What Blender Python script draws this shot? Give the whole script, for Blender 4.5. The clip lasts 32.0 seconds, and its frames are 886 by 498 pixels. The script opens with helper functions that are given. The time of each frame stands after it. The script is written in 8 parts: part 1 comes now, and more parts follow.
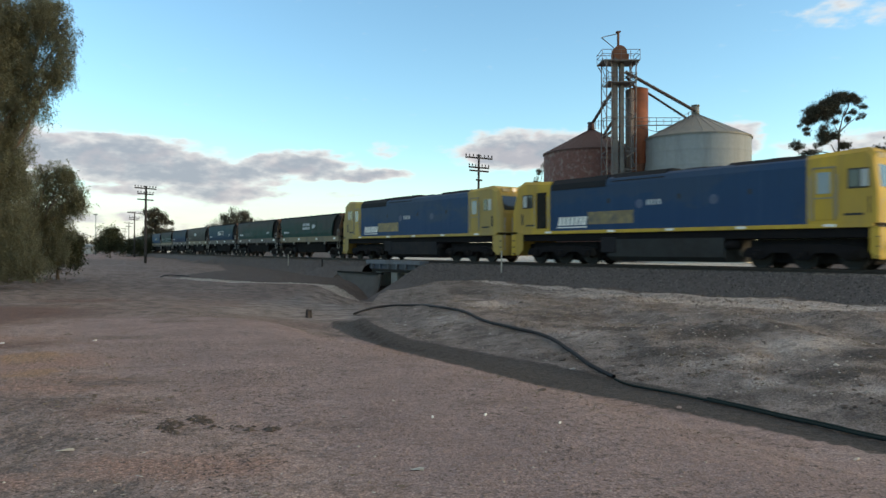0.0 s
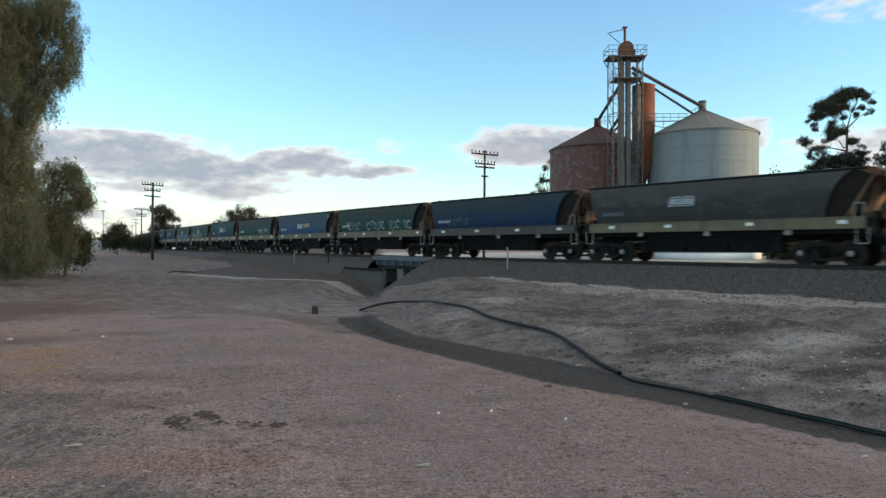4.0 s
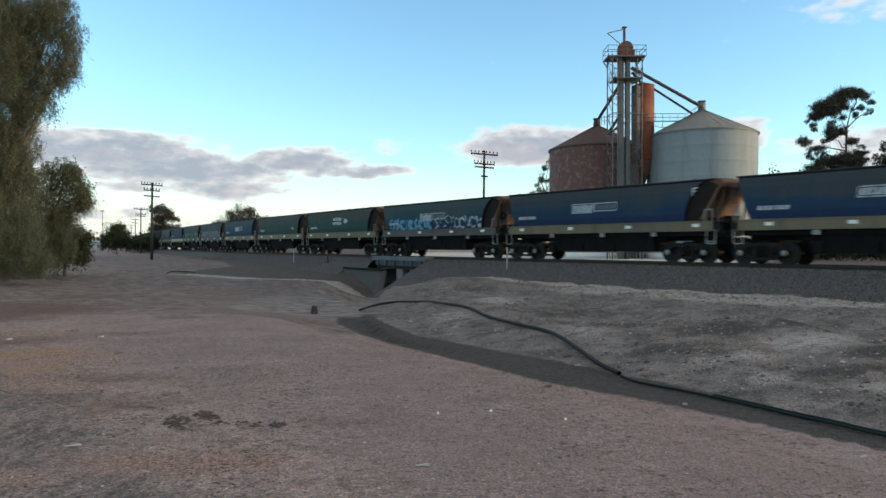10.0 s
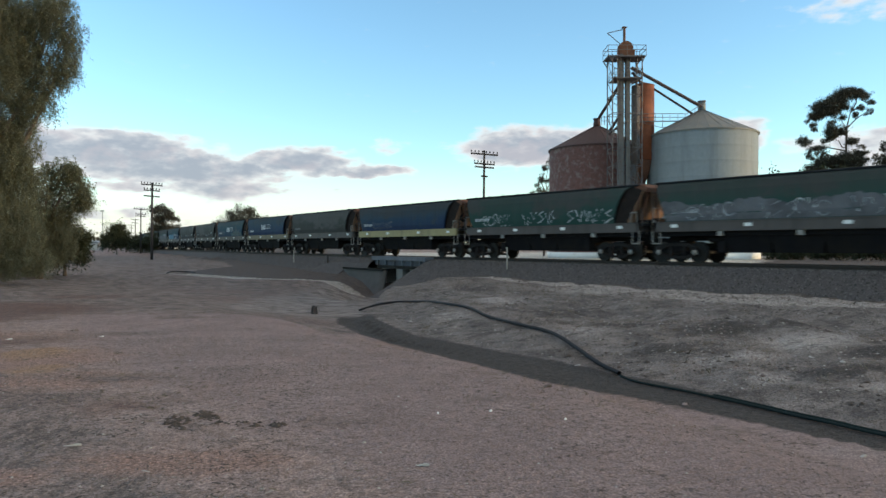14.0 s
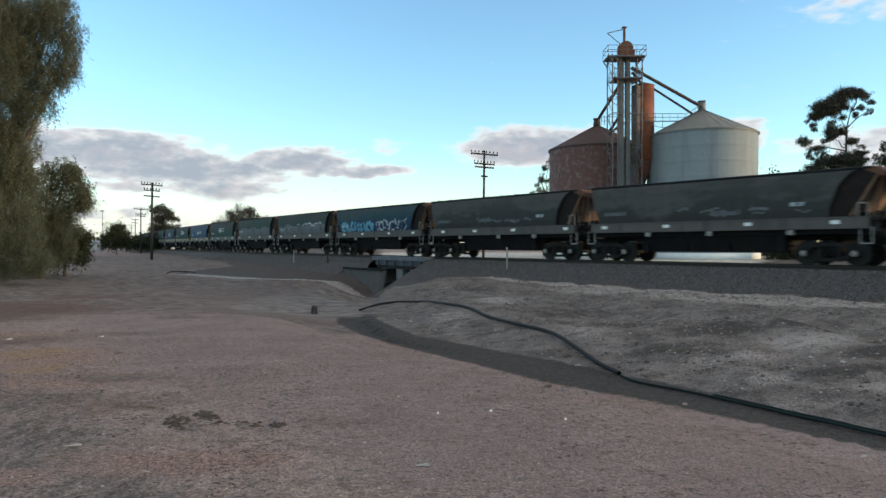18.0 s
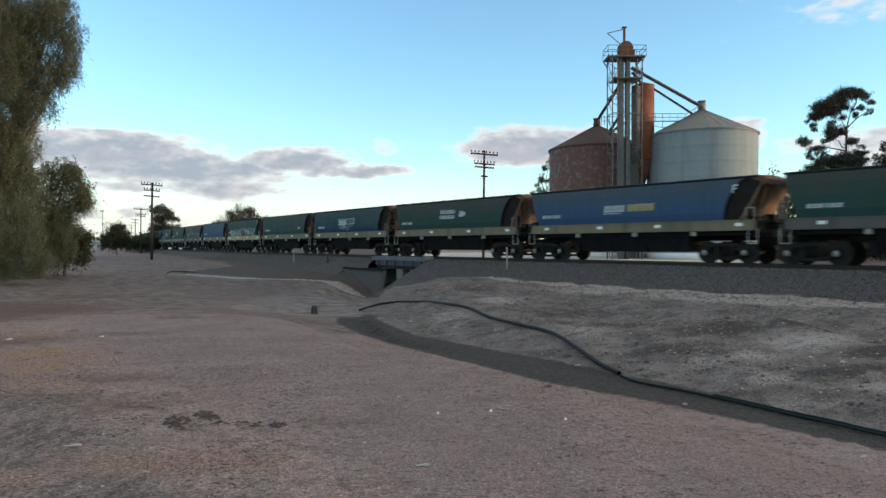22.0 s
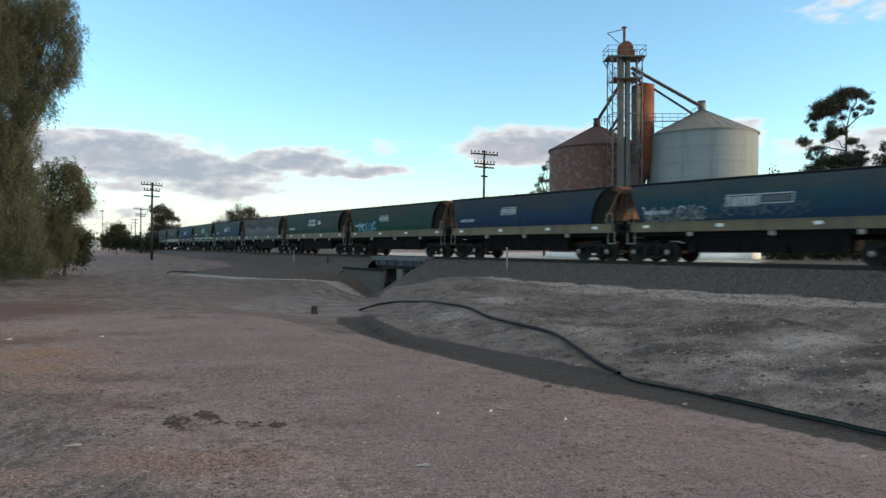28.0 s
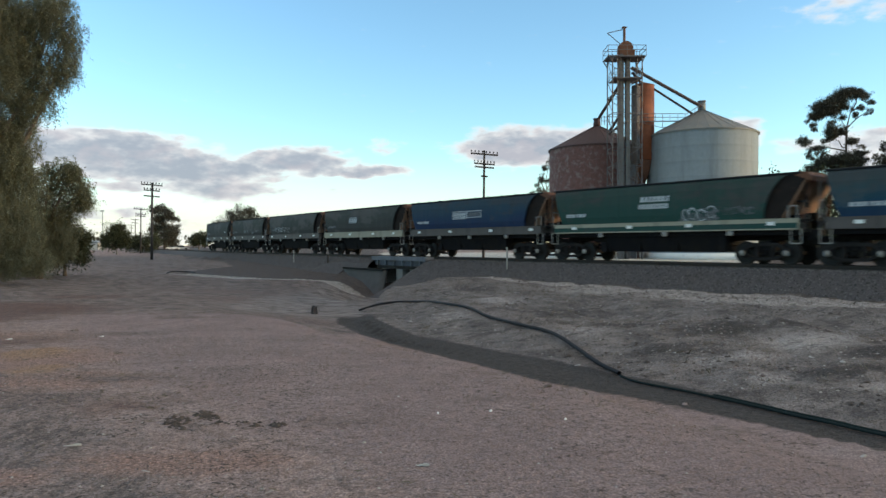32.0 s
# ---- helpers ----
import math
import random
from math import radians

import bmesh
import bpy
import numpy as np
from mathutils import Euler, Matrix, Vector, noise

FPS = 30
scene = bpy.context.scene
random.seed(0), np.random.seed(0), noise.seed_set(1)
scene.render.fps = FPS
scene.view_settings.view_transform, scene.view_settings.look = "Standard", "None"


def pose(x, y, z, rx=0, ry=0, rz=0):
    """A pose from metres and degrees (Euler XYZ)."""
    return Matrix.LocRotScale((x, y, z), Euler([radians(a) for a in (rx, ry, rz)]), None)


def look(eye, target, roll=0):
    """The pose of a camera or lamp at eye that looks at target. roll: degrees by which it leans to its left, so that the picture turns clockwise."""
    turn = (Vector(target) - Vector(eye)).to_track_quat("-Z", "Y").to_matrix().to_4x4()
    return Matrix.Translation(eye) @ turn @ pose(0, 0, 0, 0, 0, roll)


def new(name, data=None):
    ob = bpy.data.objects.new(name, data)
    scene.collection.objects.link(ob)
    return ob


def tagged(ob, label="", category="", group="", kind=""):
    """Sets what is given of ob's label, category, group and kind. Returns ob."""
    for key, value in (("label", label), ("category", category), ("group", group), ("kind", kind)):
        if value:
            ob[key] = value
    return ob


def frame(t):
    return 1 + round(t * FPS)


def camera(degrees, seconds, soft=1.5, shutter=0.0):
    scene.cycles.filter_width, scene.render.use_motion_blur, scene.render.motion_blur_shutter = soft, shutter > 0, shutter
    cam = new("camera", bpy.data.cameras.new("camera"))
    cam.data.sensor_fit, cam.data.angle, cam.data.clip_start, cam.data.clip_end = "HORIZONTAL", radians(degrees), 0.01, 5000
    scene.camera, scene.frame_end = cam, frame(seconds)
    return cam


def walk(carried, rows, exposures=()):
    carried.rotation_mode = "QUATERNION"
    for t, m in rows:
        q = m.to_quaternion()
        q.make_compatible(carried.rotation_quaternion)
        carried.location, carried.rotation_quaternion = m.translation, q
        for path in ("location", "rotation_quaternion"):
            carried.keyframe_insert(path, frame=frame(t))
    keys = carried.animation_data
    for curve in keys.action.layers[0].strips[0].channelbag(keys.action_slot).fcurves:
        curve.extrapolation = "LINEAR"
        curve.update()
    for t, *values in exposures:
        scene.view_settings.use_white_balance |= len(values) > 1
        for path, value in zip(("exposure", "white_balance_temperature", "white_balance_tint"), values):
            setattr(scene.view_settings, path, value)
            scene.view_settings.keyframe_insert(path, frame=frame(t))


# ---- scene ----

# ---- camera ----
EYE = (0.0, 0.0, 0.78)
cam = camera(65.5, 32.0, soft=1.5, shutter=0.28)


def aim(dx, dy):
    """Camera turned so that the view slides by small angles (degrees right, degrees up)."""
    return pose(EYE[0], EYE[1], EYE[2], 90.0 - 0.31 + dy, 0, -dx)


walk(cam, [(0.0, aim(0.447, 0.30)), (0.25, aim(0.447, 0.22)), (0.5, aim(0.45, 0.14)), (1.0, aim(0.21, 0.07)), (1.5, aim(0, 0)), (2.5, aim(0, 0)),
           (3.0, aim(-0.06, 0)), (3.5, aim(-0.06, 0)), (5.0, aim(0, 0)), (32.0, aim(0, 0))],
     [(0.0, 1.36, 7150, 1), (1.0, 1.38, 7100, 1), (2.5, 1.42, 6980, 1), (32.0, 1.42, 6980, 1)])

# ---- world, sun, exposure ----
SUN_AZ, SUN_EL = 102.0, 9.0
world = bpy.data.worlds.new("evening_sky")
scene.world = world
world.use_nodes = True
wn, wl = world.node_tree.nodes, world.node_tree.links
wn.clear()
w_out = wn.new("ShaderNodeOutputWorld")
w_bg = wn.new("ShaderNodeBackground")
w_sky = wn.new("ShaderNodeTexSky")
w_sky.sky_type = "NISHITA"
w_sky.sun_disc = False
w_sky.sun_elevation, w_sky.sun_rotation = radians(SUN_EL), radians(SUN_AZ)
w_sky.air_density, w_sky.dust_density, w_sky.ozone_density = 1.0, 0.2, 3.1
w_bg.inputs["Strength"].default_value = 0.15
# thin broken high cloud, unseen over the upper sky, added to whiten its light
w_co = wn.new("ShaderNodeTexCoord")
w_no = wn.new("ShaderNodeTexNoise")
w_no.inputs["Scale"].default_value, w_no.inputs["Detail"].default_value, w_no.inputs["Roughness"].default_value = 2.6, 6, 0.6
wl.new(w_co.outputs["Generated"], w_no.inputs["Vector"])
w_cov = wn.new("ShaderNodeMapRange")
for key, val in (("From Min", 0.34), ("From Max", 0.56), ("To Max", 0.9)):
    w_cov.inputs[key].default_value = val
wl.new(w_no.outputs["Fac"], w_cov.inputs["Value"])
w_sep = wn.new("ShaderNodeSeparateXYZ")
wl.new(w_co.outputs["Generated"], w_sep.inputs[0])
w_up = wn.new("ShaderNodeMapRange")
w_up.interpolation_type = "SMOOTHSTEP"
w_up.inputs["From Min"].default_value, w_up.inputs["From Max"].default_value = 0.40, 0.66
wl.new(w_sep.outputs["Z"], w_up.inputs["Value"])
w_mul = wn.new("ShaderNodeMath")
w_mul.operation = "MULTIPLY"
wl.new(w_cov.outputs[0], w_mul.inputs[0])
wl.new(w_up.outputs[0], w_mul.inputs[1])
w_mix = wn.new("ShaderNodeMix")
w_mix.data_type = "RGBA"
wl.new(w_mul.outputs[0], w_mix.inputs["Factor"])
wl.new(w_sky.outputs["Color"], w_mix.inputs["A"])
w_mix.inputs["B"].default_value = (2.5, 2.1, 1.75, 1)
wl.new(w_mix.outputs["Result"], w_bg.inputs["Color"])
wl.new(w_bg.outputs[0], w_out.inputs["Surface"])
sun = new("sun", bpy.data.lights.new("sun", "SUN"))
sun.data.energy, sun.data.angle, sun.data.color = 1.1, radians(14), (1.0, 0.70, 0.42)
sx, sy = math.sin(radians(SUN_AZ)), math.cos(radians(SUN_AZ))
sun.matrix_basis = look((sx * 50, sy * 50, 30), (0, 0, 30 - 50 * math.tan(radians(SUN_EL))))



# ---- materials ----
def mat(name, base, rough=0.8, metal=0.0, vary=0.15, scale=3.0, fine=40.0, bump=0.2, dirt=None, dirt_amount=0.4, dirt_scale=0.8, streak=False, per_piece=0.0, spec=None):
    """A weathered surface: two scales of colour change, optional dirt blotches or rain streaks, and fine relief."""
    m = bpy.data.materials.new(name)
    m.use_nodes = True
    n, l = m.node_tree.nodes, m.node_tree.links
    b = n["Principled BSDF"]
    b.inputs["Roughness"].default_value, b.inputs["Metallic"].default_value = rough, metal
    if spec is not None:
        b.inputs["Specular IOR Level"].default_value = spec
    co = n.new("ShaderNodeTexCoord")
    a = n.new("ShaderNodeTexNoise")
    a.inputs["Scale"].default_value, a.inputs["Detail"].default_value = scale, 5
    l.new(co.outputs["Object"], a.inputs["Vector"])
    f = n.new("ShaderNodeTexNoise")
    f.inputs["Scale"].default_value, f.inputs["Detail"].default_value = fine, 3
    l.new(co.outputs["Object"], f.inputs["Vector"])
    ad = n.new("ShaderNodeMath")
    ad.operation = "ADD"
    l.new(a.outputs["Fac"], ad.inputs[0])
    l.new(f.outputs["Fac"], ad.inputs[1])
    r = n.new("ShaderNodeMapRange")
    r.inputs["From Min"].default_value, r.inputs["From Max"].default_value = 0.6, 1.4
    r.inputs["To Min"].default_value, r.inputs["To Max"].default_value = 1 - vary, 1 + vary
    l.new(ad.outputs[0], r.inputs["Value"])
    mul = n.new("ShaderNodeVectorMath")
    mul.operation = "SCALE"
    mul.inputs[0].default_value = base
    l.new(r.outputs[0], mul.inputs["Scale"])
    col = mul.outputs[0]
    if per_piece:
        oi = n.new("ShaderNodeObjectInfo")
        r2 = n.new("ShaderNodeMapRange")
        r2.inputs["To Min"].default_value, r2.inputs["To Max"].default_value = 1 - per_piece, 1 + per_piece
        l.new(oi.outputs["Random"], r2.inputs["Value"])
        m2 = n.new("ShaderNodeVectorMath")
        m2.operation = "SCALE"
        l.new(col, m2.inputs[0])
        l.new(r2.outputs[0], m2.inputs["Scale"])
        col = m2.outputs[0]
    if dirt:
        d = n.new("ShaderNodeTexNoise")
        d.inputs["Scale"].default_value, d.inputs["Detail"].default_value, d.inputs["Roughness"].default_value = dirt_scale, 6, 0.65
        if streak:
            mp = n.new("ShaderNodeMapping")
            mp.inputs["Scale"].default_value = (1, 1, 0.12)
            l.new(co.outputs["Object"], mp.inputs["Vector"])
            l.new(mp.outputs[0], d.inputs["Vector"])
        else:
            l.new(co.outputs["Object"], d.inputs["Vector"])
        rr = n.new("ShaderNodeMapRange")
        rr.inputs["From Min"].default_value, rr.inputs["From Max"].default_value = 0.62 - dirt_amount * 0.35, 0.8 - dirt_amount * 0.3
        l.new(d.outputs["Fac"], rr.inputs["Value"])
        mx = n.new("ShaderNodeMix")
        mx.data_type = "RGBA"
        l.new(rr.outputs[0], mx.inputs["Factor"])
        l.new(col, mx.inputs["A"])
        mx.inputs["B"].default_value = (*dirt, 1)
        col = mx.outputs["Result"]
    l.new(col, b.inputs["Base Color"])
    if bump:
        bp = n.new("ShaderNodeBump")
        bp.inputs["Strength"].default_value, bp.inputs["Distance"].default_value = bump, 0.02
        l.new(ad.outputs[0], bp.inputs["Height"])
        l.new(bp.outputs[0], b.inputs["Normal"])
    return m


M_BLACK = mat("grimy_black_steel", (0.012, 0.011, 0.010), 0.8, spec=0.2, dirt=(0.03, 0.025, 0.02), dirt_amount=0.3)
M_ROOF_DARK = mat("dark_roof_paint", (0.014, 0.016, 0.020), 0.8, spec=0.2)
M_GLASS = mat("dark_window_glass", (0.02, 0.025, 0.03), 0.08, vary=0.05, bump=0)
M_WHITE = mat("white_paint", (0.7, 0.7, 0.68), 0.6, dirt=(0.3, 0.28, 0.25), dirt_amount=0.15)
M_RUST = mat("rusty_steel", (0.12, 0.05, 0.028), 0.85, vary=0.3, dirt=(0.07, 0.04, 0.03), dirt_amount=0.35)
M_GALV = mat("galvanised_steel", (0.225, 0.255, 0.275), 0.65, 0.0, spec=0.3, vary=0.1, dirt=(0.175, 0.195, 0.21), dirt_amount=0.4, streak=True)
M_SILO_RED = mat("rust_stained_silo_steel", (0.125, 0.060, 0.054), 0.85, vary=0.35, dirt=(0.19, 0.155, 0.147), dirt_amount=0.34, dirt_scale=1.9)
M_STEEL = mat("weathered_grey_steel", (0.115, 0.115, 0.12), 0.7, 0.1, dirt=(0.09, 0.05, 0.042), dirt_amount=0.45, dirt_scale=1.6)
M_POLE = mat("weathered_pole_timber", (0.042, 0.035, 0.034), 0.9, fine=60)
M_CONC = mat("weathered_concrete", (0.42, 0.41, 0.39), 0.9, dirt=(0.22, 0.21, 0.2), dirt_amount=0.4, streak=True)
M_BARK = mat("grey_brown_bark", (0.13, 0.10, 0.08), 0.95, fine=25, bump=0.6)
M_RAIL = mat("rail_steel", (0.045, 0.036, 0.032), 0.7, 0.2, spec=0.3)
M_SLEEPER = mat("old_sleeper_timber", (0.12, 0.10, 0.085), 0.95, vary=0.25)
M_PIPE = mat("black_poly_pipe", (0.015, 0.015, 0.018), 0.65, spec=0.25, bump=0.05)
M_PLATE = mat("pale_reflector_plate", (0.75, 0.76, 0.75), 0.5, bump=0)


# ---- building helpers ----
def part(name, bm, material, parent=None, label="", smooth=False):
    """Links a bmesh as one mesh object under a thing or a part."""
    me = bpy.data.meshes.new(name)
    bm.to_mesh(me)
    bm.free()
    if smooth:
        me.polygons.foreach_set("use_smooth", [True] * len(me.polygons))
    for mm in (material if isinstance(material, (list, tuple)) else [material]):
        me.materials.append(mm)
    ob = new(name, me)
    ob.parent = parent
    if label:
        tagged(ob, label)
    return ob


def share(name, me, parent, m):
    """Another piece on the same mesh data."""
    ob = new(name, me)
    ob.parent = parent
    ob.matrix_basis = m
    return ob


def empty(name, m=None):
    ob = new(name)
    ob.empty_display_size = 0.3
    if m is not None:
        ob.matrix_basis = m
    return ob


def box(bm, x0, x1, y0, y1, z0, z1, bev=0.0):
    g = bmesh.ops.create_cube(bm, size=1.0, matrix=Matrix.Translation(((x0 + x1) / 2, (y0 + y1) / 2, (z0 + z1) / 2)) @ Matrix.Diagonal((abs(x1 - x0), abs(y1 - y0), abs(z1 - z0), 1)))
    if bev:
        es = {e for v in g["verts"] for e in v.link_edges}
        bmesh.ops.bevel(bm, geom=list(es), offset=bev, segments=1, affect="EDGES")
    return bm


def bar(bm, a, b, r, seg=6, r2=None):
    """A round bar from a to b."""
    a, b = Vector(a), Vector(b)
    d = b - a
    m = Matrix.Translation((a + b) / 2) @ d.to_track_quat("Z", "Y").to_matrix().to_4x4()
    bmesh.ops.create_cone(bm, cap_ends=True, segments=seg, radius1=r, radius2=r if r2 is None else r2, depth=d.length, matrix=m)
    return bm


def flat(bm, pts, y0, y1):
    """A plate: outline in x, z pushed from y0 to y1."""
    a = [bm.verts.new((x, y0, z)) for x, z in pts]
    b = [bm.verts.new((x, y1, z)) for x, z in pts]
    n = len(pts)
    bm.faces.new(a)
    bm.faces.new(b[::-1])
    for i in range(n):
        bm.faces.new((a[i], b[i], b[(i + 1) % n], a[(i + 1) % n]))
    bmesh.ops.recalc_face_normals(bm, faces=bm.faces)
    return bm


def loft(bm, rings, close=True, caps=True):
    """Skins rings of equal length."""
    vs = [[bm.verts.new(p) for p in r] for r in rings]
    n = len(rings[0])
    for i in range(len(vs) - 1):
        for j in range(n if close else n - 1):
            k = (j + 1) % n
            bm.faces.new((vs[i][j], vs[i][k], vs[i + 1][k], vs[i + 1][j]))
    if caps:
        bm.faces.new(vs[0][::-1])
        bm.faces.new(vs[-1])
    bmesh.ops.recalc_face_normals(bm, faces=bm.faces)
    return bm


# ---- the track in plan ----
TX, TY, TH, K1, K2 = -2.61, 47.77, 2.5145, -0.00225, -0.00001
OFF = 1.4
S_MIN, S_MAX = -900.0, 500.0


def heading(s):
    far = max(0.0, min(-112.0 - s, 190.0))
    s = min(max(s, -112.0), 34.0)
    return TH + K1 * s + K2 * s * s + 0.0014 * far


_n = int((S_MAX - S_MIN) / 0.5) + 1
_S = np.linspace(S_MIN, S_MAX, _n)
_H = np.array([heading(s) for s in _S])
_X = np.concatenate([[0], np.cumsum((np.sin(_H[1:]) + np.sin(_H[:-1])) / 2 * 0.5)])
_Y = np.concatenate([[0], np.cumsum((np.cos(_H[1:]) + np.cos(_H[:-1])) / 2 * 0.5)])
_X += TX - np.interp(0, _S, _X) - OFF * np.cos(TH)
_Y += TY - np.interp(0, _S, _Y) + OFF * np.sin(TH)


def track(s, u=0.0):
    """Plan point at s along the track and u towards the camera's side, and the tangent's angle."""
    h = heading(s)
    return float(np.interp(s, _S, _X) + u * math.cos(h)), float(np.interp(s, _S, _Y) - u * math.sin(h)), math.atan2(math.cos(h), math.sin(h))


def on_track(s, half):
    """Pose of a vehicle at mid s whose bogies stand half metres before and behind."""
    a, b = track(s - half), track(s + half)
    return pose((a[0] + b[0]) / 2, (a[1] + b[1]) / 2, 0, 0, 0, math.degrees(math.atan2(b[1] - a[1], b[0] - a[0])))


def plan_su(x, y):
    """s and u of plan points (arrays)."""
    st = 2
    bs = np.zeros_like(x)
    best = np.full_like(x, 1e18)
    for i in [*range(0, 1500, 40), *range(1500, 2000, st), *range(2000, _n, 40)]:
        d = (x - _X[i]) ** 2 + (y - _Y[i]) ** 2
        w = d < best
        best[w] = d[w]
        bs[w] = i
    i = bs.astype(int)
    dx, dy = x - _X[i], y - _Y[i]
    return _S[i] + dx * np.sin(_H[i]) + dy * np.cos(_H[i]), dx * np.cos(_H[i]) - dy * np.sin(_H[i])


# ---- ground ----
DITCH = [(-3.2, 46.0), (-2.8, 36.0), (-3.0, 27.5), (-2.5, 21.5), (-1.3, 17.4), (2.15, 12.4), (4.0, 9.4), (5.3, 7.1), (7.6, 3.2), (11.0, -2.0), (20.0, -20.0)]


def smooth(a, b, v):
    t = np.clip((v - a) / (b - a), 0, 1)
    return t * t * (3 - 2 * t)


def ditch_dist(x, y):
    """Distance to the ditch line, and on which side (+ is the railway bank)."""
    best = np.full_like(x, 1e9)
    side = np.zeros_like(x)
    for (x0, y0), (x1, y1) in zip(DITCH[:-1], DITCH[1:]):
        ex, ey = x1 - x0, y1 - y0
        t = np.clip(((x - x0) * ex + (y - y0) * ey) / (ex * ex + ey * ey), 0, 1)
        px, py = x - x0 - t * ex, y - y0 - t * ey
        d = np.hypot(px, py)
        w = d < best
        best[w] = d[w]
        side[w] = np.sign(ex * py - ey * px)[w]
    return best, side


def vnoise(x, y, sc, seed=0.0):
    return np.array([noise.noise((a * sc, b * sc, seed)) for a, b in zip(x, y)])


def ground_z(x, y):
    s, u = plan_su(x, y)
    r2 = (x + 6) ** 2 + (y - 40) ** 2
    z = -0.87 - 0.75 * np.exp(-r2 / 18.0 ** 2)
    d, side = ditch_dist(x, y)
    fade = smooth(60, 40, y)
    near = np.exp(-(np.maximum(d - 0.7, 0) / (1.5 + 2.6 * smooth(17, 25, y))) ** 2) * (1 - 0.35 * smooth(18, 26, y) * smooth(40, 34, y)) * np.where(side > 0, 0, 1)
    z = z - fade * 0.62 * near - 0.85 * np.exp(-(d / 2.9) ** 2) * smooth(32, 41, y) * smooth(58, 50, y)
    bank = -1.55 + 0.36 * smooth(0.4, 3.0, d) + 0.15 * smooth(2.0, 8.0, d) + 0.35 * np.exp(-((x - 0.3) ** 2 + (y - 33.5) ** 2) / 9.0)
    bank = bank + 0.28 * np.exp(-((x - 7.0) ** 2 + (y - 15.2) ** 2) / 2.0) - 0.3 * np.exp(-((x - 8.9) ** 2 + (y - 14.6) ** 2) / 1.2) + 0.22 * np.exp(-((x - 10.4) ** 2 + (y - 17.0) ** 2) / 3.0) - 0.2 * np.exp(-((x - 5.0) ** 2 + (y - 19.0) ** 2) / 3.0)
    onbank = (side > 0) & (u > 0) & (y < 39)
    z = np.where(onbank, np.where(d < 6, np.maximum(bank, -1.6), bank), z)
    emb = np.where(u >= 0, -0.45 - np.maximum(u - 2.1, 0) / 1.6, -0.6)
    z = np.where(u > 0, np.maximum(z, emb + (-2.6 - emb) * smooth(-6.2, -2.2, s) * smooth(6.0, 5.4, s)), np.where(u > -3, -0.5, -0.62))
    far = smooth(120, 300, np.hypot(x, y))
    return z * (1 - far) + -0.7 * far


def spaced(lo, hi, step, reach):
    mid = list(np.arange(lo, hi + 1e-6, step))
    g, a, b = step, [], []
    v = lo
    while v > -reach:
        g *= 1.22
        v -= g
        a.append(v)
    g, v = step, hi
    while v < reach:
        g *= 1.22
        v += g
        b.append(v)
    return np.array(a[::-1] + mid + b)


gx, gy = spaced(-30, 15, 0.19, 2600), spaced(2.5, 58, 0.19, 2600)
GXX, GYY = np.meshgrid(gx, gy)
fx, fy = GXX.ravel(), GYY.ravel()
fz = ground_z(fx, fy)
nearby = (np.hypot(fx, fy) < 70)
rough_z = np.zeros_like(fz)
idx = np.nonzero(nearby)[0]
dd, sd = ditch_dist(fx[idx], fy[idx])
amp = np.where(sd > 0, 0.13 * smooth(0.4, 2.5, dd) + 0.02, 0.035 + 0.012 * smooth(0.2, 1.5, dd) * smooth(4, 2, dd))
rough_z[idx] = amp * vnoise(fx[idx], fy[idx], 0.55) + 0.5 * amp * vnoise(fx[idx], fy[idx], 1.5, 3.0) + 0.3 * amp * vnoise(fx[idx], fy[idx], 3.4, 5.0) + 0.02 * vnoise(fx[idx], fy[idx], 0.25, 7.0)
fz = fz + rough_z
nx, ny = len(gx), len(gy)
faces = [(j * nx + i, j * nx + i + 1, (j + 1) * nx + i + 1, (j + 1) * nx + i) for j in range(ny - 1) for i in range(nx - 1)]
gme = bpy.data.meshes.new("ground")
gme.from_pydata(np.stack([fx, fy, fz], 1).tolist(), [], faces)
gme.polygons.foreach_set("use_smooth", [True] * len(gme.polygons))
ground = tagged(new("ground", gme), "bare reddish dirt and dry grass verge with a dark ditch", "ground", kind="structure")
gs_, gu_ = plan_su(fx, fy)
gd_, gside_ = ditch_dist(fx, fy)
bankish = np.where((gside_ > 0) & (gu_ > -2) & (fy < 47), 1.0, 0.0)
mud_w = np.interp(fy, (7.4, 8.4, 9.1, 10.1, 11.5, 13.1, 15.5, 17.3, 20.0, 22.5), (-0.15, 0.02, 0.3, 0.48, 0.6, 0.68, 0.45, 0.25, 0.6, 0.9))
mud_in = np.interp(fy, (9.0, 11.5, 17.0, 23.0), (0.62, 0.85, 0.7, 0.35))
ditchy = np.where(gside_ > 0, smooth(mud_in + 0.15, mud_in - 0.15, gd_) * (gd_ > -mud_w), smooth(mud_w + 0.16, mud_w - 0.16, gd_)) * smooth(24.5, 22, fy)
verge_u = np.interp(gs_, (-60, -30, -18, -12.5, -10.5, -6.4, -4.2, -3.5, -3.0, -2.6, 1.4), (3.9, 5.0, 7.6, 12.4, 14.2, 11.7, 10.3, 8.1, 6.4, 5.2, 5.0))
verge = np.where(gside_ <= 0, smooth(0.4, -0.4, gu_ - verge_u), smooth(4.3, 3.5, gu_)) * (gu_ > 0)
yard = smooth(-2.5, -4.0, gu_) * (np.hypot(fx, fy) < 130) * (fx < 0.458 * fy) * (fx > -0.09 * fy)
verge = np.maximum(verge, smooth(-1.0, -2.0, gu_) * (fx <= -0.09 * fy) * (np.hypot(fx, fy) < 420))
verge = np.maximum(verge, smooth(-1.0, -2.0, gu_) * (fx >= 0.458 * fy) * (fy < 260) * (gs_ < 160))
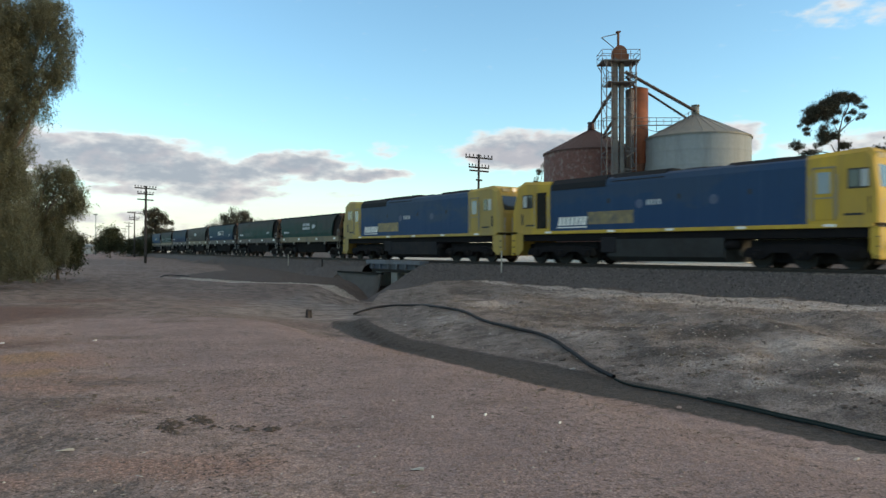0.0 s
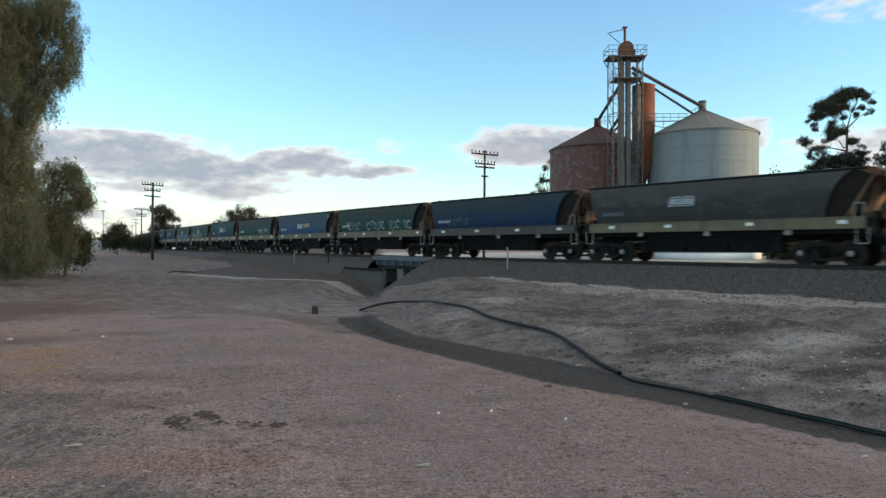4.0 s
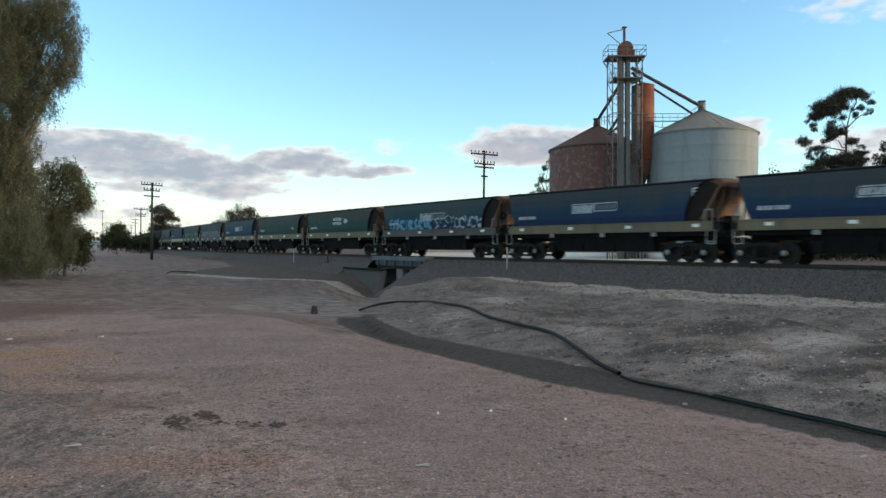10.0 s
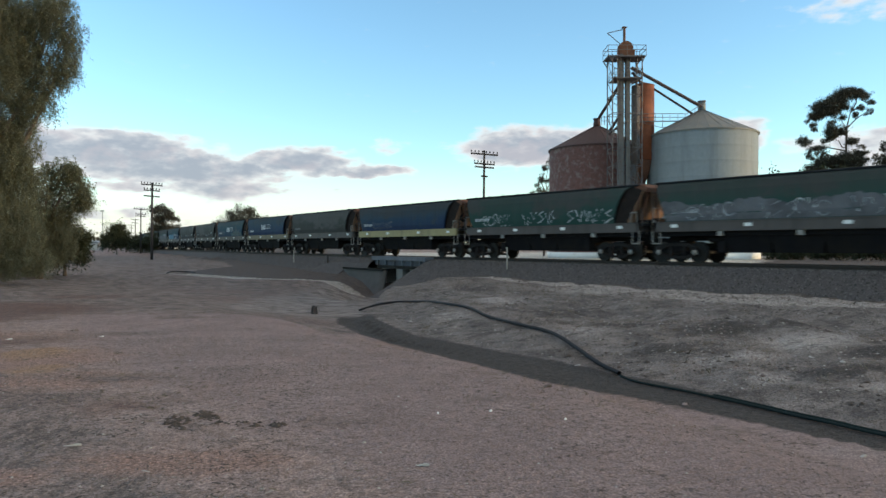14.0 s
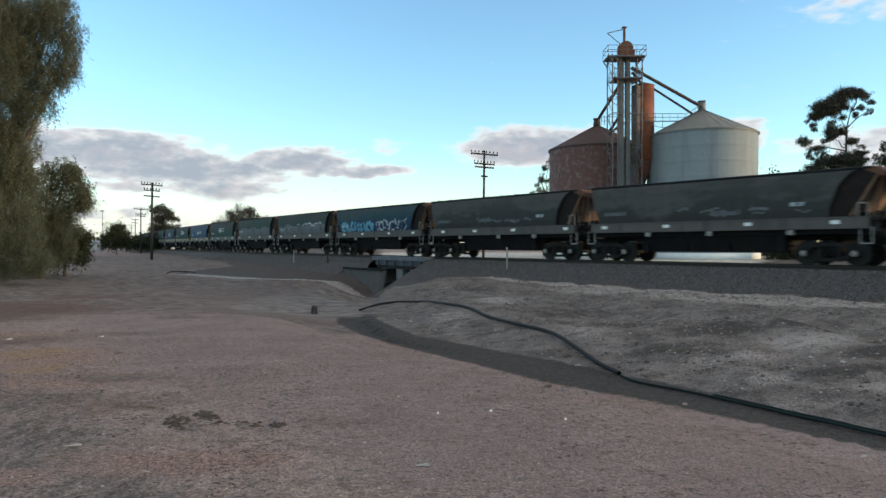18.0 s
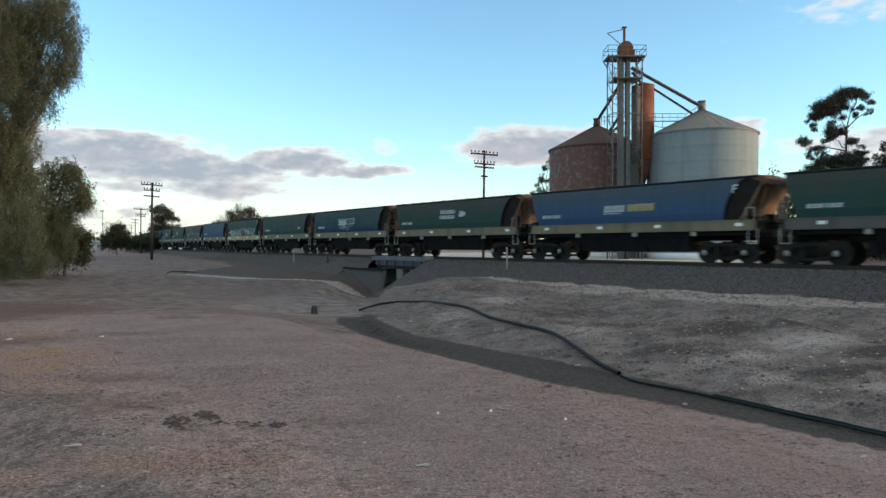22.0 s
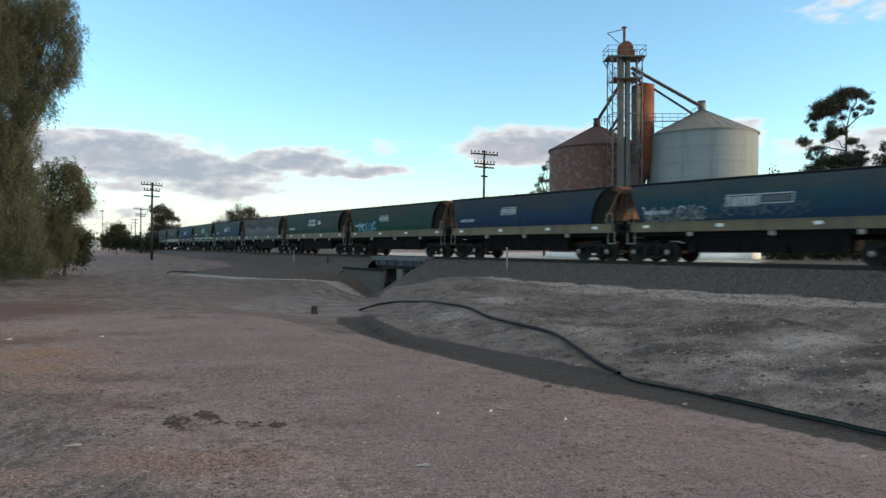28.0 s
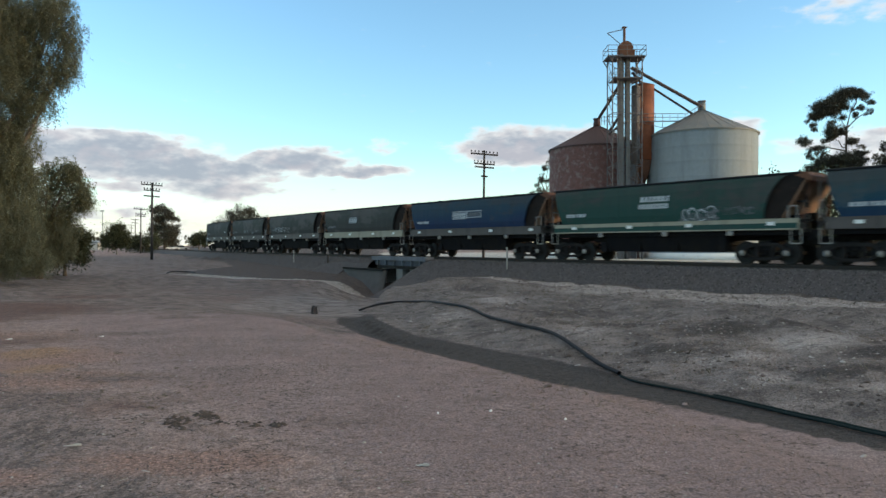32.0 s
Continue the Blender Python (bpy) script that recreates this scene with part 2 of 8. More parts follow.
greyish = np.maximum(smooth(-2.6, -4.2, fx + 0.25 * fy) * smooth(9, 5, fy), 0.95 * smooth(7.0, 3.0, gd_) * (gside_ <= 0) * smooth(20, 25, fy) * smooth(52, 46, fy))
pale_edge = smooth(-0.2, 0.2, gu_ - verge_u) * smooth(1.7, 0.9, gu_ - verge_u) * (0.45 + 0.55 * smooth(-8, -5, gs_)) * smooth(-17, -12, gs_) * smooth(1.6, 0.0, gs_) * (gside_ <= 0)
pale_edge = np.maximum(pale_edge, 0.8 * smooth(0.9, 0.3, np.abs(gu_ - 4.9)) * (gside_ > 0) * smooth(4, 9, gs_))
pale_edge = np.maximum(pale_edge, 0.62 * smooth(4.5, 6.0, gu_) * smooth(10.5, 7.5, gu_) * (gside_ > 0) * smooth(14, 22, gs_))


def spot(x_, y_, rx, ry):
    return np.exp(-((fx - x_) / rx) ** 2 - ((fy - y_) / ry) ** 2)


red_soil = np.maximum.reduce([spot(-13.0, 18.5, 4.0, 5.5), 0.6 * spot(-7.5, 12.5, 1.6, 1.2), 0.6 * spot(-3.4, 7.2, 0.8, 0.5), 0.6 * spot(-14, 27, 3, 3)])
straw = np.maximum.reduce([0.9 * spot(-6.4, 10.8, 0.7, 0.7), 0.8 * spot(-5.5, 9.4, 0.5, 0.6), 0.8 * spot(-5.9, 27.0, 0.8, 0.9)])
dark_litter = np.maximum.reduce([0.8 * spot(-6.4, 17.2, 1.0, 0.5), 0.85 * spot(-7.8, 28.6, 3.0, 2.2), 0.95 * spot(-4.9, 21.5, 2.0, 1.2), 0.7 * spot(-5.4, 19.0, 1.2, 0.5), 0.75 * spot(-4.1, 8.7, 1.1, 0.45), 0.7 * spot(-6.2, 13.7, 1.2, 0.6),
                                 0.8 * spot(-11.5, 34.4, 4.0, 2.0), 0.75 * spot(-4.3, 7.5, 1.0, 0.5), 0.6 * spot(-1.0, 6.6, 0.8, 0.3), 0.6 * spot(0.6, 7.6, 0.9, 0.25)])
# hand-placed pale and dark patches: shading of the bank's lumps put into colour
bank_pale = np.maximum.reduce([spot(7.0, 13.3, 1.1, 0.7), 0.8 * spot(5.4, 12.4, 1.4, 0.35), 0.8 * spot(1.8, 24.0, 1.2, 1.6), 0.7 * spot(3.2, 16.0, 0.8, 1.2), 0.75 * spot(5.2, 10.9, 0.5, 0.5), 0.8 * spot(0.2, 20.0, 0.8, 1.0), 0.7 * spot(6.3, 9.9, 0.6, 0.4)])
bank_dark = np.maximum.reduce([spot(7.8, 12.3, 0.8, 0.5), 0.9 * spot(5.9, 14.9, 1.3, 0.6), 0.9 * spot(7.8, 14.8, 1.0, 0.5), spot(6.4, 10.9, 0.9, 0.45), 0.8 * spot(4.3, 16.6, 1.2, 0.9), 0.7 * spot(4.4, 13.4, 0.9, 0.4), 0.7 * spot(3.6, 20.0, 1.6, 1.4), 0.7 * spot(1.4, 29.0, 1.5, 1.5)])
trk_d = np.full_like(fx, 1e9)
TRACK_LINE = ((4.0, 2.0), (-0.2, 6.4), (-3.4, 10.0), (-6.2, 13.6), (-10.5, 23.0), (-14.5, 36.0), (-22.0, 60.0))
for (x0, y0), (x1, y1) in zip(TRACK_LINE[:-1], TRACK_LINE[1:]):
    t_ = np.clip(((fx - x0) * (x1 - x0) + (fy - y0) * (y1 - y0)) / ((x1 - x0) ** 2 + (y1 - y0) ** 2), 0, 1)
    trk_d = np.minimum(trk_d, np.hypot(fx - x0 - t_ * (x1 - x0), fy - y0 - t_ * (y1 - y0)))
right_of = fx > np.interp(fy, [q[1] for q in TRACK_LINE], [q[0] for q in TRACK_LINE])
worn = np.where(right_of, 0.85, np.exp(-(trk_d / 1.3) ** 2)) * smooth(0.6, 1.6, gd_) * (gside_ <= 0) * smooth(26, 18, fy)
rusty = np.maximum.reduce([spot(-6.3, 10.2, 1.5, 1.3), 0.9 * spot(-4.7, 8.6, 1.3, 0.8), 0.9 * spot(-8.6, 12.8, 2.4, 1.5), 0.85 * spot(-2.0, 5.3, 1.2, 0.4), 0.8 * spot(-3.2, 4.9, 0.6, 0.35), 0.7 * spot(-6.5, 27.0, 2.5, 1.6), 0.8 * spot(-4.4, 24.0, 1.8, 1.2)])
mid_litter = 0.75 * smooth(15, 21, fy) * smooth(140, 90, fy) * (gside_ <= 0) * (gu_ > 0) * smooth(-1.0, -3.0, fx) + 0.25 * smooth(20, 26, fy) * smooth(46, 42, fy) * (gside_ <= 0)
left_litter = smooth(1.4, 3.2, trk_d) * (~right_of) * smooth(11, 8, fy)
rough_dirt = 0.6 * smooth(3.6, 6.2, gd_) * smooth(24, 13, fy) * (gside_ <= 0)
for key, arr in (("worn_track", worn), ("left_litter", left_litter), ("mid_litter", mid_litter), ("rusty_dirt", rusty), ("rough_dirt", rough_dirt), ("dark_litter", dark_litter), ("bank_pale", bank_pale), ("bank_dark", bank_dark), ("red_soil", red_soil), ("straw", straw), ("pale_edge", pale_edge), ("bank_soil", bankish), ("ditch_mud", ditchy), ("verge_gravel", verge), ("yard_gravel", yard), ("grey_litter", greyish)):
    at = gme.attributes.new(key, "FLOAT", "POINT")
    at.data.foreach_set("value", np.asarray(arr, dtype=np.float32))


def ground_material():
    m = bpy.data.materials.new("dry_dirt_and_gravel")
    m.use_nodes = True
    n, l = m.node_tree.nodes, m.node_tree.links
    b = n["Principled BSDF"]
    b.inputs["Roughness"].default_value = 0.95
    b.inputs["Specular IOR Level"].default_value = 0.15
    co = n.new("ShaderNodeTexCoord")

    def tex(scale, detail=5, rough=0.6, stretch=None):
        t = n.new("ShaderNodeTexNoise")
        t.inputs["Scale"].default_value, t.inputs["Detail"].default_value, t.inputs["Roughness"].default_value = scale, detail, rough
        if stretch:
            mp = n.new("ShaderNodeMapping")
            mp.inputs["Scale"].default_value = stretch
            l.new(co.outputs["Object"], mp.inputs["Vector"])
            l.new(mp.outputs[0], t.inputs["Vector"])
        else:
            l.new(co.outputs["Object"], t.inputs["Vector"])
        return t.outputs["Fac"]

    def rng(v, a, b_, c=0.0, d=1.0):
        r = n.new("ShaderNodeMapRange")
        for k, q in zip(("From Min", "From Max", "To Min", "To Max"), (a, b_, c, d)):
            r.inputs[k].default_value = q
        l.new(v, r.inputs["Value"])
        return r.outputs[0]

    def mix(f, a, b_):
        x = n.new("ShaderNodeMix")
        x.data_type = "RGBA"
        l.new(f, x.inputs["Factor"])
        for k, q in (("A", a), ("B", b_)):
            if isinstance(q, tuple):
                x.inputs[k].default_value = (*q, 1)
            else:
                l.new(q, x.inputs[k])
        return x.outputs["Result"]

    def zone(key, soft=0.35, edge=None):
        a = n.new("ShaderNodeAttribute")
        a.attribute_name = key
        s_ = n.new("ShaderNodeMath")
        s_.operation = "MULTIPLY_ADD"
        l.new(edge or mid, s_.inputs[0])
        s_.inputs[1].default_value = soft * 2
        l.new(a.outputs["Fac"], s_.inputs[2])
        return rng(s_.outputs[0], 0.5 + soft - 0.2, 0.5 + soft + 0.2)

    gravel_strip = tex(7.0, 5, 0.7)
    big, mid, fine, grit = tex(0.35), tex(1.6), tex(9.0), tex(55.0, 3, 0.7)
    lump = tex(3.6, 6, 0.7, (0.7, 1.3, 1.0))
    wide = tex(0.6, 4, 0.55, (1.0, 0.35, 1.0))
    speck = tex(26.0, 6, 0.75)
    dirt = mix(rng(mid, 0.35, 0.65), (0.226, 0.172, 0.162), (0.296, 0.226, 0.212))
    dirt = mix(rng(big, 0.42, 0.62), dirt, (0.266, 0.208, 0.199))
    dirt = mix(rng(wide, 0.52, 0.68), dirt, (0.250, 0.178, 0.150))
    dirt = mix(rng(lump, 0.54, 0.68, 0, 0.45), dirt, (0.150, 0.118, 0.108))
    dirt = mix(zone("rough_dirt", 0.45, lump), dirt, mix(rng(tex(5.0, 7, 0.72), 0.42, 0.6), (0.320, 0.248, 0.226), (0.190, 0.145, 0.132)))
    tuft = tex(2.2, 8, 0.72, (0.85, 1.25, 1.0))
    dirt = mix(rng(tuft, 0.55, 0.66, 0, 0.6), dirt, (0.110, 0.091, 0.080))
    pale = tex(0.9, 6, 0.6, (0.5, 1.2, 1.0))
    dirt = mix(rng(pale, 0.56, 0.68, 0, 0.45), dirt, (0.33, 0.272, 0.254))
    dirt = mix(zone("left_litter", 0.5, lump), dirt, mix(rng(tex(7.0, 7, 0.75, (1.0, 0.45, 1.0)), 0.42, 0.60), (0.245, 0.196, 0.184), (0.112, 0.097, 0.092)))
    dirt = mix(rng(speck, 0.56, 0.68, 0, 0.7), dirt, (0.105, 0.084, 0.074))
    dirt = mix(rng(speck, 0.40, 0.30, 0, 0.45), dirt, (0.36, 0.31, 0.29))
    smooth_road = mix(rng(tex(1.1, 5, 0.6, (0.8, 0.8, 1.0)), 0.35, 0.65), (0.204, 0.157, 0.151), (0.262, 0.204, 0.196))
    smooth_road = mix(rng(speck, 0.60, 0.70, 0, 0.6), smooth_road, (0.12, 0.098, 0.090))
    smooth_road = mix(rng(tuft, 0.60, 0.70, 0, 0.45), smooth_road, (0.135, 0.110, 0.100))
    dirt = mix(zone("worn_track", 0.45, tuft), dirt, smooth_road)
    scab = tex(4.6, 9, 0.8, (0.8, 1.2, 1.0))
    dirt = mix(rng(scab, 0.56, 0.63, 0, 0.5), dirt, (0.120, 0.094, 0.086))
    dirt = mix(rng(scab, 0.42, 0.36, 0, 0.35), dirt, (0.330, 0.270, 0.252))
    crumb = tex(11.0, 4, 0.8, (0.75, 1.15, 1.0))
    gather = tex(0.9, 5, 0.65)
    strewn = n.new("ShaderNodeMath")
    strewn.operation = "MULTIPLY"
    l.new(rng(crumb, 0.555, 0.585), strewn.inputs[0])
    l.new(rng(gather, 0.44, 0.60, 0.12, 1.0), strewn.inputs[1])
    dirt = mix(strewn.outputs[0], dirt, (0.098, 0.080, 0.073))
    drift = tex(0.75, 9, 0.72, (0.75, 1.1, 1.0))
    dirt = mix(zone("mid_litter", 0.75, drift), dirt, mix(rng(tex(1.6, 8, 0.75), 0.42, 0.58), (0.215, 0.176, 0.163), (0.100, 0.085, 0.079)))
    dirt = mix(zone("rusty_dirt", 0.6, tuft), dirt, mix(rng(speck, 0.38, 0.62), (0.305, 0.206, 0.174), (0.180, 0.126, 0.112)))
    dirt = mix(zone("red_soil", 0.55, lump), dirt, mix(rng(fine, 0.4, 0.65), (0.150, 0.098, 0.082), (0.095, 0.066, 0.060)))
    dirt = mix(zone("dark_litter", 0.6, lump), dirt, mix(rng(fine, 0.4, 0.6), (0.200, 0.156, 0.144), (0.112, 0.088, 0.082)))
    dirt = mix(zone("straw", 0.6, tuft), dirt, mix(rng(speck, 0.4, 0.6), (0.32, 0.212, 0.142), (0.20, 0.130, 0.092)))
    grey = mix(rng(tex(1.9, 8, 0.72, (0.7, 1.2, 1.0)), 0.40, 0.58), (0.098, 0.087, 0.082), (0.262, 0.232, 0.218))
    dirt = mix(zone("grey_litter", 0.5), dirt, grey)
    bank = mix(rng(mid, 0.38, 0.62), (0.122, 0.106, 0.099), (0.222, 0.194, 0.180))
    bank = mix(rng(big, 0.5, 0.64, 0, 0.5), bank, (0.245, 0.219, 0.207))
    bank = mix(zone("bank_pale", 0.55, lump), bank, (0.33, 0.30, 0.282))
    bank = mix(zone("bank_dark", 0.6, lump), bank, (0.072, 0.064, 0.060))
    bank = mix(rng(lump, 0.52, 0.66, 0, 0.6), bank, (0.078, 0.069, 0.064))
    bank = mix(rng(tuft, 0.53, 0.62, 0, 0.65), bank, (0.060, 0.053, 0.048))
    bank = mix(rng(speck, 0.54, 0.64, 0, 0.75), bank, (0.052, 0.046, 0.043))
    bank = mix(rng(speck, 0.42, 0.32, 0, 0.6), bank, (0.30, 0.275, 0.255))
    c = mix(zone("bank_soil"), dirt, bank)
    verge_c = mix(rng(mid, 0.38, 0.62), mix(rng(speck, 0.4, 0.62), (0.060, 0.053, 0.052), (0.108, 0.096, 0.094)), mix(rng(speck, 0.4, 0.62), (0.078, 0.067, 0.063), (0.135, 0.116, 0.109)))
    c = mix(zone("verge_gravel", 0.8, lump), c, verge_c)
    c = mix(zone("pale_edge", 0.7, lump), c, mix(rng(gravel_strip, 0.4, 0.6), (0.24, 0.22, 0.205), (0.47, 0.43, 0.405)))
    mud = mix(rng(fine, 0.35, 0.65), (0.048, 0.045, 0.043), (0.076, 0.070, 0.066))
    c = mix(zone("ditch_mud", 0.15), c, mud)
    c = mix(zone("yard_gravel"), c, mix(rng(fine, 0.4, 0.6), (0.42, 0.4, 0.36), (0.5, 0.48, 0.44)))
    sp = rng(grit, 0.33, 0.68, 0.5, 1.5)
    sp2 = n.new("ShaderNodeMath")
    sp2.operation = "MULTIPLY"
    l.new(sp, sp2.inputs[0])
    l.new(rng(speck, 0.32, 0.68, 1.38, 0.66), sp2.inputs[1])
    sc = n.new("ShaderNodeVectorMath")
    sc.operation = "SCALE"
    l.new(c, sc.inputs[0])
    l.new(sp2.outputs[0], sc.inputs["Scale"])
    l.new(sc.outputs[0], b.inputs["Base Color"])
    ad = n.new("ShaderNodeMath")
    ad.operation = "MULTIPLY_ADD"
    l.new(grit, ad.inputs[0])
    ad.inputs[1].default_value = 0.25
    ad2 = n.new("ShaderNodeMath")
    ad2.operation = "MULTIPLY_ADD"
    l.new(lump, ad2.inputs[0])
    ad2.inputs[1].default_value = 2.2
    l.new(fine, ad2.inputs[2])
    l.new(ad2.outputs[0], ad.inputs[2])
    bp = n.new("ShaderNodeBump")
    bp.inputs["Strength"].default_value, bp.inputs["Distance"].default_value = 0.75, 0.05
    l.new(ad.outputs[0], bp.inputs["Height"])
    l.new(bp.outputs[0], b.inputs["Normal"])
    return m


gme.materials.append(ground_material())


def height(x, y):
    """Ground height under one point, by the built sheet."""
    i = int(np.clip(np.searchsorted(gx, x) - 1, 0, nx - 2))
    j = int(np.clip(np.searchsorted(gy, y) - 1, 0, ny - 2))
    a, b = (x - gx[i]) / (gx[i + 1] - gx[i]), (y - gy[j]) / (gy[j + 1] - gy[j])
    Z = fz.reshape(ny, nx)
    return float((Z[j, i] * (1 - a) + Z[j, i + 1] * a) * (1 - b) + (Z[j + 1, i] * (1 - a) + Z[j + 1, i + 1] * a) * b)


# ---- railway bed ----
CUL0, CUL1 = -2.7, 3.7
M_BALLAST = mat("grey_ballast", (0.074, 0.066, 0.067), 0.95, vary=0.45, scale=5, fine=26, bump=1.0)


def bed(name, s_list, prof, material, label):
    bm = bmesh.new()
    loft(bm, [[(*track(s, u)[:2], z) for u, z in prof] for s in s_list], close=False, caps=False)
    ob = tagged(part(name, bm, material), label, "ballast", kind="structure")
    return ob


full = [(-5.5, -1.3), (-3.6, -0.95), (-2.1, -0.17), (-1.3, -0.16), (1.3, -0.16), (2.1, -0.18), (2.9, -0.6), (3.7, -1.02), (6.4, -2.4)]
held = full[:6] + [(2.7, -0.52), (2.95, -0.9), (6.4, -3.3)]   # toe held up by the headwall


def toe(s):
    f = min(max((s + 9.0) / 3.2, 0.0), 1.0)
    if s > -5.78:
        return held[:8] + [(2.9, -3.3)]
    return [(a[0] + (b[0] - a[0]) * f, a[1] + (b[1] - a[1]) * f) for a, b in zip(full, held)]


bm = bmesh.new()
loft(bm, [[(*track(s, u)[:2], z) for u, z in toe(s)] for s in list(np.arange(-420, -60, 10.0)) + list(np.arange(-60, -9.5, 1.5)) + [-9.0, -8.0, -7.0, -5.8, -5.75, CUL0]], close=False, caps=False)
tagged(part("ballast", bm, M_BALLAST), "dark grey stone ballast bank under the railway", "ballast", kind="structure")
bed("ballast", [CUL1] + list(np.arange(CUL1 + 1.2, 60, 1.5)) + list(np.arange(60, 220, 10.0)), full, M_BALLAST, "dark grey stone ballast bank under the railway")
bed("ballast", [CUL0, -2, 0, 2, CUL1], [(-2.2, -0.9), (-2.1, -0.17), (1.75, -0.17), (1.75, -0.7)], M_BALLAST, "ballast carried across the culvert deck")
for u0 in (0.8, -0.8):
    bm = bmesh.new()
    loft(bm, [[(*track(s, u0 + du)[:2], z) for du, z in ((-0.07, -0.16), (-0.07, -0.14), (-0.012, -0.12), (-0.035, -0.04), (-0.035, 0), (0.035, 0), (0.035, -0.04), (0.012, -0.12), (0.07, -0.14), (0.07, -0.16))]
              for s in list(np.arange(-400, -60, 10.0)) + list(np.arange(-60, 62, 2.0)) + list(np.arange(62, 220, 10.0))])
    tagged(part("rail", bm, M_RAIL), "worn steel rail on timber sleepers", "rail", kind="structure")
# sleepers: the near stretch one by one
sleepers = tagged(empty("sleeper_row"), "row of weathered timber sleepers under the rails", "sleepers", kind="structure")
bm = bmesh.new()
box(bm, -0.12, 0.12, -1.35, 1.35, -0.27, -0.145, 0.01)
sl0 = part("sleeper", bm, M_SLEEPER, sleepers)
sl0.matrix_basis = pose(*track(-60)[:2], 0, 0, 0, math.degrees(track(-60)[2]))
for k in range(1, 175):
    s = -60 + k * 0.62
    x, y, a = track(s)
    share("sleeper", sl0.data, sleepers, pose(x, y, random.uniform(-0.01, 0.01), 0, 0, math.degrees(a) + random.uniform(-1, 1)))

# culvert
culvert = empty("culvert")
tagged(culvert, "weathered concrete railway culvert with a pale deck beam", "culvert", kind="structure")


def strip_box(s0, s1, u0, u1, z0, z1):
    bm = bmesh.new()
    loft(bm, [[(*track(s, u)[:2], z) for u, z in ((u0, z0), (u1, z0), (u1, z1), (u0, z1))] for s in np.linspace(s0, s1, 6)])
    return bm


M_APRON = mat("stained_grey_concrete", (0.082, 0.075, 0.072), 0.9, dirt=(0.06, 0.057, 0.053), dirt_amount=0.45)
M_DECK_TOP = mat("pale_blue_grey_painted_flange", (0.125, 0.138, 0.165), 0.85, dirt=(0.09, 0.09, 0.095), dirt_amount=0.3, streak=True)
M_PIER = mat("pale_grey_pier_concrete", (0.20, 0.195, 0.19), 0.9, dirt=(0.12, 0.115, 0.11), dirt_amount=0.4, streak=True)
M_DECK = mat("blue_grey_painted_beam", (0.085, 0.095, 0.12), 0.85, dirt=(0.07, 0.07, 0.07), dirt_amount=0.35, streak=True)
part("deck_beam", strip_box(CUL0, CUL1, 1.78, 2.25, -0.60, -0.26), M_DECK, culvert)
part("deck_flange", strip_box(CUL0 - 0.15, CUL1 + 0.15, 1.7, 2.45, -0.26, 0.0), M_DECK_TOP, culvert)
for k in range(7):
    s_k = CUL0 + 0.5 + k * 1.07
    part("stiffener", strip_box(s_k, s_k + 0.12, 2.25, 2.4, -0.60, -0.26), M_DECK_TOP, culvert)
part("bearer", strip_box(-1.6, 3.4, 1.9, 2.7, -0.80, -0.62), M_BLACK, culvert)
part("capping_beam", strip_box(-5.9, 0.0, 2.72, 3.2, -0.97, -0.84), M_BLACK, culvert)
part("pier", strip_box(0.75, 1.5, 1.4, 2.6, -2.6, -0.80), M_PIER, culvert)
part("pier", strip_box(2.4, 3.0, 1.4, 2.6, -2.6, -0.80), M_PIER, culvert)
part("abutment", strip_box(CUL1 - 0.7, CUL1, -2.2, 2.2, -2.6, -0.62), M_CONC, culvert)
part("abutment", strip_box(CUL0, CUL0 + 0.7, -2.2, 1.7, -2.6, -0.62), M_CONC, culvert)
part("back_wall", strip_box(CUL0, CUL1, -2.4, -2.0, -2.7, -0.6), M_CONC, culvert)
bm = bmesh.new()
rings_w = []
for s_k in np.linspace(-6.2, 0.1, 9):
    rings_w.append([(*track(s_k + 0.25 * f, 2.98 + 0.75 * f * f)[:2], -0.92 - 1.95 * f) for f in np.linspace(0, 1, 6)])
loft(bm, rings_w, close=False, caps=False)
bmesh.ops.solidify(bm, geom=bm.faces[:], thickness=0.14)
part("wing_wall", bm, M_APRON, culvert, "smooth grey concrete apron", True)

# ---- grain silos and elevator ----
def px_x(x, d):
    return (x - 784) / 1218 * d


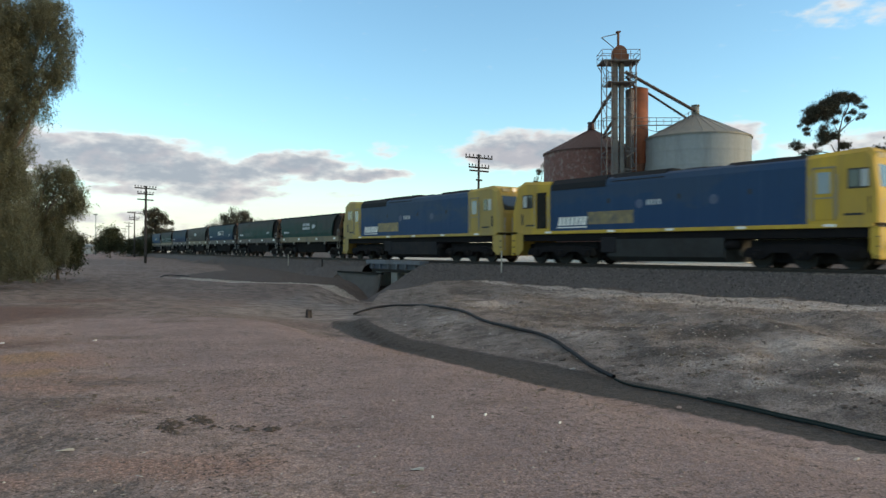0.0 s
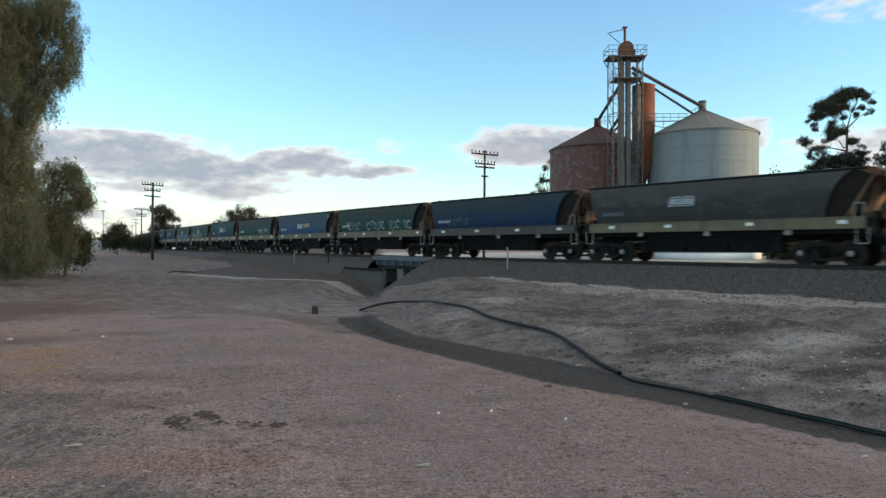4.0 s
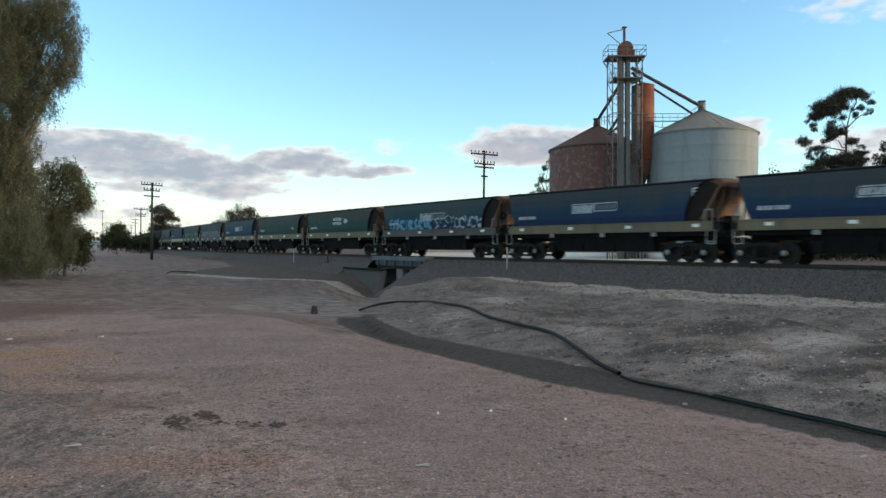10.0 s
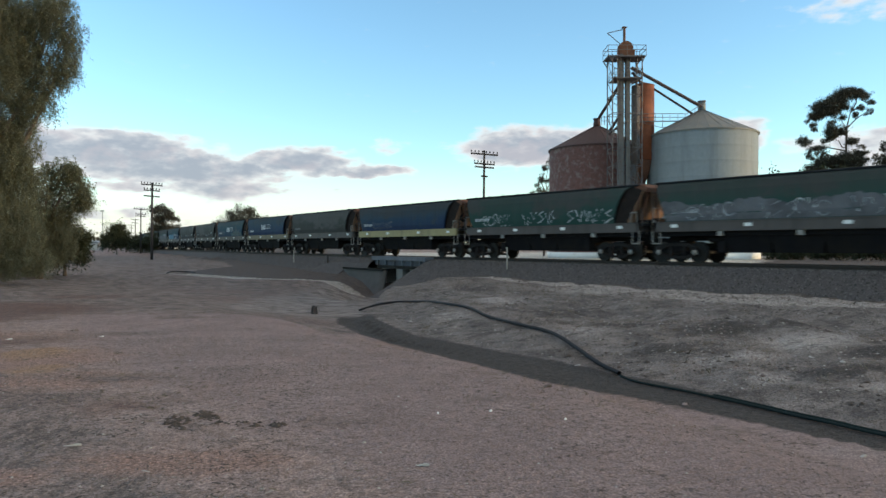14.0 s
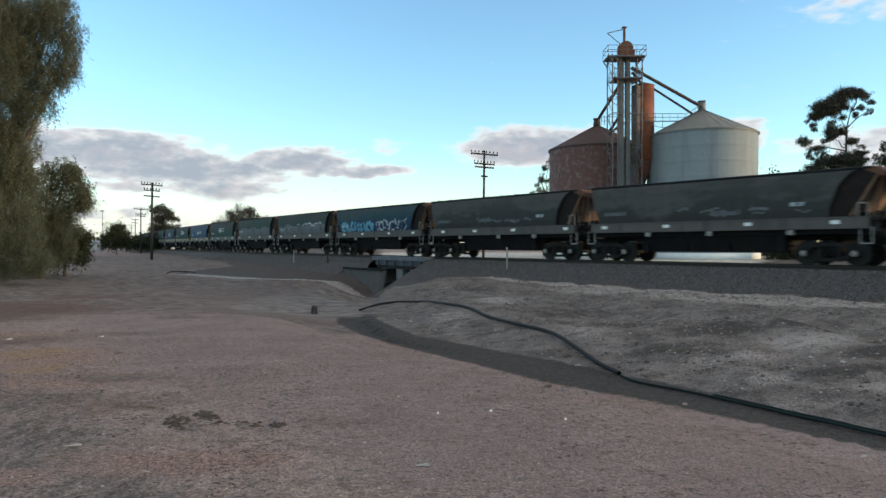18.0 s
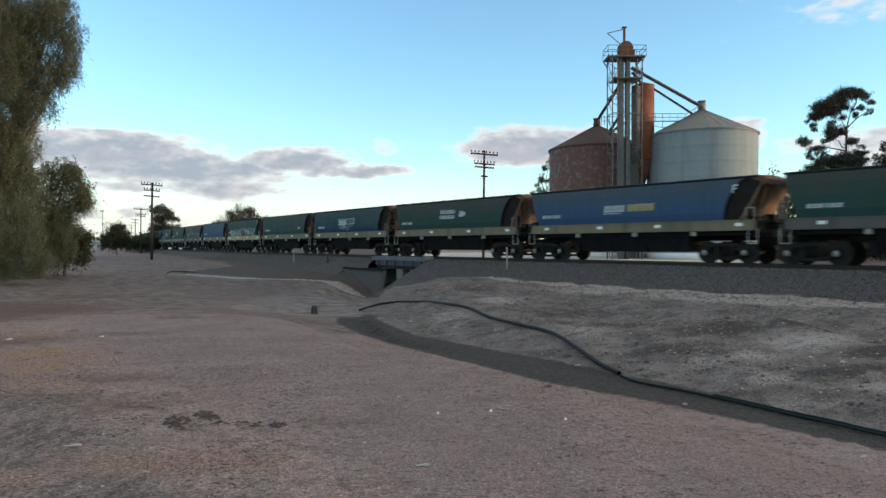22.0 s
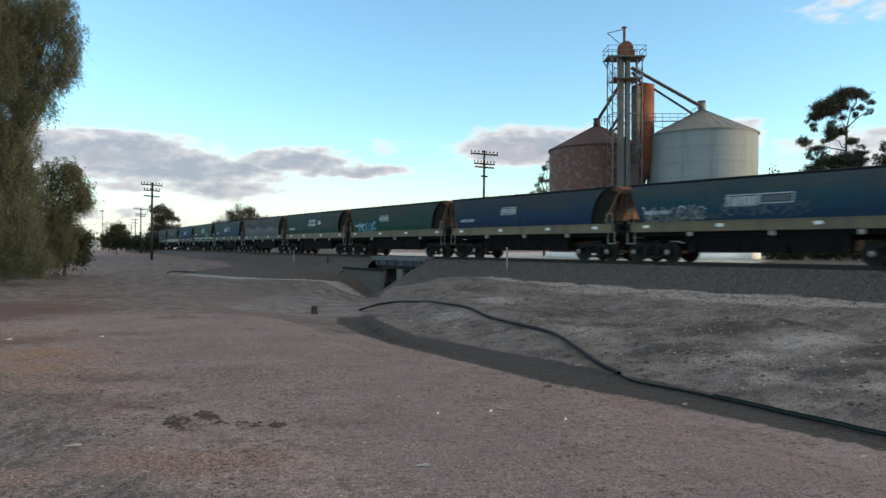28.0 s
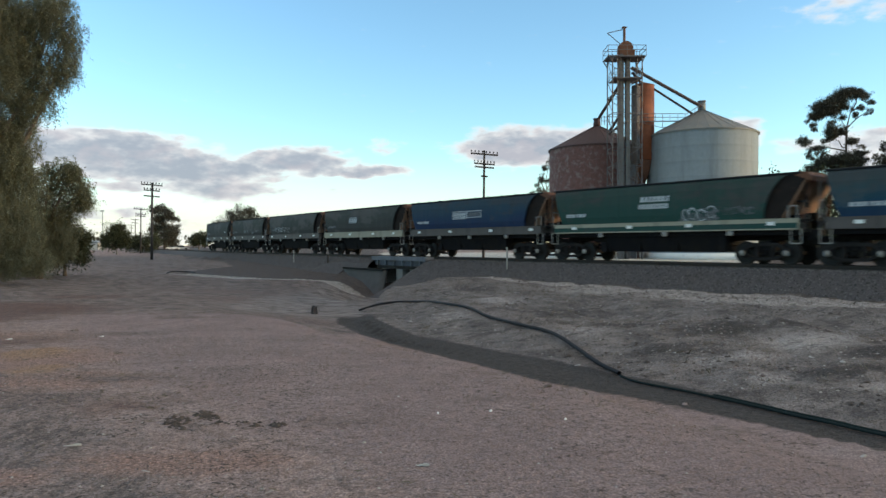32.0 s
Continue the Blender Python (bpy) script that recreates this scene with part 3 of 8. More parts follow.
def silo(x, y, r, z_eave, z_apex, wall_m, roof_m, label, cap_h):
    base = -0.64
    o = tagged(empty("grain_silo", pose(x, y, base)), label, "silo", "grain silos")
    ze, za = z_eave - base, z_apex - base
    bm = bmesh.new()
    bmesh.ops.create_cone(bm, cap_ends=True, segments=56, radius1=r + 0.25, radius2=r + 0.25, depth=0.7, matrix=Matrix.Translation((0, 0, 0.3)))
    part("concrete_base", bm, M_CONC_PALE, o, "pale concrete footing ring", True)
    rows = 8
    h = (ze - 0.65) / rows
    for k in range(rows):
        bm = bmesh.new()
        prof = []
        nn = 7
        for j in range(nn + 1):
            z = 0.65 + k * h + h * j / nn
            prof.append((r + (0.012 if j % 2 else 0.0) + (0.02 if j in (0, nn) else 0), z))
        loft(bm, [[(rr * math.cos(a), rr * math.sin(a), z) for a in np.linspace(0, 2 * math.pi, 57)[:-1]] for rr, z in prof], caps=False)
        part("wall_ring", bm, wall_m, o, "", True)
    bm = bmesh.new()
    bmesh.ops.create_cone(bm, cap_ends=True, segments=56, radius1=r + 0.12, radius2=r + 0.12, depth=0.14, matrix=Matrix.Translation((0, 0, ze)))
    part("eave_ring", bm, roof_m, o)
    for k in range(28):
        a0, a1 = 2 * math.pi * k / 28, 2 * math.pi * (k + 1) / 28
        if k == 0:
            bm = bmesh.new()
            ro, ri, t = r + 0.16, 0.36, 0.035
            pts = [(ro, a0, ze + 0.02), (ro, a1, ze + 0.02), (ri, a1, za), (ri, a0, za)]
            v = [bm.verts.new((q * math.cos(a), q * math.sin(a), z)) for q, a, z in pts]
            w = [bm.verts.new((q * math.cos(a), q * math.sin(a), z + t)) for q, a, z in pts]
            bm.faces.new(v[::-1])
            bm.faces.new(w)
            for i in range(4):
                bm.faces.new((v[i], v[(i + 1) % 4], w[(i + 1) % 4], w[i]))
            d = Vector((math.cos(a0), math.sin(a0), 0))
            bar(bm, d * ro + Vector((0, 0, ze + 0.05)), d * ri + Vector((0, 0, za + 0.05)), 0.028, 5)
            first = part("roof_sheet", bm, roof_m, o)
        else:
            share("roof_sheet", first.data, o, pose(0, 0, 0, 0, 0, 360.0 * k / 28))
    bm = bmesh.new()
    bmesh.ops.create_cone(bm, cap_ends=True, segments=20, radius1=0.42, radius2=0.37, depth=cap_h, matrix=Matrix.Translation((0, 0, za + cap_h / 2 - 0.05)))
    bmesh.ops.create_cone(bm, cap_ends=True, segments=20, radius1=0.42, radius2=0.42, depth=0.12, matrix=Matrix.Translation((0, 0, za + cap_h)))
    part("inlet_cap", bm, roof_m, o, "", True)
    return o


M_CONC_PALE = mat("pale_painted_concrete", (0.78, 0.78, 0.74), 0.8, vary=0.06, dirt=(0.6, 0.59, 0.56), dirt_amount=0.2)
M_SILO_ROOF = mat("dull_grey_roof_sheet", (0.165, 0.175, 0.17), 0.6, 0.2, dirt=(0.2, 0.19, 0.17), dirt_amount=0.4)
M_RED_ROOF = mat("red_oxide_roof_sheet", (0.058, 0.030, 0.030), 0.75, vary=0.25)
silo(27.02, 72, 5.39, 12.12, 14.78, M_GALV, M_SILO_ROOF, "pale galvanised steel grain silo with conical roof", 1.0)
silo(px_x(1056, 79), 79, 5.38, 11.62, 14.35, M_SILO_RED, M_RED_ROOF, "rust-stained reddish grain silo with flaking paint", 0.9)

M_SPOUT = mat("dark_weathered_spout_steel", (0.060, 0.042, 0.042), 0.85, vary=0.3, dirt=(0.035, 0.030, 0.033), dirt_amount=0.4)
# elevator tower, in metres from its foot
TD = 70.0
ex, k = px_x(1104, TD), TD / 1218
elev = tagged(empty("elevator_tower", pose(ex, TD, -0.64)), "tall steel lattice grain elevator tower with platforms", "elevator tower")


def tz(y_):
    return (434.5 - y_) * k + 0.78 + 0.64


def tx(x_):
    return (x_ - 1104) * k


def rods(name, segs, r, m, label="", seg=5):
    bm = bmesh.new()
    for a, b in segs:
        bar(bm, a, b, r, seg)
    return part(name, bm, m, elev, label)


for cx in (-1.45, 1.5):
    for cy in (-1.1, 1.1):
        rods("tower_leg", [((cx, cy, 0), (cx, cy, tz(103)))], 0.065, M_STEEL)
lev = [tz(v) for v in (470, 434, 398, 362, 328, 296, 264, 234, 204, 172, 142, 106)]
for q, (a, b) in enumerate(zip(lev[:-1], lev[1:])):
    for cy in (-1.1, 1.1):
        e0, e1 = (-1.45, 1.5) if q % 2 else (1.5, -1.45)
        rods("cross_brace", [((e0, cy, a), (e1, cy, b))], 0.034, M_STEEL)
        rods("girt", [((-1.45, cy, b), (1.5, cy, b))], 0.038, M_STEEL)
    for cx in (-1.45, 1.5):
        rods("cross_brace", [((cx, -1.1, a), (cx, 1.1, b))], 0.034, M_STEEL)
        rods("girt", [((cx, -1.1, b), (cx, 1.1, b))], 0.038, M_STEEL)
# inner guides of the man-lift beside the casings
for cx in (-0.75, 1.12):
    rods("guide_rail", [((cx, -0.7, 0), (cx, -0.7, tz(104)))], 0.04, M_STEEL)
M_CASING_BROWN = mat("brown_stained_sheet_metal", (0.12, 0.098, 0.092), 0.75, vary=0.2, dirt=(0.07, 0.05, 0.045), dirt_amount=0.4, streak=True)
M_CASING = mat("dull_grey_sheet_metal", (0.115, 0.118, 0.118), 0.7, 0.0, dirt=(0.06, 0.047, 0.043), dirt_amount=0.5, streak=True)
# elevator legs (two casings) and head
for x0, x1 in ((-0.62, -0.12), (0.10, 0.52)):
    bm = bmesh.new()
    box(bm, x0, x1, -0.35, 0.25, 0, tz(98), 0.02)
    part("leg_casing", bm, M_CASING, elev, "grey sheet-metal elevator leg casing")
bm = bmesh.new()
bmesh.ops.create_cone(bm, cap_ends=True, segments=24, radius1=0.72, radius2=0.72, depth=0.8, matrix=Matrix.Translation((0.1, 0, tz(88))) @ Matrix.Rotation(math.pi / 2, 4, "X"))
box(bm, -0.66, 1.0, -0.34, 0.34, tz(102), tz(90), 0.02)
part("elevator_head", bm, M_RUST, elev, "rusty rounded elevator head")
bm = bmesh.new()
bar(bm, (0, 0, tz(80)), (0, 0, tz(51)), 0.13, 8)
box(bm, -0.22, 0.22, -0.22, 0.22, tz(51), tz(49.3))
part("mast", bm, M_RUST, elev)
rods("jib", [((0, 0, tz(53)), (tx(1074), 0, tz(60))), ((tx(1074), 0, tz(60)), (-0.2, 0, tz(82)))], 0.045, M_STEEL)


def platform(zf, x0, x1, y0, y1, rail_h):
    bm = bmesh.new()
    box(bm, x0, x1, y0, y1, zf - 0.12, zf, 0.01)
    part("platform_deck", bm, M_STEEL, elev)
    for y_ in (y0, y1):
        for z_ in (zf + rail_h, zf + rail_h * 0.55):
            rods("guard_rail", [((x0, y_, z_), (x1, y_, z_))], 0.03, M_STEEL)
    for x_ in (x0, x1):
        for z_ in (zf + rail_h, zf + rail_h * 0.55):
            rods("guard_rail", [((x_, y0, z_), (x_, y1, z_))], 0.03, M_STEEL)
    for x_ in np.linspace(x0, x1, 5):
        for y_ in (y0, y1):
            rods("rail_post", [((x_, y_, zf), (x_, y_, zf + rail_h))], 0.025, M_STEEL)


platform(tz(104), tx(1071), tx(1137), -1.15, 1.15, 1.0)
platform(tz(142), tx(1082), tx(1131), -1.2, 1.2, 0.85)
for x0_, x1_ in ((tx(1071), -1.45), (tx(1137), 1.5)):
    for y0_ in (-1.2, 1.2):
        rods("knee_brace", [((x0_, y0_, tz(103)), (x1_, y0_, tz(116)))], 0.05, M_STEEL)
# ladder
for x_ in (-1.0, -0.65):
    rods("ladder_stile", [((x_, -1.2, 0.3), (x_, -1.2, tz(100)))], 0.022, M_STEEL)
rods("ladder_rung", [((-1.0, -1.2, z), (-0.65, -1.2, z)) for z in np.arange(0.5, tz(101), 0.35)], 0.014, M_STEEL, "", 4)
# spouts and the walkway to the silo roof
def tp(x_, y_, dy):
    """A place on the tower dy metres behind its middle."""
    q = (TD + dy) / 1218
    return (x_ - 784) * q - ex, dy, (434.5 - y_) * q + 0.78 + 0.64


rods("spout", [(tp(1098, 148, 0.2), tp(1060, 209, 8.3))], 0.17, M_SPOUT, "dark rusty round grain spout", 10)
rods("spout", [(tp(1117, 121, 0), tp(1243, 191, 1.8))], 0.17, M_SPOUT, "dark rusty round grain spout", 10)
rods("spout", [(tp(1119, 130, 0.3), tp(1137, 152, 2.2))], 0.15, M_SPOUT, "short dark rusty spout", 10)
rods("spout", [(tp(1156, 158, 2.0), tp(1229, 205, 1.6))], 0.12, M_SPOUT, "dark rusty inclined pipe", 10)
rods("spout", [(tp(1098, 203, -0.3), tp(1079, 232, 1.0))], 0.15, M_SPOUT, "short dark rusty spout", 10)
rods("spout", [(tp(1092, 226, 0.6), tp(1078, 238, 2.0))], 0.12, M_SPOUT, "short dark rusty spout", 10)
for dy in (0.7, 1.3):
    rods("walkway_stringer", [(tp(1131, 216, dy), tp(1216, 215, dy))], 0.06, M_STEEL)
rods("walkway_tie", [(tp(1132, 217, 1.0), tp(1172, 227, 1.0)), (tp(1172, 227, 1.0), tp(1214, 216, 1.0)), (tp(1172, 227, 1.0), tp(1172, 216, 1.0))], 0.03, M_STEEL)
for yy in (202, 208.5):
    rods("handrail", [(tp(1131, yy, 0.7), tp(1213, yy, 0.7))], 0.03, M_STEEL)
for x_ in (1133, 1146, 1159, 1172, 1185, 1199, 1212):
    rods("rail_post", [(tp(x_, 216, 0.7), tp(x_, 202, 0.7))], 0.028, M_STEEL)
for yy in (0, 7):
    rods("handrail", [(tp(1213, 203 + yy, 0.7), tp(1237, 188 + yy, 1.4))], 0.03, M_STEEL)
for x_, yy in ((1221, 198), (1229, 193), (1236, 189)):
    rods("rail_post", [(tp(x_, yy, 1.0), tp(x_, yy + 16, 1.0))], 0.028, M_STEEL)
# rails round the lower landing
for yy in (208, 215):
    rods("handrail", [(tp(1064, yy, 0.5), tp(1078, yy, 0.5))], 0.028, M_STEEL)
for x_ in (1064, 1069, 1074, 1078):
    rods("rail_post", [(tp(x_, 222, 0.5), tp(x_, 206, 0.5))], 0.028, M_STEEL)
for yy in (203, 217):
    rods("landing_rail", [(tp(1076, yy, -1.15), tp(1133, yy, -1.15))], 0.035, M_STEEL)
# grey return casing standing before the bin
bm = bmesh.new()
bar(bm, tp(1124.5, 290, 1.0), tp(1124.5, 154, 1.0), 0.44, 14)
part("return_casing", bm, M_CASING_BROWN, elev, "brown-grey stained round casing", True)

# rusty surge bin standing by the tower
bin_ = tagged(empty("surge_bin", pose(px_x(1137.5, 72.5), 72.5, -0.64)), "tall narrow red-oxide steel surge bin on legs", "bin")
kb = 72.5 / 1218
bm = bmesh.new()
zt, zb = (434.5 - 153) * kb + 1.42, (434.5 - 285) * kb + 1.42
bmesh.ops.create_cone(bm, cap_ends=True, segments=32, radius1=1.14, radius2=1.14, depth=zt - zb, matrix=Matrix.Translation((0, 0, (zt + zb) / 2)))
M_BIN = mat("red_oxide_paint", (0.23, 0.07, 0.032), 0.7, vary=0.2, dirt=(0.12, 0.06, 0.04), dirt_amount=0.35, streak=True)
part("shell", bm, M_BIN, bin_, "", True)
bm = bmesh.new()
bmesh.ops.create_cone(bm, cap_ends=True, segments=32, radius1=0.3, radius2=1.12, depth=2.2, matrix=Matrix.Translation((0, 0, zb - 1.1)))
part("hopper_cone", bm, M_RUST, bin_, "", True)
bm = bmesh.new()
bmesh.ops.create_cone(bm, cap_ends=True, segments=32, radius1=1.18, radius2=0.2, depth=0.35, matrix=Matrix.Translation((0, 0, zt + 0.17)))
part("lid", bm, M_RUST, bin_)
for a in (45, 135, 225, 315):
    bm = bmesh.new()
    bar(bm, (1.0 * math.cos(radians(a)), 1.0 * math.sin(radians(a)), 0), (1.0 * math.cos(radians(a)), 1.0 * math.sin(radians(a)), zb + 0.3), 0.1, 8)
    part("leg", bm, M_RUST, bin_)
bm = bmesh.new()
box(bm, -2.1, -0.9, -0.6, 0.6, 0, (434.5 - 285) * kb + 1.4, 0.05)
part("boot_housing", bm, M_STEEL, bin_, "grimy grey sheet-metal housing")

# ---- utility poles ----
SAG = 0.085   # the old crossarms hang out of level


def pole(x_, d, y_top, y_base_z, arms, r=0.13):
    base = y_base_z
    kk = d / 1218
    X = px_x(x_, d)
    o = tagged(empty("utility_pole", pose(X, d, base)), "weathered timber utility pole with insulator crossarms", "utility pole", "poles along the railway")
    top = (434.5 - y_top) * kk + 0.78 - base
    bm = bmesh.new()
    bar(bm, (-0.08 * top / 9, 0, -0.3), (0, 0, top), r, 9, r * 0.72)
    part("post", bm, M_POLE, o, "", True)
    for yy, half, pins in arms:
        z = (434.5 - yy) * kk + 0.78 - base
        bm = bmesh.new()
        box(bm, -half * kk, half * kk, -0.18, -0.07, z - 0.07, z + 0.07, 0.01)
        for v_ in bm.verts:
            v_.co.z -= SAG * v_.co.x
        arm = part("crossarm", bm, M_POLE, o)
        for q in range(pins):
            f = -0.95 + 1.9 * q / max(1, pins - 1)
            if abs(f) < 0.12:
                continue
            bm = bmesh.new()
            xi, zi = f * half * kk, z - SAG * f * half * kk
            bar(bm, (xi, -0.12, zi + 0.06), (xi, -0.12, zi + 0.17), 0.02, 5)
            bar(bm, (xi, -0.12, zi + 0.15), (xi, -0.12, zi + 0.31), 0.07, 7, 0.04)
            part("insulator", bm, M_BLACK, arm)
    return o


pole(857, 62, 267, -0.62, [(274, 24, 8), (291, 18, 7), (297, 17, 0), (313, 6, 0)])
pole(270, 79, 324, -0.92, [(328, 19, 8), (338, 14, 6), (348, 14, 0)], 0.16)
pole(250, 128, 369, -0.9, [(371, 12, 6), (380, 9, 4), (383, 9, 0)])
pole(240, 190, 388, -0.8, [(389, 8, 0), (395, 6, 0)])
pole(233, 260, 398, -0.75, [(399, 6, 0), (404, 5, 0)])
# tall lamp standard far off
lamp = tagged(empty("street_lamp", pose(px_x(182, 170), 170, -0.8)), "slim pale street lamp far down the road", "street lamp")
bm = bmesh.new()
bar(bm, (0, 0, 0), (0, 0, 10.2), 0.13, 7, 0.09)
part("column", bm, M_GALV, lamp)
bm = bmesh.new()
box(bm, -0.5, 0.4, -0.2, 0.2, 9.9, 10.2, 0.03)
part("head", bm, M_GALV, lamp)

# ---- trackside posts, stump, pipe ----
def locate(px, py, lo=3.0, hi=200.0):
    """Plan point on the ground seen along a direction given by two small slopes."""
    ax, az = (px - 784) / 1218, -(py - 434.5) / 1218
    d = lo
    while d < hi:
        if EYE[2] + az * d <= height(ax * d, d):
            break
        d += 0.05
    return ax * d, d


M_POST_PALE = mat("pale_weathered_post", (0.34, 0.32, 0.29), 0.9)


def near_post(px, py, h, r, m, label):
    x, y = locate(px, py)
    o = tagged(empty("marker_post", pose(x, y, height(x, y))), label, "post")
    bm = bmesh.new()
    bar(bm, (0, 0, -0.3), (0.01, 0, h), r, 8, r * 0.9)
    part("post", bm, m, o)
    bm = bmesh.new()
    box(bm, -r * 1.2, r * 1.2, -r * 1.25, r * 1.25, h - 0.02, h + 0.03, 0.005)
    part("cap", bm, m, o)


near_post(897, 487, 1.45, 0.045, M_POST_PALE, "pale slim marker post beside the ballast")
near_post(580, 474, 0.95, 0.075, M_POLE, "short dark timber post beside the railway")
near_post(520, 472, 1.35, 0.04, M_POST_PALE, "thin pale marker post on the embankment")

# stump
sx_, sy_ = locate(556, 556)
stump = tagged(empty("tree_stump", pose(sx_, sy_, height(sx_, sy_))), "small dark weathered stump on the dirt", "stump")
bm = bmesh.new()
rr = [0.095 + 0.022 * math.sin(3 * a) + 0.03 * math.sin(7 * a + 1) for a in np.linspace(0, 6.283, 13)[:-1]]
loft(bm, [[(q * f * math.cos(a), q * f * math.sin(a), z + (0.04 * math.sin(5 * a) if z > 0.2 else 0)) for q, a in zip(rr, np.linspace(0, 6.283, 13)[:-1])] for z, f in ((-0.1, 1.25), (0.08, 1.0), (0.22, 0.9), (0.26, 0.7))])
part("trunk", bm, M_POLE, stump)
bm = bmesh.new()
bar(bm, (0.03, 0, 0.12), (0.13, -0.05, 0.30), 0.025, 6, 0.012)
part("broken_branch", bm, M_POLE, stump)


# pipe lying over the bank
def hose(name, pts, r, m, label, lift=0.0):
    cu = bpy.data.curves.new(name, "CURVE")
    cu.dimensions = "3D"
    cu.bevel_depth, cu.bevel_resolution, cu.resolution_u = r, 3, 6
    sp = cu.splines.new("BEZIER")
    sp.bezier_points.add(len(pts) - 1)
    for q, (x, y) in zip(sp.bezier_points, pts):
        q.co = (x, y, max(height(x + a, y + b) for a in (-0.12, 0, 0.12) for b in (-0.2, 0, 0.2)) + r * 0.55 + lift)
        q.handle_left_type = q.handle_right_type = "AUTO"
    dg = bpy.data.objects.new("tmp", cu)
    scene.collection.objects.link(dg)
    me = bpy.data.meshes.new_from_object(dg.evaluated_get(bpy.context.evaluated_depsgraph_get()))
    bpy.data.objects.remove(dg)
    me.name = name
    me.materials.clear()
    me.materials.append(m)
    return tagged(new(name, me), label, "pipe")


way = [locate(x, y) for x, y in ((636, 552), (652, 545), (690, 538), (730, 536), (790, 540), (830, 550), (868, 566), (920, 580), (975, 597), (1020, 622), (1060, 648), (1096, 667))]
hose("water_pipe", way, 0.042, M_PIPE, "black flexible pipe lying across the dirt bank")
M_PIPE2 = mat("dark_green_hose", (0.012, 0.022, 0.022), 0.8, spec=0.15, bump=0.05)
way2 = [locate(x, y) for x, y in ((1098, 669), (1118, 676), (1150, 684), (1200, 694), (1260, 706), (1330, 722), (1400, 738), (1470, 754), (1540, 770), (1600, 784), (1680, 802))]
hose("garden_hose", way2, 0.02, M_PIPE2, "dark green hose lying in the ditch")
hose("garden_hose", [(x + 0.05, y + 0.07) for x, y in way2[4:]], 0.02, M_PIPE2, "dark green hose lying in the ditch")
hose("water_pipe", [locate(x, y) for x, y in ((296, 485), (306, 482), (325, 482), (345, 484))], 0.05, M_PIPE, "short bent black pipe half buried")


# ---- plants ----
def foliage_material(name, a, b, trans=0.25):
    m = bpy.data.materials.new(name)
    m.use_nodes = True
    n, l = m.node_tree.nodes, m.node_tree.links
    bs = n["Principled BSDF"]
    bs.inputs["Roughness"].default_value = 0.7
    bs.inputs["Specular IOR Level"].default_value = 0.25
    ge = n.new("ShaderNodeNewGeometry")
    co = n.new("ShaderNodeTexCoord")
    no = n.new("ShaderNodeTexNoise")
    no.inputs["Scale"].default_value = 0.7
    l.new(co.outputs["Object"], no.inputs["Vector"])
    ad = n.new("ShaderNodeMath")
    ad.operation = "MULTIPLY_ADD"
    l.new(ge.outputs["Random Per Island"], ad.inputs[0])
    ad.inputs[1].default_value = 0.6
    l.new(no.outputs["Fac"], ad.inputs[2])
    rg = n.new("ShaderNodeMapRange")
    rg.inputs["From Min"].default_value, rg.inputs["From Max"].default_value = 0.4, 1.1
    l.new(ad.outputs[0], rg.inputs["Value"])
    mx = n.new("ShaderNodeMix")
    mx.data_type = "RGBA"
    mx.inputs["A"].default_value, mx.inputs["B"].default_value = (*a, 1), (*b, 1)
    l.new(rg.outputs[0], mx.inputs["Factor"])
    l.new(mx.outputs["Result"], bs.inputs["Base Color"])
    tr = n.new("ShaderNodeBsdfTranslucent")
    l.new(mx.outputs["Result"], tr.inputs["Color"])
    ms = n.new("ShaderNodeMixShader")
    ms.inputs[0].default_value = trans
    l.new(bs.outputs[0], ms.inputs[1])
    l.new(tr.outputs[0], ms.inputs[2])
    l.new(ms.outputs[0], n["Material Output"].inputs["Surface"])
    return m


M_PEPPER = foliage_material("pepper_tree_leaves", (0.122, 0.127, 0.082), (0.172, 0.176, 0.120), 0.5)
M_GUM = foliage_material("gum_leaves", (0.036, 0.036, 0.027), (0.066, 0.063, 0.048), 0.15)
M_SHRUB = foliage_material("dark_shrub_leaves", (0.025, 0.032, 0.017), (0.055, 0.06, 0.03), 0.15)
M_DRYGRASS = foliage_material("dry_grass", (0.09, 0.075, 0.055), (0.18, 0.155, 0.115), 0.1)


def leaf_mesh(name, pos, axis, size, wide, rng_):
    """Many small pointed leaves: one folded diamond each."""
    n = len(pos)
    rnd = rng_.normal(size=(n, 3))
    side = np.cross(axis, rnd)
    side /= np.linalg.norm(side, axis=1, keepdims=True) + 1e-9
    L = (size * rng_.uniform(0.6, 1.3, n))[:, None]
    a = pos
    b = pos + axis * L * 0.5 + side * L * wide
    c = pos + axis * L
    d = pos + axis * L * 0.5 - side * L * wide
    v = np.stack([a, b, c, d], 1).reshape(-1, 3)
    me = bpy.data.meshes.new(name)
    me.vertices.add(4 * n)
    me.vertices.foreach_set("co", v.astype(np.float32).ravel())
    me.loops.add(4 * n)
    me.loops.foreach_set("vertex_index", np.arange(4 * n, dtype=np.int32))
    me.polygons.add(n)
    me.polygons.foreach_set("loop_start", np.arange(0, 4 * n, 4, dtype=np.int32))
    me.polygons.foreach_set("loop_total", np.full(n, 4, dtype=np.int32))
    me.update()
    me.validate()
    return me


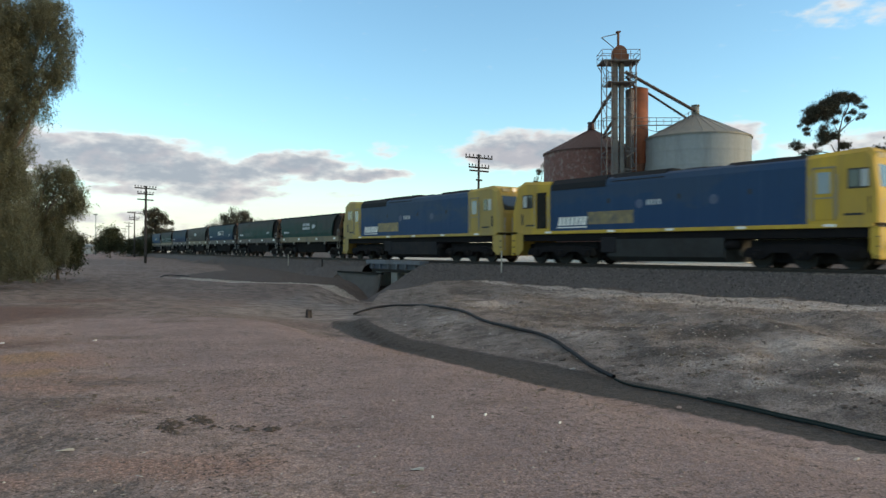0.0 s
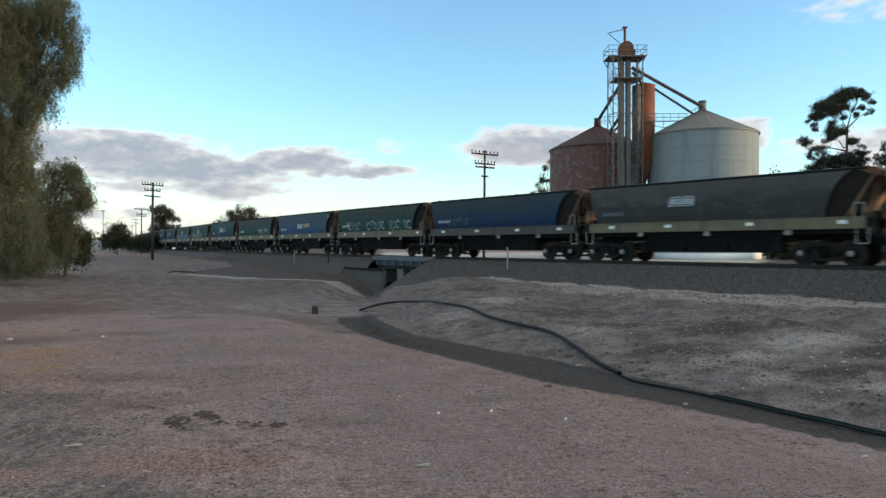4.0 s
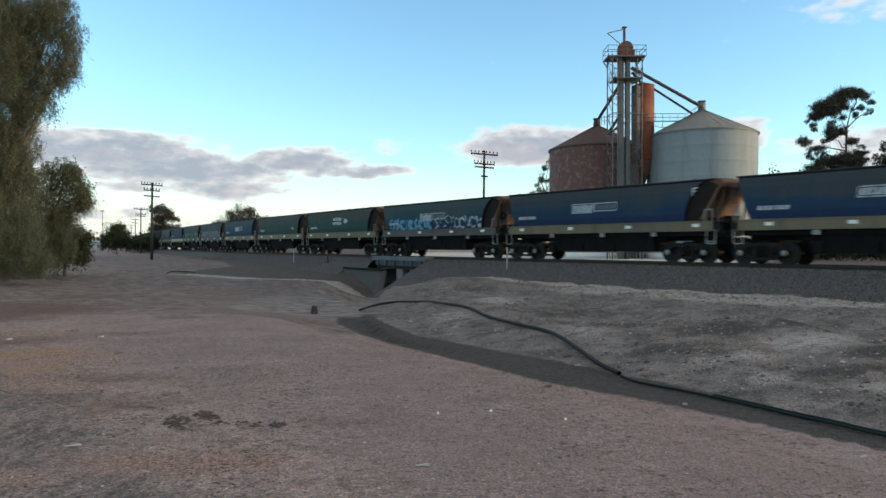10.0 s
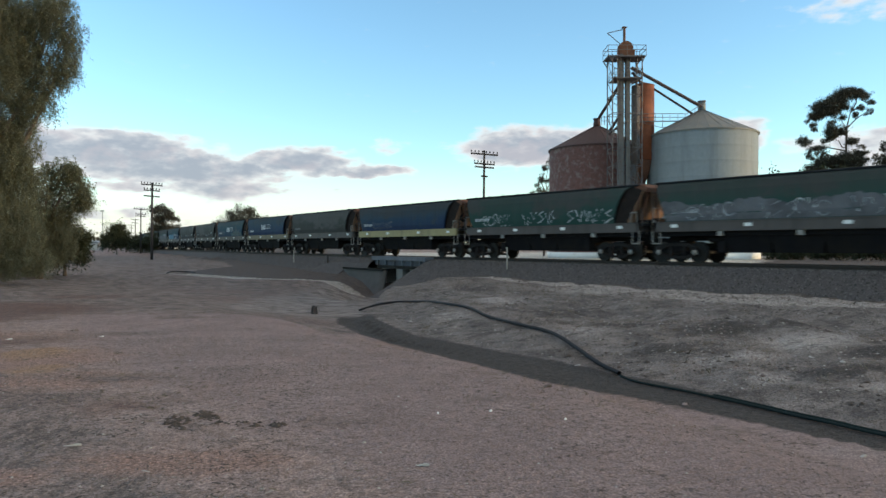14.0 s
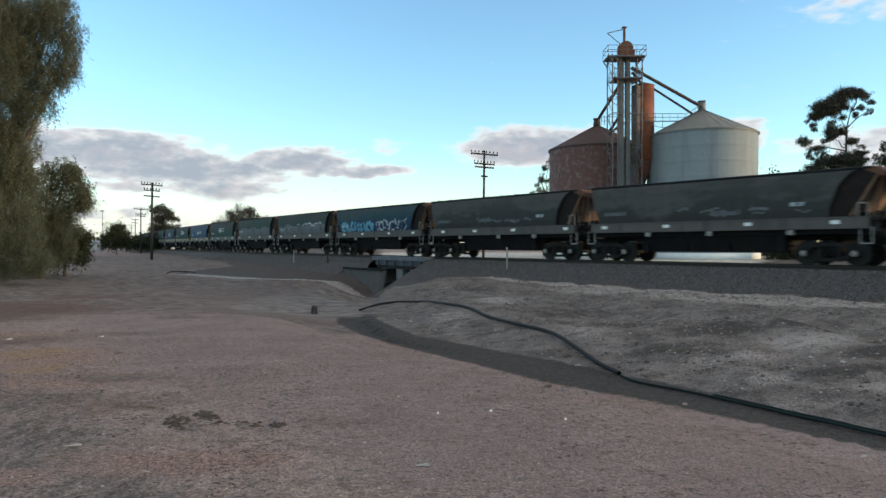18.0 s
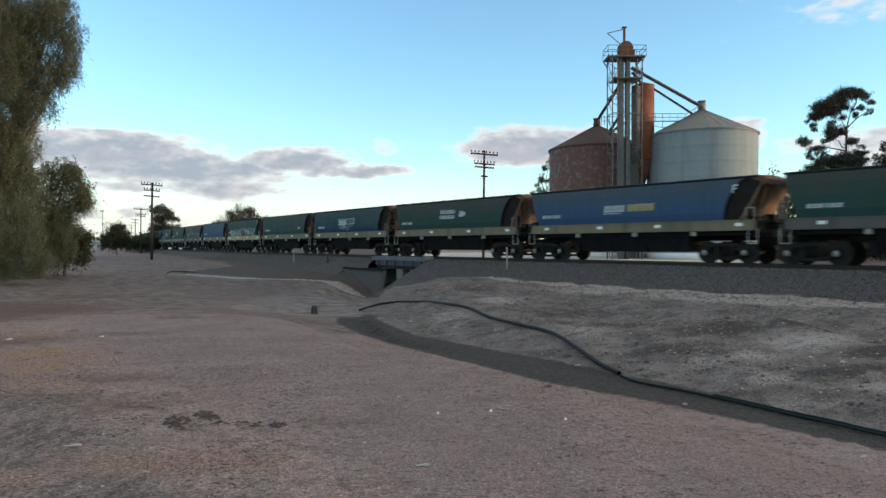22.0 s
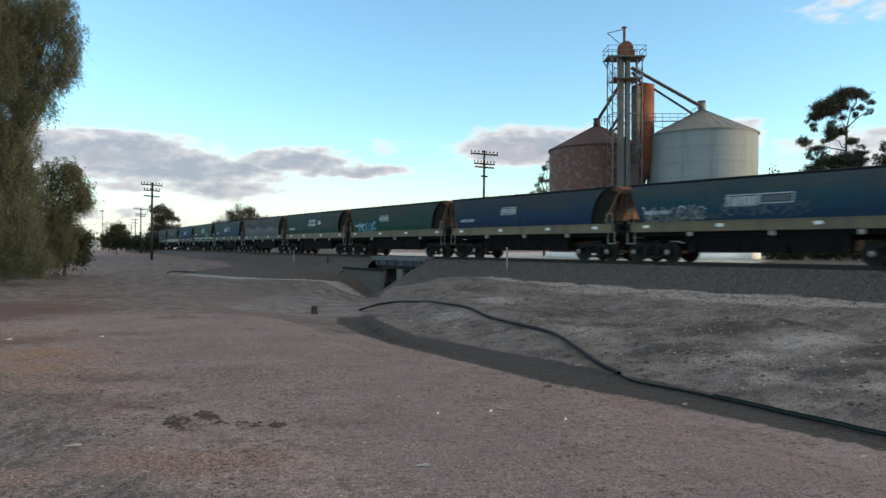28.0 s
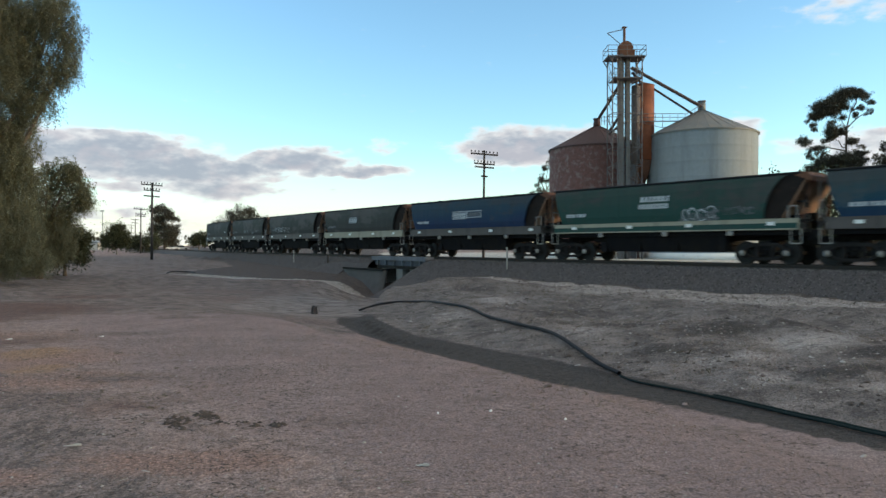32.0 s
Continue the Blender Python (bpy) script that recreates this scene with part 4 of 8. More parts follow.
def clumps_crown(blobs, count, size, rng_, shell=0.55, wide=0.22, clump=0.35):
    """Leaf places in clumps over ellipsoid lobes, denser near their skins."""
    vol = np.array([b[3] * b[4] * b[5] for b in blobs]) ** (2 / 3)
    pos, ax = [], []
    for b, share_ in zip(blobs, vol / vol.sum()):
        m = int(count * share_)
        nc = max(6, m // 26)
        dr = rng_.normal(size=(nc, 3))
        dr /= np.linalg.norm(dr, axis=1, keepdims=True)
        rad = rng_.uniform(shell, 1.0, nc)[:, None] * (1 + 0.18 * rng_.normal(size=(nc, 1)))
        cen = np.array(b[:3]) + dr * rad * np.array(b[3:6])
        per = max(1, m // nc)
        p = np.repeat(cen, per, 0) + rng_.normal(size=(nc * per, 3)) * clump * min(b[3:6]) * 0.5
        a = rng_.normal(size=p.shape) + np.repeat(dr, per, 0) * 0.6 + np.array((0, 0, -0.35))
        a /= np.linalg.norm(a, axis=1, keepdims=True)
        pos.append(p)
        ax.append(a)
    return np.concatenate(pos), np.concatenate(ax)


def limbs(bm, start, ends, r, rng_, bend=0.25):
    """A trunk foot and tapering limbs to each end."""
    for e in ends:
        a = Vector(start)
        e = Vector(e)
        mid = (a + e) / 2 + Vector((rng_.normal() * bend, rng_.normal() * bend, abs(rng_.normal()) * bend))
        bar(bm, a, mid, r, 7, r * 0.7)
        bar(bm, mid, e, r * 0.7, 6, r * 0.25)


def tree(name, x, y, zg, trunk_top, r, ends, blobs, count, size, m, label, seed, wide=0.22, clump=0.35, shell=0.55, category="tree"):
    """Blobs and limb ends in metres from the foot."""
    rg = np.random.default_rng(seed)
    o = tagged(empty(name, pose(x, y, zg)), label, category)
    bm = bmesh.new()
    bar(bm, (0, 0, -0.4), trunk_top, r, 10, r * 0.7)
    part("trunk", bm, M_BARK, o, "", True)
    for e in ends:
        bm = bmesh.new()
        limbs(bm, trunk_top, [e], r * 0.55, rg)
        part("limb", bm, M_BARK, o)
    p, a = clumps_crown(blobs, count, size, rg, shell, wide, clump)
    me = leaf_mesh("crown", p, a, size, wide, rg)
    me.materials.append(m)
    c = new("crown", me)
    c.parent = o
    return o


def px_blobs(items, cx, d, zg):
    """Lobes given by where they are seen: x, y, half width, half height; depth taken as the half width."""
    kk = d / 1218
    out = []
    for x_, y_, hw, hh in items:
        out.append(((x_ - cx) * kk, 0, (434.5 - y_) * kk + 0.78 - zg, hw * kk, max(hw, hh) * 0.8 * kk, hh * kk))
    return out


# big weeping pepper tree
rg = np.random.default_rng(5)
PD = 34.0
PX, PZ = px_x(-70, PD), -0.95
pepper = tagged(empty("pepper_tree", pose(PX, PD, PZ)), "large pepper tree with drooping olive-green foliage", "tree")
bm = bmesh.new()
loft(bm, [[(f * math.cos(a) + ox, f * math.sin(a), z) for a in np.linspace(0, 6.283, 13)[:-1]] for z, f, ox in ((-0.3, 0.62, 0), (0.4, 0.45, 0.02), (1.5, 0.38, 0.08), (2.6, 0.36, 0.2))])
part("trunk", bm, M_BARK, pepper, "", True)
k = PD / 1218
lobes = px_blobs([(-60, 60, 130, 90), (35, 25, 62, 48), (96, 30, 40, 30), (124, 58, 24, 34), (120, 96, 24, 34), (96, 130, 34, 34), (58, 172, 40, 40), (40, 95, 60, 50), (0, 150, 72, 95), (14, 235, 46, 60), (-40, 250, 90, 120), (14, 318, 42, 75),
                  (-50, 360, 90, 90), (30, 400, 48, 52), (-20, 20, 120, 80), (98, 4, 34, 22), (20, 450, 60, 34), (-50, 450, 70, 40), (60, 455, 34, 26), (30, 285, 44, 50)], -70, PD, PZ)
for e in lobes[1:8]:
    bm = bmesh.new()
    limbs(bm, (0.2, 0, 2.5), [e[:3]], 0.15, rg, 0.4)
    part("limb", bm, M_BARK, pepper)


def weeping(lobes_, rg_, per_area, drop):
    """Hanging sprays: bunches of leafy strands that fall from clustered starts over each lobe."""
    pos_, ax_ = [], []
    for lb in lobes_:
        nb = max(6, int(per_area * (lb[3] * lb[5]) ** 0.9))
        dr = rg_.normal(size=(nb, 3))
        dr /= np.linalg.norm(dr, axis=1, keepdims=True)
        bunch = np.array(lb[:3]) + dr * ((rg_.uniform(0.3, 1.0, nb) + np.where(rg_.random(nb) < 0.15, 0.22, 0.0))[:, None]) * np.array((lb[3], lb[4], lb[5]))
        for c0 in bunch:
            for q in range(rg_.integers(5, 10)):
                s0 = c0 + rg_.normal(size=3) * np.array((0.17, 0.17, 0.12))
                l0 = rg_.uniform(0.25, 1.0) * drop
                nn = int(9 + l0 * 22)
                tt = np.linspace(0, 1, nn)
                sway = rg_.normal(size=2) * 0.14
                pos_.append(np.stack([s0[0] + sway[0] * tt ** 2 + rg_.normal(size=nn) * 0.035, s0[1] + sway[1] * tt ** 2 + rg_.normal(size=nn) * 0.035, s0[2] + 0.12 * np.sin(3.1 * tt) - l0 * tt], 1))
                v = rg_.normal(size=(nn, 3)) * 0.75 + np.array((0, 0, -0.6))
                ax_.append(v / np.linalg.norm(v, axis=1, keepdims=True))
    return np.concatenate(pos_), np.concatenate(ax_)


pos, ax = weeping(lobes, rg, 60, 1.05)
keep = pos[:, 2] > 0.05 + 0.15 * np.sin(pos[:, 0] * 2.3)
me = leaf_mesh("crown", pos[keep], ax[keep], 0.095, 0.17, rg)
me.materials.append(M_PEPPER)
ob = new("crown", me)
ob.parent = pepper

# lower pepper tree behind it, and dark shrub under both
YX, YD, YZ = px_x(70, 40), 40.0, -0.95
young = tagged(empty("pepper_tree", pose(YX, YD, YZ)), "young pepper tree with thin feathery grey-green foliage", "tree")
bm = bmesh.new()
bar(bm, (0, 0, -0.4), (0.2, 0, 2.4), 0.2, 10, 0.14)
part("trunk", bm, M_BARK, young, "", True)
ylobes = px_blobs([(100, 306, 28, 24), (132, 326, 22, 26), (80, 335, 42, 36), (118, 296, 18, 16), (146, 346, 14, 24), (128, 300, 14, 14), (55, 375, 50, 50), (126, 368, 24, 26), (60, 410, 50, 52), (20, 425, 50, 46), (104, 385, 30, 34), (80, 440, 40, 30), (140, 352, 16, 18), (110, 440, 26, 24), (100, 410, 36, 30), (154, 336, 12, 14), (158, 356, 9, 14), (136, 308, 12, 12)], 70, YD, YZ)
for e in ylobes:
    bm = bmesh.new()
    limbs(bm, (0.2, 0, 2.3), [e[:3]], 0.07, rg, 0.25)
    part("limb", bm, M_BARK, young)
pos, ax = weeping(ylobes, rg, 62, 0.7)
keep = pos[:, 2] > 0.15 + 0.2 * np.sin(pos[:, 0] * 2.3)
me = leaf_mesh("crown", pos[keep], ax[keep], 0.095, 0.17, rg)
me.materials.append(M_PEPPER)
ob = new("crown", me)
ob.parent = young
tree("shrub", px_x(115, 43), 43, -1.0, (0, 0, 1.0), 0.12, [(-0.9, 0, 2.0), (0.7, 0, 2.1), (0, 0.3, 2.7)],
     px_blobs([(108, 438, 36, 36), (132, 424, 24, 30), (70, 440, 36, 34), (150, 424, 13, 16), (30, 445, 45, 30), (140, 450, 20, 22)], 115, 43, -1.0), 34000, 0.13, M_SHRUB, "dense dark green shrub on bare dirt", 9, 0.25, 0.5, 0.35, "shrub")

# gum tree behind the train and others
GD = 95.0


def gum(x_, d, zg, fork, r, lobes_, twigs, count, leaf, label, seed):
    """Open-crowned gum: a forked trunk, thin limbs, and flat ragged leaf plates gathered in lobes."""
    rg_ = np.random.default_rng(seed)
    kk = d / 1218
    o = tagged(empty("gum_tree", pose(px_x(x_, d), d, zg)), label, "tree")

    def at(q, dy=0.0):
        return Vector(((q[0] - x_) * kk, dy, (434.5 - q[1]) * kk + 0.78 - zg))

    bm = bmesh.new()
    bar(bm, (0, 0, -0.4), at(fork), r, 10, r * 0.5)
    part("trunk", bm, M_GUMBARK, o, "", True)
    for run in twigs:
        bm = bmesh.new()
        rr_ = r * 0.42
        dy = rg_.uniform(-1.2, 1.2)
        for n_, (p_, q_) in enumerate(zip(run[:-1], run[1:])):
            bar(bm, at(p_, dy * n_ / len(run)), at(q_, dy * (n_ + 1) / len(run)), rr_, 6, rr_ * 0.65)
            rr_ *= 0.65
        part("limb", bm, M_GUMBARK, o)
    subs = []
    for lx, ly, hw, hh in lobes_:
        m_ = max(4, int(hw * hh / 14))
        for q in range(m_):
            an, f = rg_.uniform(0, 6.283), math.sqrt(rg_.uniform(0, 1)) * 0.8
            c = at((lx + hw * f * math.cos(an), ly + hh * f * math.sin(an)), rg_.uniform(-1, 1) * hw * kk)
            sz = rg_.uniform(0.36, 0.72) * max(7.0, min(hw, hh * 1.6)) * kk
            subs.append((c.x, c.y, c.z, sz, sz, sz * 0.7))
    p, a = clumps_crown(subs, count, leaf, rg_, 0.2, 0.2, 0.9)
    me_ = leaf_mesh("crown", p, a, leaf, 0.2, rg_)
    me_.materials.append(M_GUM)
    c = new("crown", me_)
    c.parent = o
    return o


M_GUMBARK = mat("dark_gum_bark", (0.075, 0.06, 0.052), 0.9, vary=0.25)
gum(1494, GD, -0.65, (1497, 228), 0.26,
    [(1434, 214, 8, 12), (1440, 203, 12, 10), (1452, 194, 14, 9), (1464, 184, 15, 10), (1476, 177, 15, 10), (1490, 171, 15, 11), (1503, 168, 13, 9), (1516, 168, 12, 7), (1528, 174, 9, 7), (1536, 181, 6, 6), (1470, 197, 13, 8), (1486, 190, 13, 7),
     (1457, 205, 8, 5), (1524, 193, 7, 4), (1536, 200, 7, 5), (1513, 206, 6, 4), (1490, 208, 6, 5), (1472, 217, 9, 5), (1442, 229, 5, 4), (1474, 236, 17, 9), (1466, 246, 12, 6), (1485, 232, 9, 7), (1506, 249, 11, 9),
     (1420, 253, 11, 8), (1450, 266, 17, 7), (1436, 276, 9, 9), (1520, 270, 9, 14), (1525, 284, 8, 9), (1488, 284, 22, 13), (1462, 288, 18, 10), (1505, 296, 20, 10), (1440, 300, 12, 10)],
    [[(1497, 262), (1497, 228), (1490, 213), (1480, 197), (1470, 186)], [(1497, 228), (1503, 205), (1508, 188), (1518, 172)], [(1499, 226), (1515, 211), (1528, 202), (1535, 200)], [(1505, 200), (1512, 182), (1508, 172)],
     [(1490, 213), (1486, 200), (1488, 180)], [(1480, 200), (1462, 205), (1450, 200)], [(1497, 240), (1484, 238), (1474, 236)], [(1497, 262), (1487, 262), (1478, 250)], [(1497, 268), (1470, 262), (1440, 260), (1424, 254)],
     [(1497, 255), (1504, 250)], [(1497, 290), (1515, 280), (1521, 272)], [(1497, 280), (1470, 276), (1450, 268)], [(1508, 196), (1522, 190), (1530, 182)]],
    95000, 0.2, "tall gum tree with open umbrella-like dark crown", 21)
tree("gum_tree", px_x(1590, 92), 92, -0.65, (0, 0, 9.0), 0.25, [(-1.5, 0, 13), (1.0, 0, 14)],
     px_blobs([(1566, 262, 8, 10), (1560, 284, 16, 10), (1600, 270, 24, 24)], 1590, 92, -0.65), 2600, 0.42, M_GUM, "gum tree with sparse dark leaf clumps", 22, 0.2, 0.5, 0.35)
gum(962, 90, -0.65, (968, 345), 0.16, [(966, 300, 8, 9), (974, 288, 5, 7), (960, 316, 9, 9), (953, 332, 8, 9), (972, 322, 8, 12), (946, 344, 8, 6), (975, 340, 6, 10), (962, 345, 12, 8)],
    [[(968, 345), (966, 320), (972, 290)], [(968, 345), (958, 325), (962, 306)], [(968, 350), (952, 338), (946, 340)], [(968, 335), (975, 320)], [(966, 322), (956, 318)]], 9000, 0.13, "thin straggly tree with sparse dark leaves", 23)
gum(292, 150, -0.8, (290, 398), 0.3, [(284, 372, 16, 8), (300, 380, 12, 8), (271, 372, 9, 7), (308, 390, 9, 7), (290, 388, 18, 8), (280, 402, 14, 8), (312, 402, 7, 7), (298, 408, 14, 9), (290, 422, 18, 10)],
    [[(290, 398), (284, 384), (284, 374)], [(290, 398), (302, 388)], [(290, 400), (274, 382), (271, 374)], [(290, 405), (308, 394)]], 30000, 0.28, "spreading gum tree beside the distant crossing", 24)
gum(425, 190, -0.8, (428, 405), 0.35, [(432, 374, 16, 9), (444, 372, 10, 6), (410, 384, 14, 9), (390, 396, 13, 10), (450, 384, 15, 9), (474, 388, 12, 6), (492, 392, 9, 6), (430, 396, 30, 12), (460, 398, 24, 10), (400, 408, 22, 10), (440, 412, 40, 10)],
    [[(428, 405), (432, 384)], [(428, 405), (408, 390)], [(428, 405), (452, 388)], [(428, 408), (474, 392), (492, 392)]], 34000, 0.36, "broad dark gum trees behind the railway", 25)
tree("shrub", px_x(207, 120), 120, -0.9, (0, 0, 1.0), 0.15, [(-1, 0, 2.5), (1, 0, 2.5)],
     px_blobs([(207, 418, 21, 22), (192, 426, 13, 16), (221, 426, 11, 16), (208, 406, 12, 9)], 207, 120, -0.9), 17000, 0.24, M_SHRUB, "round dark evergreen shrub beside the road", 26, 0.25, 0.35, 0.4, "shrub")
tree("shrub", px_x(250, 135), 135, -0.9, (0, 0, 1.0), 0.15, [(-1, 0, 2.0), (2, 0, 2.0)],
     px_blobs([(245, 430, 15, 18), (268, 428, 16, 20), (232, 432, 11, 12)], 250, 135, -0.9), 10000, 0.24, M_SHRUB, "low dark shrubs along the railway fence", 27, 0.25, 0.35, 0.4, "shrub")
tree("shrub", px_x(352, 175), 175, -0.8, (0, 0, 1.5), 0.2, [(-1, 0, 3.0), (2, 0, 3.0)],
     px_blobs([(352, 422, 14, 12), (366, 424, 12, 12), (342, 428, 8, 7)], 352, 175, -0.8), 8000, 0.3, M_SHRUB, "dark rounded shrub near the level crossing", 28, 0.25, 0.35, 0.4, "shrub")
# dense scrub beyond the line
for q, (x_, d, hw, top) in enumerate(((1375, 92, 34, 312), (1432, 88, 36, 306), (1490, 90, 40, 296), (1548, 86, 38, 300), (1610, 90, 45, 296), (1700, 86, 60, 292))):
    hh = (460 - top) / 2
    tree("shrub", px_x(x_, d), d, -0.65, (0, 0, 1.5), 0.15, [(-1.2, 0, 3.5), (1.2, 0, 4.0), (0, 0.4, 5.0)],
         px_blobs([(x_, 460 - hh, hw, hh), (x_ - hw * 0.5, 440, hw * 0.6, 40), (x_ + hw * 0.5, 430, hw * 0.6, 45)], x_, d, -0.65), 7000, 0.42, M_SHRUB, "dense dark scrub behind the railway", 60 + q, 0.25, 0.35, 0.4, "shrub")
for q, (x_, d, hw) in enumerate(((1392, 66, 42), (1468, 64, 42), (1540, 62, 42), (1615, 60, 45), (1700, 58, 50), (1790, 56, 50))):
    tree("shrub", px_x(x_, d), d, -0.65, (0, 0, 0.3), 0.05, [(-0.4, 0, 0.6), (0.4, 0, 0.6)],
         px_blobs([(x_ - hw * 0.5, 448, hw * 0.6, 13), (x_ + hw * 0.5, 447, hw * 0.6, 14), (x_, 446, hw * 0.5, 14)], x_, d, -0.65), 5000, 0.2, M_SHRUB, "low dark scrub beside the far side of the railway", 80 + q, 0.25, 0.3, 0.1, "shrub")
# distant woods along the skyline
rg = np.random.default_rng(31)
blobs = []
for x_ in np.arange(-700, 2300, 26):
    d = rg.uniform(330, 420)
    kk = d / 1218
    blobs.append(((x_ + rg.uniform(-10, 10) - 784) * kk, d, 1.0 + rg.uniform(0.5, 2.2), rg.uniform(4, 8), 5, rg.uniform(2.0, 4.2)))
for x_ in (122, 136, 150, 164, 178):
    kk = 230 / 1218
    blobs.append(((x_ - 784) * kk, 230, 2.6 + (2.6 if x_ < 140 else 0), 3.5, 3, 3.5 if x_ < 140 else 2.2))
p, a = clumps_crown(blobs, 26000, 1.0, rg, 0.3, 0.3, 0.5)
me = leaf_mesh("distant_woods", p, a, 1.1, 0.35, rg)
me.materials.append(M_GUM)
tagged(new("distant_woods", me), "distant line of dark trees on the skyline", "trees", kind="stuff")

# ---- things near the far level crossing ----
def far_car(px, py, d, m, label):
    X = px_x(px, d)
    o = tagged(empty("car", pose(X, d, -0.7, 0, 0, 20)), label, "car")
    bm = bmesh.new()
    flat(bm, [(-2.1, 0.35), (2.1, 0.35), (2.1, 0.75), (1.2, 0.9), (-2.0, 0.95)], -0.85, 0.85)
    part("body", bm, m, o)
    bm = bmesh.new()
    flat(bm, [(-1.6, 0.95), (0.9, 0.92), (0.3, 1.42), (-1.2, 1.45)], -0.72, 0.72)
    part("cabin", bm, M_GLASS, o)
    for cx in (-1.3, 1.3):
        for cy in (-0.8, 0.8):
            bm = bmesh.new()
            bar(bm, (cx, cy - 0.1, 0.32), (cx, cy + 0.1, 0.32), 0.32, 10)
            part("wheel", bm, M_BLACK, o)


far_car(305, 432, 205, M_WHITE, "white car waiting at the level crossing")
far_car(322, 432, 215, M_GALV, "silver car waiting at the level crossing")
shed = tagged(empty("shed", pose(px_x(160, 210), 210, -0.8)), "low pale shed beside the road", "shed")
bm = bmesh.new()
box(bm, -3.5, 3.5, -2, 2, 0, 2.2)
part("wall", bm, M_CONC, shed)
bm = bmesh.new()
flat(bm, [(-3.8, 2.2), (3.8, 2.2), (3.6, 2.5), (0, 3.2), (-3.6, 2.5)], -2.3, 2.3)
part("roof", bm, M_GALV, shed)

# ---- stones, litter, grass ----
def heights(x, y):
    """Ground heights under many points."""
    i = np.clip(np.searchsorted(gx, x) - 1, 0, nx - 2)
    j = np.clip(np.searchsorted(gy, y) - 1, 0, ny - 2)
    a, b = (x - gx[i]) / (gx[i + 1] - gx[i]), (y - gy[j]) / (gy[j + 1] - gy[j])
    Z = fz.reshape(ny, nx)
    return (Z[j, i] * (1 - a) + Z[j, i + 1] * a) * (1 - b) + (Z[j + 1, i] * (1 - a) + Z[j + 1, i + 1] * a) * b


def places(n, area, rg_):
    """n plan points inside an area whose last entry accepts arrays."""
    xs, ys = np.zeros(0), np.zeros(0)
    while len(xs) < n:
        x, y = rg_.uniform(area[0], area[1], 2 * n), rg_.uniform(area[2], area[3], 2 * n)
        k_ = area[4](x, y)
        xs, ys = np.concatenate([xs, x[k_]]), np.concatenate([ys, y[k_]])
    return xs[:n], ys[:n]


def scatter_stones(name, n, area, size, m, label, seed, flatness=0.6, long=1.0):
    rg_ = np.random.default_rng(seed)
    base = np.array([(1, 0, 0), (0.3, 0.9, 0), (-0.8, 0.5, 0), (-0.7, -0.6, 0), (0.4, -0.9, 0), (0, 0, 1), (0.1, 0.1, -0.6)])
    fc = np.array([(0, 1, 5), (1, 2, 5), (2, 3, 5), (3, 4, 5), (4, 0, 5), (1, 0, 6), (2, 1, 6), (3, 2, 6), (4, 3, 6), (0, 4, 6)])
    x, y = places(n, area, rg_)
    z = heights(x, y)
    r = size * rg_.uniform(0.4, 1.0, n) ** 2 * np.where(rg_.random(n) < 0.06, 1.6, 1.0)
    an = rg_.uniform(0, 6.28, n)
    j = rg_.uniform(0.7, 1.3, (n, 7, 2))
    bx, by = base[:, 0] * j[:, :, 0] * long, base[:, 1] * j[:, :, 1]
    ca, sa = np.cos(an)[:, None], np.sin(an)[:, None]
    v = np.stack([x[:, None] + r[:, None] * (bx * ca - by * sa), y[:, None] + r[:, None] * (bx * sa + by * ca), z[:, None] + r[:, None] * (base[:, 2] * flatness + 0.1)], 2).reshape(-1, 3)
    f = (fc[None] + 7 * np.arange(n)[:, None, None]).reshape(-1, 3)
    me_ = bpy.data.meshes.new(name)
    me_.from_pydata(v.tolist(), [], f.tolist())
    me_.materials.append(m)
    return tagged(new(name, me_), label, name.replace("_", " "), kind="stuff")


def island_mat(name, a, b, rough=0.9):
    m = bpy.data.materials.new(name)
    m.use_nodes = True
    n, l = m.node_tree.nodes, m.node_tree.links
    bs = n["Principled BSDF"]
    bs.inputs["Roughness"].default_value = rough
    ge = n.new("ShaderNodeNewGeometry")
    mx = n.new("ShaderNodeMix")
    mx.data_type = "RGBA"
    mx.inputs["A"].default_value, mx.inputs["B"].default_value = (*a, 1), (*b, 1)
    l.new(ge.outputs["Random Per Island"], mx.inputs["Factor"])
    l.new(mx.outputs["Result"], bs.inputs["Base Color"])
    return m


M_PEB = island_mat("mixed_pebbles", (0.09, 0.071, 0.065), (0.26, 0.207, 0.192))
M_PALESTONE = island_mat("pale_stones", (0.22, 0.205, 0.185), (0.42, 0.40, 0.37))
M_CLOD = island_mat("dark_bark_litter", (0.035, 0.028, 0.024), (0.08, 0.062, 0.05))
M_BALSTONE = island_mat("ballast_stones", (0.032, 0.029, 0.029), (0.15, 0.137, 0.134))


def on_dirt(x, y):
    d, s_ = ditch_dist(x, y)
    return (s_ < 0) & (d > 1.2) & (np.abs(x) < 0.75 * y)


def patchy(fn, scale, seed, lim):
    """Keeps only the places of an area where a slow noise is high."""
    return lambda x, y: fn(x, y) & (vnoise(x, y, scale, seed) > lim)


def on_bank(x, y):
    d, s_ = ditch_dist(x, y)
    return (s_ > 0) & (d > 0.9) & (x > -1.5) & (x < 0.75 * y) & (plan_su(x, y)[1] > 3.8)


